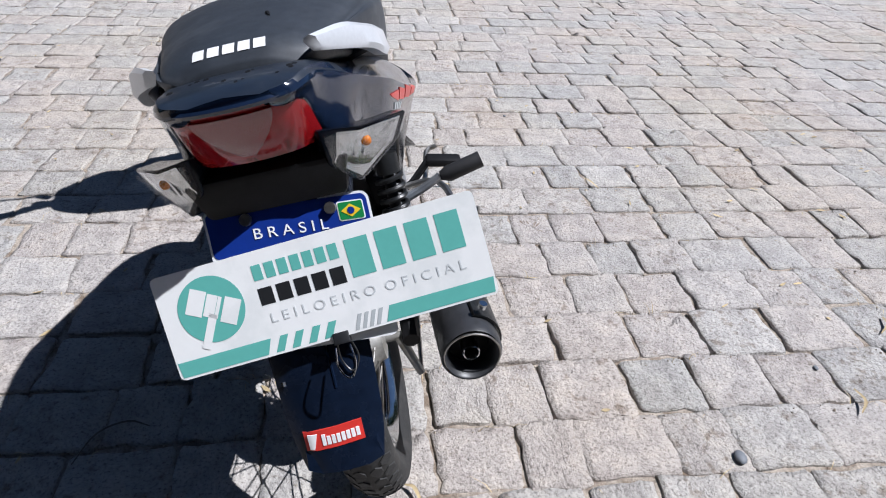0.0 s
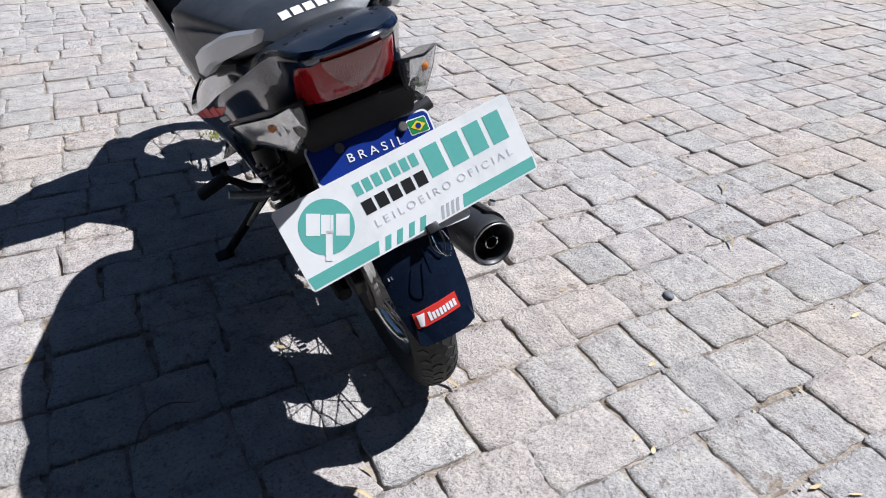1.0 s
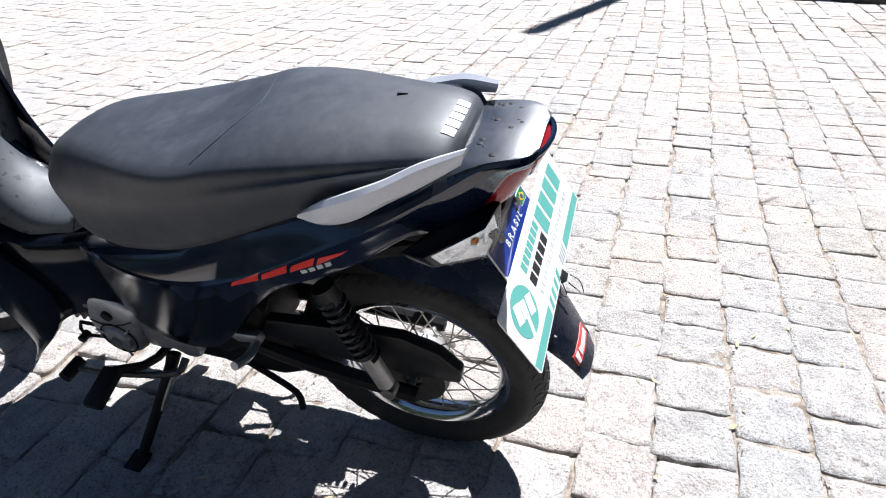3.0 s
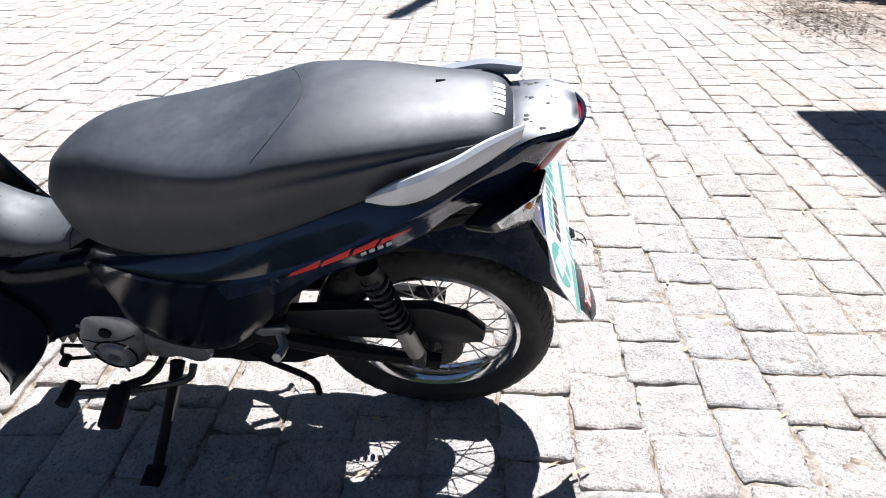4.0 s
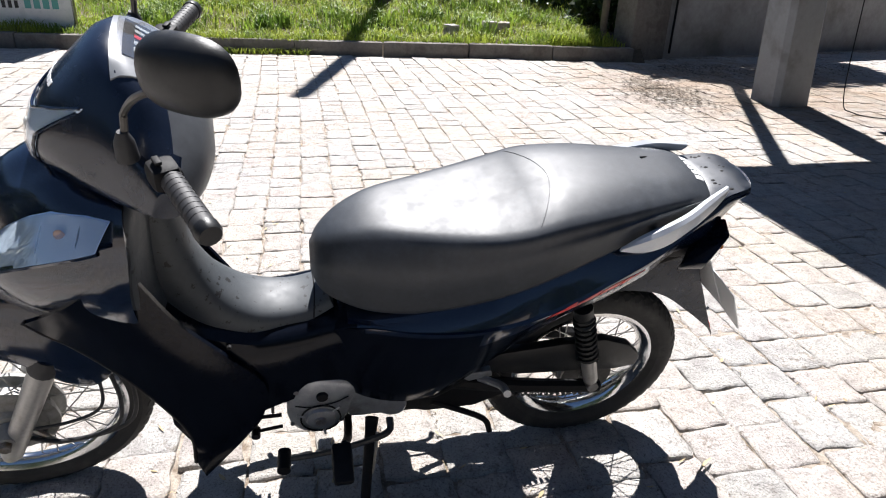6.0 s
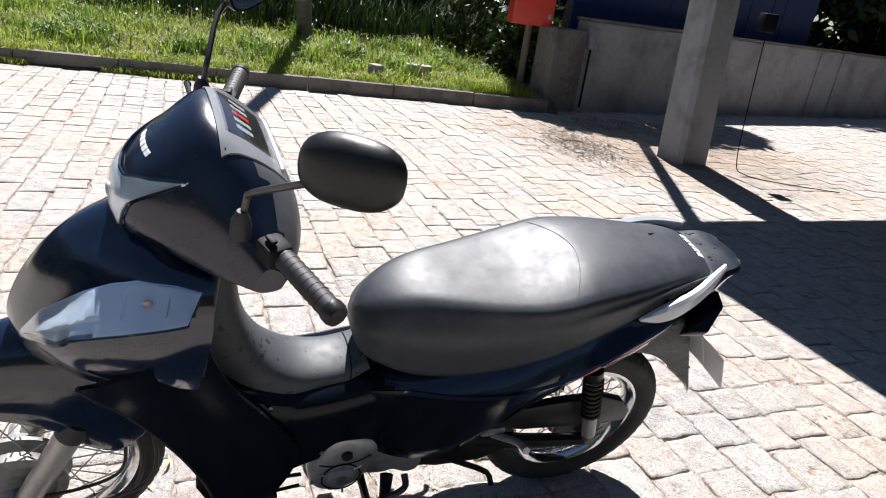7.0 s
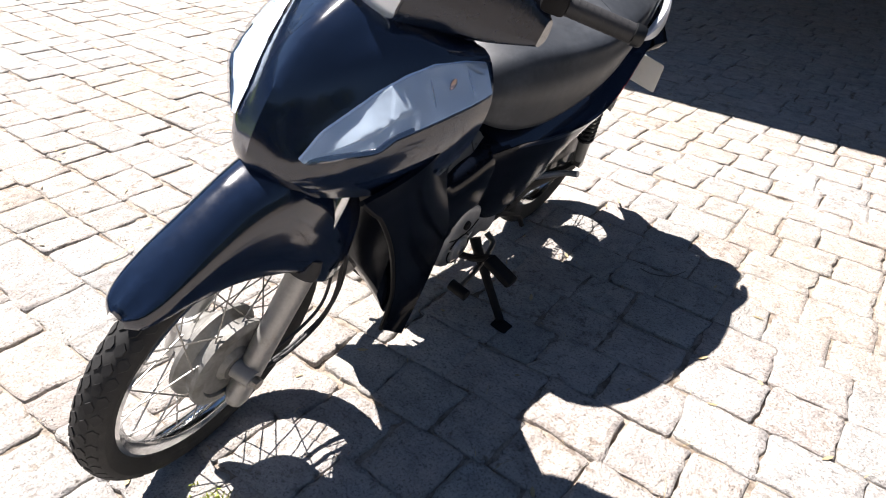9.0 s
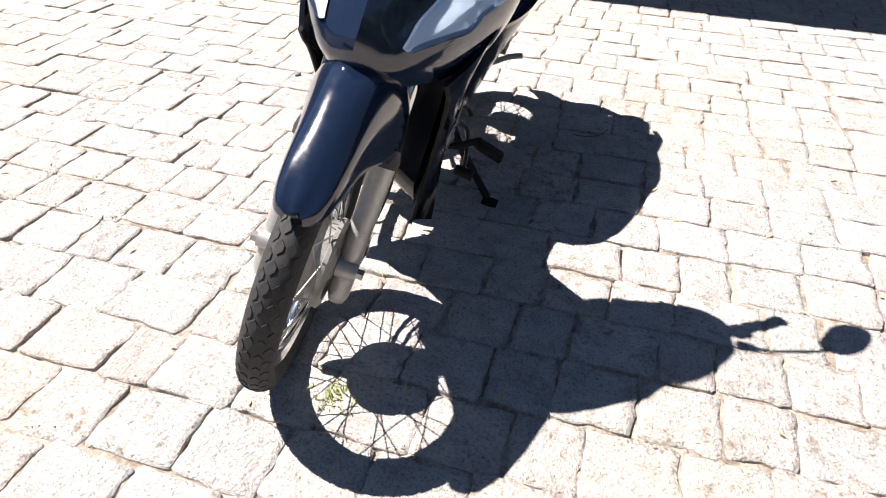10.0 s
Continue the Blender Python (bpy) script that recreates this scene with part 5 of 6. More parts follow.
stand = part("side_stand", tube([(-0.100, 0.545, 0.235), (-0.118, 0.549, 0.213), (-0.200, 0.566, 0.138), (-0.268, 0.580, 0.078)], [0.016, 0.014, 0.0115, 0.0115], 10), DULL, bike, "black side stand resting on the stones")
part("foot", block((-0.304, 0.565, 0.066), (-0.256, 0.608, 0.075), 0.003), DULL, stand)
part("spring", tube([(-0.125, 0.535, 0.212), (-0.19, 0.555, 0.145)], 0.006, 8), STEEL, stand)
for sgn in (-1, 1):
    part("centre_stand", tube([(sgn * 0.075, 0.40, 0.240), (sgn * 0.082, 0.34, 0.212), (sgn * 0.092, 0.265, 0.172), (sgn * 0.108, 0.250, 0.140)], 0.0075, 8, 3), DULL, bike)

# frame tubes and inner fillers
part("frame", merge(tube([(0, 0.97, 0.80), (0, 0.90, 0.56), (0, 0.78, 0.47), (0, 0.55, 0.44), (0, 0.36, 0.42)], 0.028, 10, 4), tube([(0.06, 0.36, 0.42), (0.075, 0.10, 0.58), (0.07, -0.12, 0.66)], 0.014, 8, 3), tube([(-0.06, 0.36, 0.42), (-0.075, 0.10, 0.58), (-0.07, -0.12, 0.66)], 0.014, 8, 3), block((-0.065, 0.30, 0.28), (0.065, 0.42, 0.46), 0.01)), DULL, bike)
part("inner_fender", skin([[(-0.06, y, a), (-0.06, y, b), (0.06, y, b), (0.06, y, a)] for y, a, b in ((0.33, 0.33, 0.50), (0.26, 0.44, 0.56), (0.10, 0.535, 0.62), (-0.06, 0.545, 0.66), (-0.15, 0.56, 0.67))], 3, 1), DULL, bike)

# step-through tunnel
TUN = [((0.905, 0.885), (0.965, 0.82), 0.055), ((0.900, 0.800), (0.965, 0.72), 0.060), ((0.888, 0.705), (0.960, 0.61), 0.066), ((0.862, 0.640), (0.925, 0.555), 0.072), ((0.822, 0.592), (0.860, 0.525), 0.077), ((0.770, 0.562), (0.800, 0.515), 0.076), ((0.715, 0.556), (0.730, 0.515), 0.071), ((0.672, 0.564), (0.672, 0.535), 0.067), ((0.635, 0.580), (0.625, 0.560), 0.060)]
rings = []
for (ty, th), (sy_, sh), w in TUN:
    mid = lambda k: (ty + (sy_ - ty) * k, th + (sh - th) * k)
    rings.append(mirrored([(0, ty, th), (w * 0.5, *mid(0.06)), (w * 0.86, *mid(0.30)), (w, *mid(0.75)), (w * 0.98, sy_, sh), (0, sy_ + 0.01, sh - 0.01)]))
tun_bm = skin(rings, 4, 2)
tun_tree = tree_of(tun_bm)
tunnel = part("tunnel_cover", tun_bm, TUNNEL, bike, "grey plastic tunnel cover with dark speckles", 45)
part("seam", tube([cast(tun_tree, (0.085 * math.cos(radians(180 - 9 * i)), 0.672 - 0.010 * math.sin(radians(9 * i)), 0.80), (0, 0, -1), 0.0) for i in range(2, 19)], 0.0016, 5), DULL, tunnel)

# centre side covers
MID = [(0.55, 0.100, 0.545, 0.40), (0.62, 0.108, 0.548, 0.372), (0.70, 0.110, 0.530, 0.345), (0.78, 0.110, 0.520, 0.310), (0.84, 0.112, 0.535, 0.268), (0.89, 0.116, 0.560, 0.235), (0.93, 0.118, 0.60, 0.225), (0.97, 0.112, 0.66, 0.30)]
rings = [mirrored([(0, y, a), (w * 0.78, y, a), (w, y, a - 0.03), (w * 1.02, y, (a + b) / 2), (w * 0.96, y, b + 0.01), (w * 0.86, y, b), (0, y, b + 0.05)]) for y, w, a, b in MID]
part("centre_cover", skin(rings, 3, 2), SATIN, bike, "black centre side covers", 40)
for sgn in (-1, 1):
    part("screw", tube([(sgn * 0.110, 0.832, 0.520), (sgn * 0.117, 0.832, 0.520)], 0.005, 8), DULL, bike)

# front cover
FRONT = [
    [(0, 1.220, 0.630), (0.05, 1.208, 0.634), (0.10, 1.156, 0.641), (0.136, 1.085, 0.646), (0.156, 1.01, 0.650), (0.160, 0.965, 0.655)],
    [(0, 1.262, 0.668), (0.060, 1.240, 0.674), (0.120, 1.167, 0.690), (0.160, 1.087, 0.706), (0.182, 1.01, 0.718), (0.188, 0.958, 0.730)],
    [(0, 1.270, 0.702), (0.064, 1.240, 0.708), (0.125, 1.170, 0.760), (0.162, 1.087, 0.786), (0.188, 1.01, 0.802), (0.196, 0.945, 0.818)],
    [(0, 1.257, 0.752), (0.053, 1.224, 0.756), (0.101, 1.150, 0.812), (0.135, 1.06, 0.872), (0.155, 1.0, 0.884), (0.167, 0.945, 0.888)],
    [(0, 1.222, 0.820), (0.038, 1.200, 0.824), (0.070, 1.140, 0.866), (0.098, 1.06, 0.905), (0.112, 1.0, 0.902), (0.118, 0.95, 0.895)],
    [(0, 1.165, 0.888), (0.026, 1.150, 0.890), (0.050, 1.100, 0.908), (0.070, 1.04, 0.918), (0.080, 0.99, 0.910), (0.084, 0.96, 0.905)],
    [(0, 1.080, 0.938), (0.016, 1.075, 0.938), (0.034, 1.055, 0.938), (0.048, 1.02, 0.935), (0.055, 0.985, 0.925), (0.055, 0.965, 0.920)],
]
rings = []
for half in FRONT:
    right = spline([(x * 1.05, y, z) for x, y, z in half], 3)
    rings.append([tuple(p) for p in right] + [(-p.x, p.y, p.z) for p in right[::-1][:-1]])
cols = [spline(c, 4) for c in zip(*rings)]
front_bm = loft([list(r) for r in zip(*cols)])
front_tree = tree_of(front_bm)
front_cover = part("front_cover", front_bm, PAINT, bike, "glossy black front leg-shield cover", 40)
# front position lamps along both flanks
LENS_TOP = [(0.066, 1.231, 0.726), (0.078, 1.200, 0.772), (0.105, 1.131, 0.833), (0.122, 1.089, 0.861), (0.140, 1.050, 0.880), (0.158, 0.995, 0.884), (0.172, 0.960, 0.881)]
LENS_LOW = [(0.072, 1.228, 0.722), (0.106, 1.184, 0.750), (0.133, 1.152, 0.768), (0.138, 1.130, 0.785), (0.165, 1.037, 0.820), (0.178, 0.995, 0.835), (0.184, 0.967, 0.845)]
for sgn in (-1, 1):
    def flank(s, t, lift):
        p = lerp(LENS_TOP, s).lerp(lerp(LENS_LOW, s), t)
        side_dir = Vector((-sgn, -0.55, -0.25))
        q = Vector((sgn * p.x * 1.05, p.y, p.z)) - side_dir * 0.5
        return cast(front_tree, q, side_dir, lift)
    def swell(s, t, base):
        return flank(s, t, base + 0.024 * t * min(1.0, 3 * s + 0.1))
    def mirrored_bowl(s, t):
        """The reflector under the lens: a bulb bowl, a long facet broken into steps, a sunken lower step."""
        bowl = max(0.0, 1 - ((s - 0.72) / 0.13) ** 2 - ((t - 0.5) / 0.5) ** 2)
        steps = 0.0016 * ((s * 7) % 1.0) if s < 0.56 else 0.0
        low = 0.0035 if t > 0.64 and s < 0.55 else 0.0
        return swell(s, t, 0.0062 - 0.0055 * bowl - steps - low)
    lamp = part("position_lamp", patch(mirrored_bowl, 64, 16, (-sgn * 0.004, 0, 0)), LAMP_BOWL, front_cover, "long clear flank lamp over a bright reflector", 50)
    lens = part("lens", patch(lambda s, t: swell(s, t, 0.0090), 24, 6, (-sgn * 0.002, 0, 0)), LAMP_LENS, lamp, "clear lens")
    lens.visible_shadow = False
    q = swell(0.72, 0.45, 0.0035)
    bulb = bmesh.new()
    bmesh.ops.create_uvsphere(bulb, u_segments=10, v_segments=8, radius=0.0035)
    bmesh.ops.transform(bulb, matrix=Matrix.Translation(q) @ Matrix.Diagonal((0.9, 2.4, 3.0, 1)), verts=bulb.verts)
    part("bulb", bulb, PALE_BULB, lamp, "pale amber bulb")
    for k in (0.62, 0.82):
        part("rib", tube([swell(k, 0.05 + 0.9 * j / 6, 0.004) for j in range(7)], 0.0016, 5), REFLECTOR, lamp)
    part("trim", tube([swell(0.02 + 0.97 * j / 20, 1.02, -0.002) for j in range(21)], 0.0060, 6), PAINT, lamp)
    # leg-shield wings
    F = [(sgn * 0.150, 1.150, 0.655), (sgn * 0.153, 1.118, 0.622), (sgn * 0.152, 1.085, 0.590), (sgn * 0.145, 1.020, 0.490), (sgn * 0.136, 0.965, 0.375), (sgn * 0.130, 0.932, 0.270), (sgn * 0.128, 0.936, 0.172)]
    Bk = [(sgn * 0.182, 0.962, 0.790), (sgn * 0.164, 0.940, 0.715), (sgn * 0.148, 0.905, 0.620), (sgn * 0.132, 0.835, 0.510), (sgn * 0.122, 0.768, 0.400), (sgn * 0.132, 0.797, 0.295), (sgn * 0.166, 0.914, 0.176)]
    Fs, Bs = spline(F, 4), spline(Bk, 4)
    def shield(s, t):
        a, b = lerp(Fs, t), lerp(Bs, t)
        p = a.lerp(b, s)
        p.x += sgn * 0.022 * math.sin(math.pi * s) * (1 - t)
        return p
    wing_part = part("leg_shield", patch(shield, 10, 20, (-sgn * 0.010, 0, 0)), SATIN, bike, "black leg-shield wing", 50)
    part("edge", tube([p + Vector((-sgn * 0.005, 0.003, 0)) for p in Fs], 0.0055, 6), DULL, wing_part)
# inner leg shield facing the rider
part("inner_shield", skin([mirrored([(0, y, z), (w * 0.5, y, z), (w * 0.85, y + 0.004, z), (w, y + 0.012, z), (w * 0.9, y + 0.03, z), (0, y + 0.03, z)]) for z, w, y in ((0.53, 0.10, 0.915), (0.60, 0.135, 0.935), (0.68, 0.165, 0.945), (0.76, 0.185, 0.942), (0.84, 0.188, 0.935), (0.885, 0.165, 0.93), (0.905, 0.09, 0.935))], 3, 2), TUNNEL, bike, "grey speckled inner leg shield", 45)
part("horn", lathe([(-0.02, 0.0), (-0.02, 0.03), (0.0, 0.038), (0.015, 0.03), (0.015, 0)], 20, (0.0, 1.03, 0.60)), DULL, bike)

# handlebar cowl and headlamp (steered)
CO = [
    (0.0, [(1.076, 0.915), (1.090, 0.965), (1.066, 1.015), (1.022, 1.064), (0.957, 1.110), (0.893, 1.078), (0.835, 1.020), (0.818, 0.950), (0.855, 0.888), (0.975, 0.878)]),
    (0.06, [(1.070, 0.918), (1.080, 0.970), (1.050, 1.020), (1.004, 1.066), (0.952, 1.104), (0.890, 1.072), (0.833, 1.016), (0.818, 0.948), (0.855, 0.888), (0.970, 0.880)]),
    (0.11, [(1.034, 0.926), (1.030, 0.978), (1.004, 1.022), (0.972, 1.054), (0.932, 1.080), (0.878, 1.054), (0.832, 1.004), (0.820, 0.944), (0.855, 0.892), (0.945, 0.888)]),
    (0.16, [(0.985, 0.920), (0.980, 0.957), (0.966, 0.992), (0.946, 1.018), (0.915, 1.030), (0.874, 1.020), (0.838, 0.984), (0.832, 0.936), (0.860, 0.904), (0.925, 0.902)]),
    (0.206, [(0.940, 0.924), (0.936, 0.946), (0.926, 0.972), (0.915, 0.986), (0.898, 0.992), (0.876, 0.986), (0.856, 0.966), (0.852, 0.936), (0.866, 0.918), (0.908, 0.916)]),
    (0.232, [(0.915, 0.929), (0.912, 0.940), (0.906, 0.956), (0.900, 0.964), (0.893, 0.968), (0.882, 0.964), (0.872, 0.954), (0.870, 0.938), (0.876, 0.926), (0.898, 0.922)]),
]
stations = [[(-x, y, z) for y, z in ring] for x, ring in CO[:0:-1]] + [[(x, y, z) for y, z in ring] for x, ring in CO]
bar_bm = skin(stations, 4, 3)
for f in bar_bm.faces:
    f.material_index = 1 if f.calc_center_median().y < 0.915 - 0.25 * abs(f.calc_center_median().x) else 0
bar_tree = tree_of(bar_bm)
bar_cowl = part("handlebar_cowl", bar_bm, COWL_PAINT, bike, "glossy black handlebar cowl with grey rear half", 35, STEER)
bar_cowl.data.materials.append(REAR_HALF)
def along(stops, k):
    """The value at k on a line of (place, value) stops."""
    for (a, u), (b, v) in zip(stops, stops[1:]):
        if k <= b:
            return u + (v - u) * (k - a) / (b - a)
    return stops[-1][1]


def lamp_face(s, t, lift):
    """A visor-shaped face: a broad middle with a low corner on each side and a wing that points up and back."""
    a = -1 + 2 * s
    low = along([(0.0, 0.912), (0.52, 0.922), (0.58, 0.930), (0.66, 0.982), (1.0, 1.034)], abs(a))
    high = along([(0.0, 1.000), (0.30, 1.004), (0.48, 1.014), (1.0, 1.040)], abs(a))
    return cast(bar_tree, (a * 0.108, 1.6, low + (high - low) * t), (0, -1, 0), lift)


headlamp = part("headlamp", patch(lambda s, t: lamp_face(s, t, 0.0045), 60, 8, (0, -0.006, 0)), LAMP_BOWL, bar_cowl, "wrap-round headlamp with clear lens", 50, STEER)
lens = part("lens", patch(lambda s, t: lamp_face(s, t, 0.0085), 60, 8, (0, -0.002, 0)), LAMP_LENS, headlamp, "clear headlamp lens", 50, STEER)
lens.visible_shadow = False
bulb = bmesh.new()
bmesh.ops.create_uvsphere(bulb, u_segments=12, v_segments=8, radius=0.012)
bmesh.ops.transform(bulb, matrix=Matrix.Translation(lamp_face(0.5, 0.55, 0.006)) @ Matrix.Diagonal((1, 0.4, 1, 1)), verts=bulb.verts)
part("bulb", bulb, GREY_INK, headlamp, m=STEER)
part("trim", tube([lamp_face(i / 60, 1.03, 0.004) for i in range(61)], 0.0026, 6), PAINT, headlamp, m=STEER)
part("trim", tube([lamp_face(i / 60, -0.03, 0.004) for i in range(61)], 0.0026, 6), PAINT, headlamp, m=STEER)
for i in range(5):
    def block_print(s, t):
        return cast(bar_tree, (-0.036 + i * 0.0145 + 0.0115 * s, 1.6, 1.040 + 0.007 * t), (0, -1, 0), 0.0015)
    part("print", patch(block_print, 2, 2, (0, -0.001, 0)), WHITE_PRINT, bar_cowl, "white block of maker's print", m=STEER)
# dash: grey binnacle with a clear window
def dash_at(x, k, lift):
    y = 0.945 - 0.105 * k
    return cast(bar_tree, (x, y, 1.4), (0, 0, -1), lift)
dash = part("instrument_panel", patch(lambda s, t: dash_at((-1 + 2 * s) * (0.105 - 0.015 * t), t, 0.003), 12, 8, (0, 0, -0.008)), DASH, bar_cowl, "grey instrument panel", 45, STEER)
part("dial", patch(lambda s, t: dash_at((-1 + 2 * s) * 0.062, 0.16 + 0.62 * t, 0.0045), 10, 6, (0, 0, -0.001)), DULL, dash, m=STEER)
for k in range(5):
    part("print", patch(lambda s, t: dash_at(-0.045 + 0.02 * k + 0.010 * s, 0.30 + 0.25 * t, 0.006), 1, 1, (0, 0, -0.001)), RED_PRINT if k == 2 else GREY_INK, dash, m=STEER)
win = part("window", patch(lambda s, t: dash_at((-1 + 2 * s) * 0.070, 0.10 + 0.74 * t, 0.010), 10, 6, (0, 0, -0.002)), LAMP_LENS, dash, "clear instrument window", 45, STEER)
win.visible_shadow = False
part("surround", tube([dash_at((-1 + 2 * i / 14) * 0.078, 0.94, 0.006) for i in range(15)], 0.004, 6), SILVER, dash, m=STEER)
# column cover below the cowl
part("column_cover", skin([mirrored([(0, y0, z0), (w, y0 + 0.01, z0), (w * 1.1, (y0 + y1) / 2, (z0 + z1) / 2), (w, y1 - 0.01, z1), (0, y1, z1)]) for y0, z0, y1, z1, w in ((0.885, 0.80, 1.03, 0.84, 0.060), (0.880, 0.86, 1.03, 0.89, 0.065), (0.870, 0.915, 1.02, 0.93, 0.075))], 3, 2), PLASTIC, bike, m=STEER)
# grips, levers, mirrors
for sgn in (-1, 1):
    def P(x, y, z):
        p = unsteered(-(x + 0.012), y, z)
        return Vector((-sgn * p.x, p.y, p.z))
    root, end = P(0.205, 0.858, 0.983), P(0.338, 0.793, 0.972)
    ax = end - root
    grip = part("handlebar_grip", tube([root, root + ax * 0.06, root + ax * 0.07, root + ax * 0.86, root + ax * 0.87], [0.019, 0.019, 0.0165, 0.0165, 0.0165], 16), GRIP, bike, "ribbed black rubber grip", m=STEER)
    for i in range(9):
        a = root + ax * (0.12 + 0.08 * i)
        part("rib", tube([a, a + ax * 0.016], 0.0171, 14), GRIP, grip, m=STEER)
    part("bar_end", tube([root + ax * 0.865, root + ax * 0.88, root + ax * 0.96, root + ax], [0.0135, 0.0185, 0.0185, 0.0155], 14), PLASTIC, grip, m=STEER)
    sw = part("switch_block", block((-0.022, -0.022, -0.020), (0.022, 0.020, 0.018), 0.010), DULL, bike, "switch block", m=STEER @ Matrix.Translation(root - ax * 0.02 + Vector((0, 0.004, 0.002))) @ Matrix.Rotation(math.atan2(ax.y, ax.x), 4, "Z"))
    part("button", block((-0.010, -0.012, 0.020), (0.010, -0.002, 0.026), 0.002), DULL, sw, m=STEER @ Matrix.Translation(root - ax * 0.02 + Vector((0, 0.004, 0.002))) @ Matrix.Rotation(math.atan2(ax.y, ax.x), 4, "Z"))
    if sgn > 0:
        part("brake_lever", tube([Vector((0.185, 0.935, 0.985)), Vector((0.24, 0.945, 0.982)), Vector((0.30, 0.942, 0.972)), Vector((0.352, 0.940, 0.965)), Vector((0.358, 0.939, 0.964))], [0.007, 0.006, 0.005, 0.0055, 0.0085], 8, 4), DULL, bike, m=STEER)
    base, bend, tip = P(0.187, 0.910, 1.014), P(0.187, 0.903, 1.070), P(0.262, 0.866, 1.128)
    mirror = part("mirror", tube([base, base.lerp(bend, 0.8), bend.lerp(tip, 0.10), tip, tip.lerp(P(0.306, 0.806, 1.168), 0.6)], 0.0052, 8, 4), GREASE, bike, "oval black rear-view mirror on a bent stalk", m=STEER)
    part("boot", tube([base - Vector((0, 0, 0.014)), base + Vector((0, 0, 0.014)), base + Vector((0, 0, 0.030))], [0.016, 0.014, 0.007], 12), GRIP, mirror, m=STEER)
    mc = P(0.306, 0.796, 1.176)
    out = (P(0.306 + 0.06, 0.796 - 0.085, 1.178) - mc).normalized()
    upv = (Vector((0, 0, 1)) - out * out.z).normalized()
    nrm = out.cross(upv)
    if nrm.y > 0:
        nrm = -nrm
    shape = []
    for i in range(28):
        a = 2 * math.pi * i / 28
        ca, sa = math.cos(a), math.sin(a)
        shape.append((0.069 * (abs(ca) ** 0.75) * (1 if ca > 0 else -1), 0.048 * (abs(sa) ** 0.8) * (1 if sa > 0 else -1) + 0.006 * ca))
    rings = []
    for dz, k in ((0.006, 0.93), (0.008, 1.0), (0.002, 1.02), (-0.008, 0.97), (-0.018, 0.84), (-0.026, 0.60), (-0.030, 0.30), (-0.031, 0.05)):
        rings.append([mc + out * x * k + upv * z * k + nrm * dz for x, z in shape])
    part("shell", loft(rings), PLASTIC, mirror, "black plastic mirror shell", 50, STEER)
    rings = []
    for k in (0.92, 0.75, 0.5, 0.25, 0.05):
        rings.append([mc + out * x * k + upv * z * k + nrm * (0.0085 + 0.0022 * (1 - k * k)) for x, z in shape])
    part("glass", loft(rings, True), MIRROR, mirror, "convex mirror glass", 60, STEER)

# fork, fender and brake of the front wheel (steered)
for sgn in (-1, 1):
    low, mid, top = Vector((sgn * 0.080, 1.307, 0.200)), Vector((sgn * 0.080, 1.172, 0.470)), Vector((sgn * 0.080, 1.030, 0.755))
    leg = part("fork_leg", tube([low, low.lerp(mid, 0.06), low.lerp(mid, 0.5), mid], [0.016, 0.023, 0.024, 0.026], 16), FORK, bike, "scuffed silver fork slider", m=FORK_M)
    part("dust_boot", tube([mid.lerp(low, 0.02), mid.lerp(top, 0.03), mid.lerp(top, 0.10)], [0.029, 0.030, 0.024], 16), GRIP, leg, m=FORK_M)
    part("fork_tube", tube([mid, top], 0.0155, 14), CHROME, leg, m=FORK_M)
    part("axle_boss", tube([Vector((sgn * 0.062, 1.290, 0.276)), Vector((sgn * 0.104, 1.290, 0.276))], [0.020, 0.018], 14), FORK, leg, m=FORK_M)
    part("axle_nut", tube([Vector((sgn * 0.104, 1.290, 0.276)), Vector((sgn * 0.118, 1.290, 0.276))], 0.012, 6), STEEL, leg, m=FORK_M)
part("triple_clamp", block((-0.11, 0.99, 0.74), (0.11, 1.06, 0.775), 0.01), DULL, bike, m=FORK_M)
FEN = [(1.492, 0.018, 0.542, 0.524), (1.480, 0.036, 0.556, 0.528), (1.450, 0.048, 0.578, 0.536), (1.400, 0.056, 0.610, 0.540), (1.330, 0.064, 0.646, 0.538), (1.265, 0.076, 0.672, 0.524), (1.200, 0.092, 0.684, 0.500), (1.145, 0.101, 0.678, 0.448), (1.100, 0.102, 0.660, 0.424), (1.060, 0.098, 0.632, 0.440), (1.030, 0.088, 0.604, 0.480)]
rings = []
for y, w, a, b in FEN:
    d = a - b
    rings.append(mirrored([(0, y, a), (w * 0.45, y, a - 0.006), (w * 0.80, y, a - d * 0.26), (w * 0.96, y, a - d * 0.55), (w, y, b), (w * 0.90, y, b), (w * 0.84, y, a - d * 0.60), (w * 0.55, y, a - d * 0.28), (0, y, a - min(0.014, d * 0.5))]))
fen_bm = skin(rings, 4, 2)
fender = part("front_fender", fen_bm, PAINT, bike, "glossy black front fender", 45, FORK_M)
part("brake_arm", tube([(-0.058, 1.262, 0.262), (-0.066, 1.225, 0.222), (-0.068, 1.215, 0.205)], [0.008, 0.006, 0.006], 8), STEEL, front_wheel, m=FORK_M)
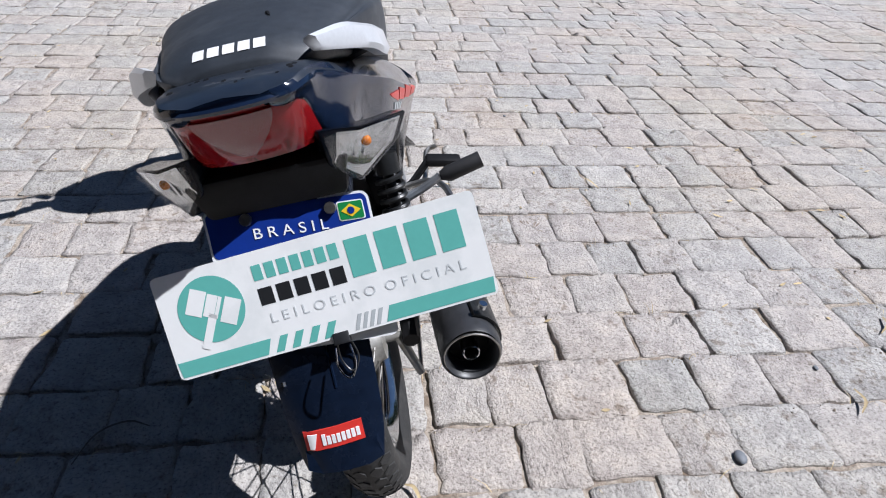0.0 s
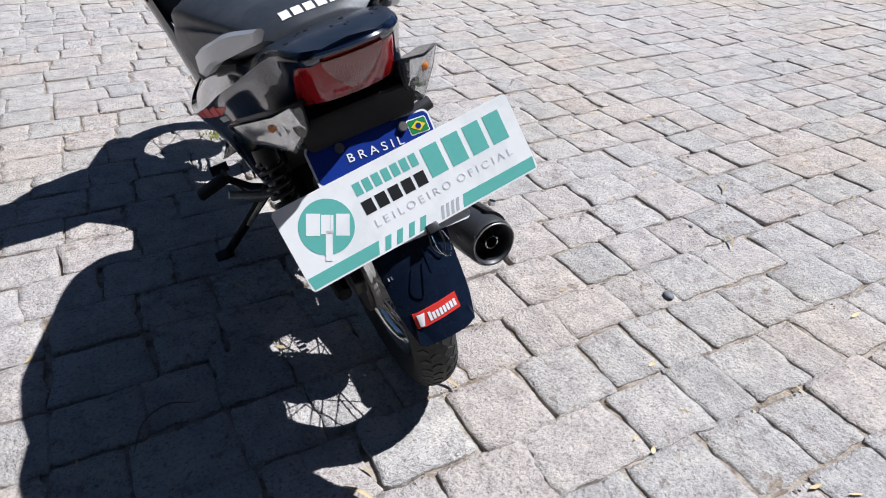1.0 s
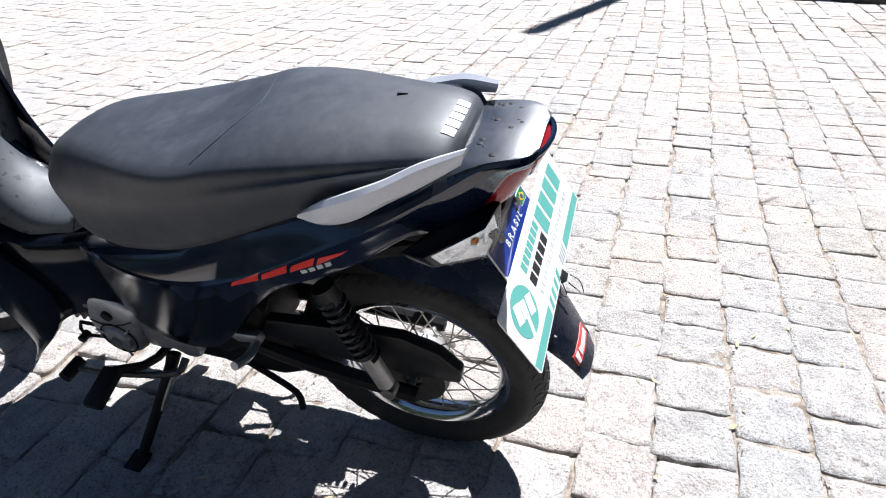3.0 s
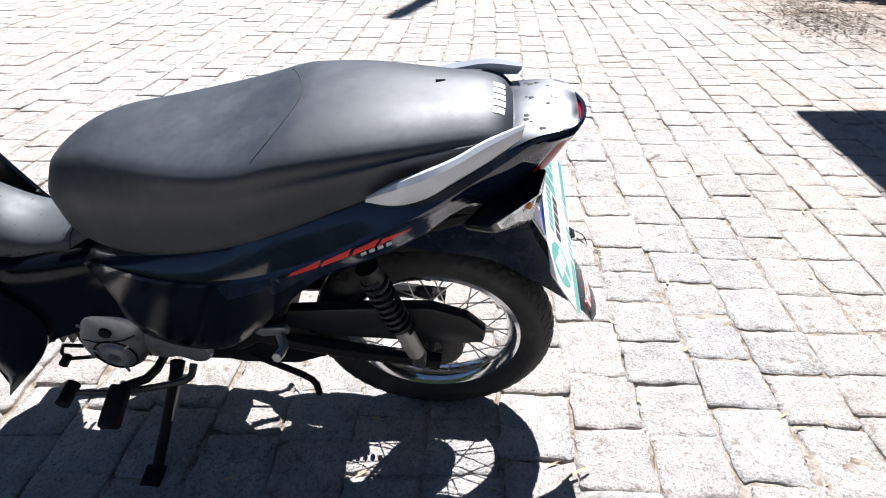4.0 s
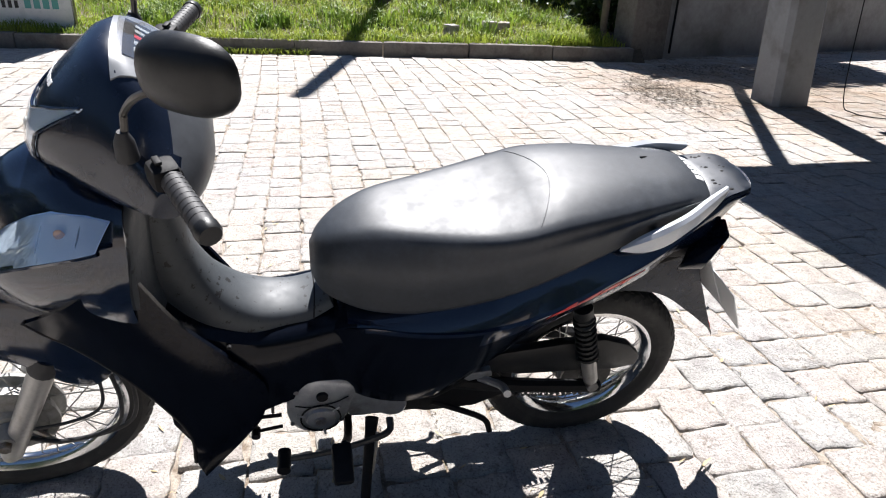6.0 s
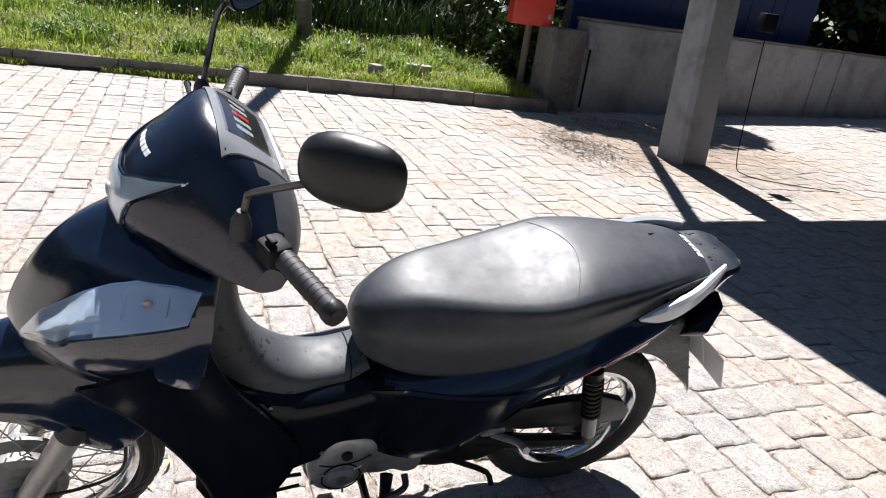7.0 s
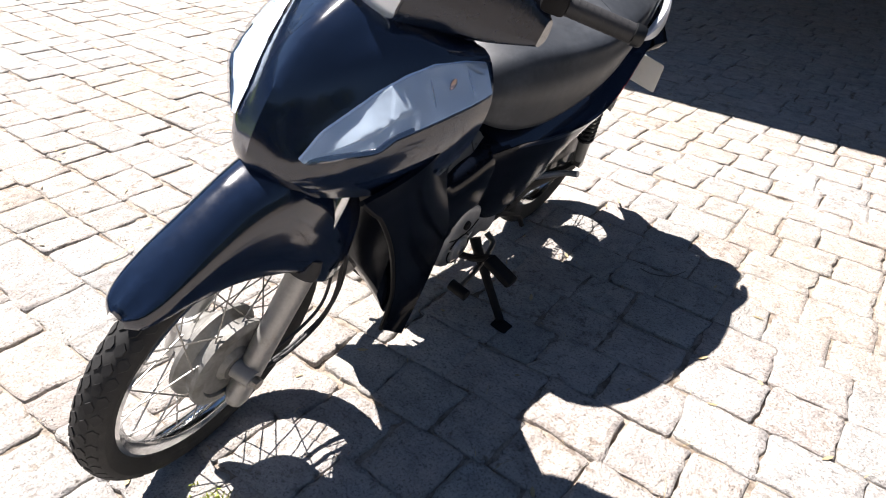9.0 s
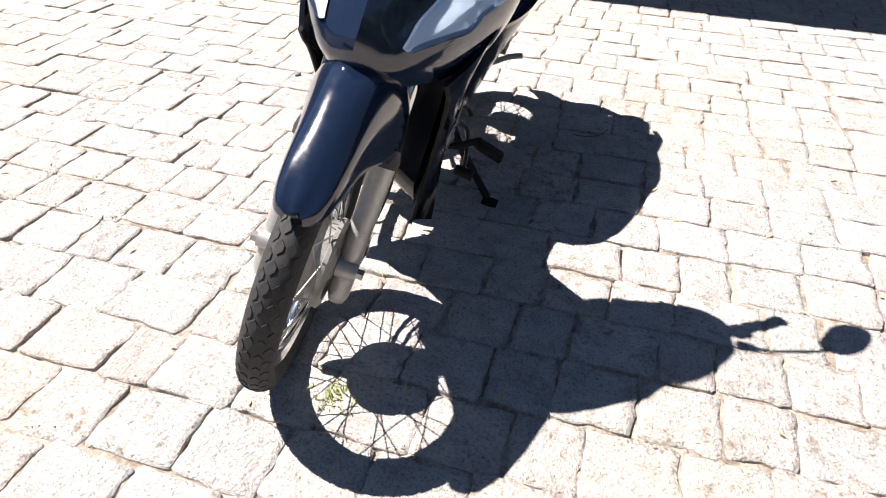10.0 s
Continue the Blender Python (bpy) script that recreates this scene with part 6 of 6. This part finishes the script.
for k, (pts, r) in enumerate((([(-0.068, 1.215, 0.205), (-0.075, 1.13, 0.215), (-0.085, 1.055, 0.26), (-0.088, 1.03, 0.36), (-0.075, 1.045, 0.50), (-0.05, 1.05, 0.62)], 0.005), ([(-0.060, 1.29, 0.245), (-0.082, 1.20, 0.225), (-0.092, 1.09, 0.255), (-0.098, 1.058, 0.35), (-0.085, 1.065, 0.48), (-0.05, 1.07, 0.60)], 0.0045), ([(-0.085, 1.28, 0.290), (-0.093, 1.17, 0.300), (-0.095, 1.10, 0.335), (-0.090, 1.085, 0.42), (-0.075, 1.09, 0.50)], 0.0035))):
    part("cable", tube(pts, r, 8, 6), GRIP, bike, "black control cable", m=FORK_M)
part("speedo_drive", lathe([(0.05, 0.0), (0.05, 0.028), (0.066, 0.026), (0.066, 0)], 20, FRONT_C), ALLOY, front_wheel, m=FORK_M)
part("brake_rod", tube([(0.10, 0.50, 0.20), (0.105, 0.20, 0.19), (0.095, -0.03, 0.185)], 0.004, 6), STEEL, bike)
part("brake_arm", tube([(0.07, 0.0, 0.257), (0.095, -0.03, 0.185)], [0.010, 0.007], 8), STEEL, rear_wheel)

# ---- the white board clipped over the number plate ----
board = new("clip_board_sign")
tagged(board, "white auction board clipped over the number plate", "sign")
board.matrix_world = BIKE
BL, BR, TR = Vector((-0.166, -0.274, 0.499)), Vector((0.237, -0.264, 0.520)), Vector((0.230, -0.203, 0.632))
BX = (BR - BL).normalized()
BY = (TR - BR)
BY = (BY - BX * BY.dot(BX)).normalized()
BN = BX.cross(BY).normalized()
W, H = 0.403, 0.130
def on_board(x, y, lift):
    return BL + BX * x + BY * y + BN * lift
panel = part("panel", prism(rounded(0, W, 0, H, 0.007, 0.0, on_board), BN * -0.002), BOARD, board, "thin white plastic panel")
def print_poly(pts, mat, name="print", lift=0.0002):
    part(name, prism([on_board(x, y, lift) for x, y in pts], BN * 0.00015), mat, panel, smooth=0)
def disc(x, y, r, n=36):
    return [(x + r * math.cos(2 * math.pi * i / n), y + r * math.sin(2 * math.pi * i / n)) for i in range(n)]
print_poly([(0.004, 0.003), (0.112, 0.003), (0.120, 0.022), (0.002, 0.022)], TEAL)
print_poly([(0.262, 0.003), (0.399, 0.003), (0.401, 0.022), (0.270, 0.022)], TEAL)
for x in (0.122, 0.142, 0.163, 0.183):
    print_poly([(x, 0.003), (x + 0.010, 0.003), (x + 0.020, 0.022), (x + 0.010, 0.022)], TEAL)
for x in (0.222, 0.231, 0.240, 0.249):
    print_poly([(x, 0.003), (x + 0.005, 0.003), (x + 0.013, 0.022), (x + 0.008, 0.022)], GREY_INK)
print_poly(disc(0.062, 0.076, 0.041), TEAL)
def gavel(cx, cy, w, h, a=-28):
    ca, sa = math.cos(radians(a)), math.sin(radians(a))
    return [(cx + x * ca - y * sa, cy + x * sa + y * ca) for x, y in ((-w, -h), (w, -h), (w, h), (-w, h))]
for cx, cy, w, h in ((0.046, 0.088, 0.010, 0.016), (0.062, 0.080, 0.0065, 0.014), (0.070, 0.0755, 0.0022, 0.014), (0.084, 0.068, 0.010, 0.016)):
    print_poly(gavel(cx, cy, w, h), BOARD, lift=0.0005)
print_poly(gavel(0.052, 0.050, 0.005, 0.022, -28), BOARD, lift=0.0005)
# the two lines of a person's name and the large third word stand as plain bars
for i in range(7):
    x = 0.122 + i * 0.0158
    print_poly([(x, 0.094), (x + 0.0118, 0.094), (x + 0.0118, 0.113), (x, 0.113)], TEAL)
for i in range(5):
    x = 0.122 + i * 0.0225
    print_poly([(x, 0.063), (x + 0.0175, 0.063), (x + 0.0175, 0.084), (x, 0.084)], INK)
for i in range(4):
    x = 0.238 + i * 0.0375
    print_poly([(x, 0.066), (x + 0.0290, 0.066), (x + 0.0290, 0.113), (x, 0.113)], TEAL)
bm_ = Matrix((BX, BY, BN)).transposed().to_4x4()
bm_.translation = on_board(0.250, 0.045, 0.0004)
lettering("L E I L O E I R O  O F I C I A L", 0.0170, PALE_INK, bm_, panel, "print", 0.0001, squeeze=1.13)
clip = new("binder_clip")
tagged(clip, "black binder clip with wire handles on the board's edge", "clip")
clip.matrix_world = BIKE
part("jaw", prism([on_board(0.193, -0.004, -0.008), on_board(0.193, 0.007, 0.0015), on_board(0.193, 0.005, 0.0025), on_board(0.193, -0.007, 0.007), on_board(0.193, -0.009, -0.009)], BX * 0.020, 0.001), INK, clip)
for s, mat in ((0.008, CHROME), (-0.008, INK)):
    o = on_board(0.203, -0.010, s)
    part("handle", tube([o + BX * -0.009, o + BX * -0.011 - BY * 0.02 + BN * s, o + BX * -0.004 - BY * 0.036 + BN * s, o + BX * 0.004 - BY * 0.036 + BN * s, o + BX * 0.011 - BY * 0.02 + BN * s, o + BX * 0.009], 0.0011, 6, 3), mat, clip)

# ---- small things on the paving ----
def fallen(name, label, category, pts, mat, w, group="", z=0.006):
    path = spline([(x, y, z + dz) for x, y, dz in pts], 4)
    bm = bmesh.new()
    rows = []
    for i, p in enumerate(path):
        d = path[min(i + 1, len(path) - 1)] - path[max(i - 1, 0)]
        n = Vector((-d.y, d.x, 0)).normalized() * w * (0.25 + math.sin(math.pi * (i + 0.3) / (len(path) + 0.6)))
        rows.append([p + n + Vector((0, 0, w * 0.35)), p, p - n + Vector((0, 0, w * 0.35)), p - Vector((0, 0, 0.0015))])
    return tagged(part(name, loft(rows), mat), label, category, group)


for pts in ([(1.03, 1.05, 0), (1.05, 1.08, 0.008), (1.045, 1.12, 0.004)], [(-0.20, 0.60, 0), (-0.175, 0.575, 0.008), (-0.15, 0.545, 0.004)], [(0.05, 0.80, 0), (0.07, 0.79, 0.008), (0.085, 0.765, 0.004)], [(0.05, 1.98, 0), (0.08, 1.97, 0.010), (0.115, 1.975, 0.004)], [(0.62, 2.02, 0), (0.60, 2.05, 0.006), (0.585, 2.09, 0)], [(1.22, 1.33, 0), (1.25, 1.36, 0.006), (1.26, 1.40, 0)]):
    fallen("dry_leaf", "curled dry leaf fallen on the paving", "leaf", pts, STRAW, 0.0030, "fallen leaves")
fallen("twig", "thin curved twig lying on the paving", "twig", [(-0.56, 0.80, 0), (-0.545, 0.87, 0.004), (-0.50, 0.905, 0.004), (-0.455, 0.90, 0)], BARK, 0.0022)
for x, y, s in ((0.716, 0.911, 0.013), (0.993, 1.191, 0.006), (-0.10, 2.62, 0.006), (0.33, 2.62, 0.006)):
    bm = bmesh.new()
    bmesh.ops.create_icosphere(bm, subdivisions=2, radius=s)
    bmesh.ops.transform(bm, matrix=Matrix.Translation((x, y, s * 0.4)) @ Matrix.Diagonal((1, 1.35, 0.5, 1)), verts=bm.verts)
    tagged(part("pebble", bm, material("pebble_grey", (0.13, 0.14, 0.155), 0.6, 0, 0, 0.2, 60)), "smooth dark grey pebble on the paving", "pebble", "pebbles")
stuff("joint_weed", blades(60, lambda r: (-0.335 + r.normal() * 0.022, 2.30 + r.normal() * 0.022, -0.002, 1.0), 0.006, 0.022, 0.0022, 6, 1.0), GRASS, "small weed in a paving joint", "weeds")

# ---- paving of split stones in rows, each stone with worn edges ----
ROW_ANGLE = radians(8.5)
ROW_W = 0.166


def stone_ring(r, lx, ly, per):
    """An uneven four-sided outline with chipped edges and rounded corners."""
    c = [Vector((sx * lx / 2 + r.uniform(-1, 1) * 0.009, sy * ly / 2 + r.uniform(-1, 1) * 0.008, 0)) for sx, sy in ((-1, -1), (1, -1), (1, 1), (-1, 1))]
    out = []
    for i in range(4):
        p, q = c[i], c[(i + 1) % 4]
        side_n = Vector((q.y - p.y, p.x - q.x, 0)).normalized()
        bow, f1, f2 = r.uniform(-0.004, 0.003), r.random(), r.random()
        for k in range(per):
            t = 0.045 + 0.91 * k / (per - 1)
            chip = -r.uniform(0.002, 0.007) if r.random() < 0.16 else 0.0
            wave = 0.0022 * math.sin(6.283 * (1.4 * t + f1)) + 0.0014 * math.sin(6.283 * (3.1 * t + f2))
            out.append(p.lerp(q, t) + side_n * (bow * 4 * t * (1 - t) + chip + wave + r.uniform(-0.0014, 0.0014)))
    return out


def stone_mesh(r, lx, ly, per=4):
    ring = stone_ring(r, lx, ly, per)
    n = len(ring)
    verts, faces = [], []
    tilt = (r.uniform(-0.011, 0.011), r.uniform(-0.011, 0.011))
    hump = r.uniform(-0.002, 0.002)
    for k, z, d in ((1.0, -0.020, 0.001), (0.998, -0.0030, 0.0014), (0.988, -0.0006, 0.0010), (0.80, 0.0, 0.0018)):
        verts += [(p.x * k, p.y * k, z + (tilt[0] * p.x + tilt[1] * p.y) + r.uniform(-d, d)) for p in ring]
    verts += [(p.x * 0.45, p.y * 0.45, hump * 0.7 + (tilt[0] * p.x + tilt[1] * p.y) * 0.45 + r.uniform(-0.0018, 0.0018)) for p in ring]
    verts.append((0, 0, hump))
    for lv in range(4):
        for i in range(n):
            faces.append((lv * n + i, lv * n + (i + 1) % n, (lv + 1) * n + (i + 1) % n, (lv + 1) * n + i))
    for i in range(n):
        faces.append((4 * n + i, 4 * n + (i + 1) % n, 5 * n))
    return verts, faces


rng = random.Random(77)
kinds = []
for i in range(24):
    v, f = stone_mesh(rng, 0.175, ROW_W - 0.0012, 7)
    me = bpy.data.meshes.new("stone")
    me.from_pydata(v, [], f)
    me.materials.append(STONE)
    me.shade_smooth()
    kinds.append(me)
ca, sa = math.cos(ROW_ANGLE), math.sin(ROW_ANGLE)
pavement = new("pavement")
tagged(pavement, "pale split-stone paving laid in uneven rows", "pavement", kind="structure")
far_v, far_f = [], []
near = 0
row = -72
while row < 76:
    v0 = row * ROW_W
    u = -4.6 + rng.uniform(0, 0.2)
    while u < 9.6:
        lx = rng.choice((0.135, 0.155, 0.17, 0.18, 0.195, 0.21)) + rng.uniform(-0.012, 0.012)
        cu, cv = u + lx / 2, v0 + 0.016 * math.sin(u * 1.1 + row * 0.05) + rng.uniform(-0.004, 0.004)
        u += lx
        x, y = cu * ca - cv * sa, cu * sa + cv * ca
        edge = 6.57 - 0.04 * (y + 1.45) - 0.07 if y > -1.5 else 6.55
        if y < -2.0:
            edge = 6.9 + (-2.0 - y) * 0.39 - 0.12
        if x > edge or y > 9.5 or y < -10.5 or x < -3.9:
            continue
        z = rng.uniform(-0.0028, 0.0028)
        turn = ROW_ANGLE + rng.uniform(-0.02, 0.02)
        if near < 300 and -1.20 < x < 1.05 and 0.02 < y < 2.85:
            ob = new("stone", rng.choice(kinds))
            ob.parent = pavement
            ob.matrix_basis = Matrix.Translation((x, y, z)) @ Matrix.Rotation(turn + (math.pi if rng.random() < 0.5 else 0), 4, "Z") @ Matrix.Diagonal(((lx - 0.0012) / 0.175, rng.uniform(0.97, 1.02), 1, 1))
            near += 1
        else:
            v, f = stone_mesh(rng, lx - 0.0015, (ROW_W - 0.0015) * rng.uniform(0.96, 1.02), 5 if abs(x) < 4.0 and -2.5 < y < 5.5 else 3)
            n = len(far_v)
            c, s = math.cos(turn), math.sin(turn)
            far_v += [(x + a * c - b * s, y + a * s + b * c, z + h) for a, b, h in v]
            far_f += [tuple(n + i for i in face_) for face_ in f]
    row += 1
me = bpy.data.meshes.new("stones")
me.from_pydata(far_v, [], far_f)
me.materials.append(STONE)
me.shade_smooth()
rest = tagged(new("stones", me), "the rest of the split-stone paving", kind="stuff")
rest.parent = pavement


# sand that fills the joints in places
def sand_z(x, y):
    drift = max(0.0, 1 - math.hypot(x - 0.5, y + 0.1) / 1.3)
    return -0.0072 + 0.004 * drift + 0.010 * noise.noise((x * 3.1, y * 3.1, 7.0)) + 0.006 * noise.noise((x * 17.0, y * 17.0, 2.0)) + 0.004 * noise.noise((x * 60.0, y * 60.0, 5.0))


fill = tagged(part("joint_sand", grid_sheet(-3.6, 4.6, -1.9, 4.9, 410, 340, lambda x, y: min(-0.0046 + 0.0016 * max(0.0, 1 - math.hypot(x - 0.5, y + 0.1) / 1.3), sand_z(x, y))), SAND), "sand and grit lying in the joints", kind="stuff")
fill.parent = pavement


# dry straw and grit in the joints
def straw(r):
    v0 = round(r.uniform(-25, 30)) * ROW_W + ROW_W / 2 + r.normal() * 0.006
    u = r.uniform(-2.5, 4.0)
    return u * ca - v0 * sa, u * sa + v0 * ca, -0.008, 1.0


def grit_mesh(count, seed):
    """Small chips of stone and sand lying along the joints."""
    r = np.random.RandomState(seed)
    verts, faces = [], []
    for i in range(count):
        v0 = round(r.uniform(-11, 23)) * ROW_W + ROW_W / 2 + r.normal() * 0.007
        u = r.uniform(-2.4, 3.2)
        x, y, s = u * ca - v0 * sa, u * sa + v0 * ca, 0.0012 + 0.0030 * r.rand() ** 2
        z = -0.004 + 0.004 * r.rand()
        n = len(verts)
        for k in range(3):
            a = r.uniform(0, 1) + k * 2.1
            verts.append((x + math.cos(a) * s, y + math.sin(a) * s, z))
        verts.append((x + r.normal() * s * 0.3, y + r.normal() * s * 0.3, z + s * 1.1))
        faces += [(n, n + 1, n + 3), (n + 1, n + 2, n + 3), (n + 2, n, n + 3)]
    me = bpy.data.meshes.new("grit")
    me.from_pydata(verts, [], faces)
    return me


stuff("joint_grit", grit_mesh(14000, 43), GRIT, "small chips and grit along the paving joints", "grit")
def leaf_flakes(count, seed):
    """Small curled dry leaves scattered on the stones, most of them by the joints."""
    r = np.random.RandomState(seed)
    verts, faces = [], []
    for i in range(count):
        x, y = r.uniform(-2.2, 3.4), r.uniform(-1.6, 3.6)
        l, w, a = r.uniform(0.006, 0.020), r.uniform(0.0020, 0.0050), r.uniform(0, 6.28)
        c, sn, z, curl = math.cos(a), math.sin(a), 0.003 + 0.002 * r.rand(), r.uniform(0.0, 0.004)
        n = len(verts)
        for u, v, h in ((-1, 0, curl), (-0.3, 0.5, 0.0), (-0.3, -0.5, 0.001), (0.4, 0.42, 0.0), (0.4, -0.42, 0.001), (1, 0, curl)):
            verts.append((x + c * u * l - sn * v * w * 2, y + sn * u * l + c * v * w * 2, z + h))
        faces += [(n, n + 2, n + 1), (n + 1, n + 2, n + 4, n + 3), (n + 3, n + 4, n + 5)]
    me = bpy.data.meshes.new("leaf_flakes")
    me.from_pydata(verts, [], faces)
    return me


stuff("dry_leaves", leaf_flakes(420, 29), STRAW, "small curled dry leaves scattered on the paving", "leaves")
stuff("joint_straw", blades(2600, straw, 0.010, 0.034, 0.0009, 41, 2.6), STRAW, "dry straw bits lying in the paving joints", "straw")
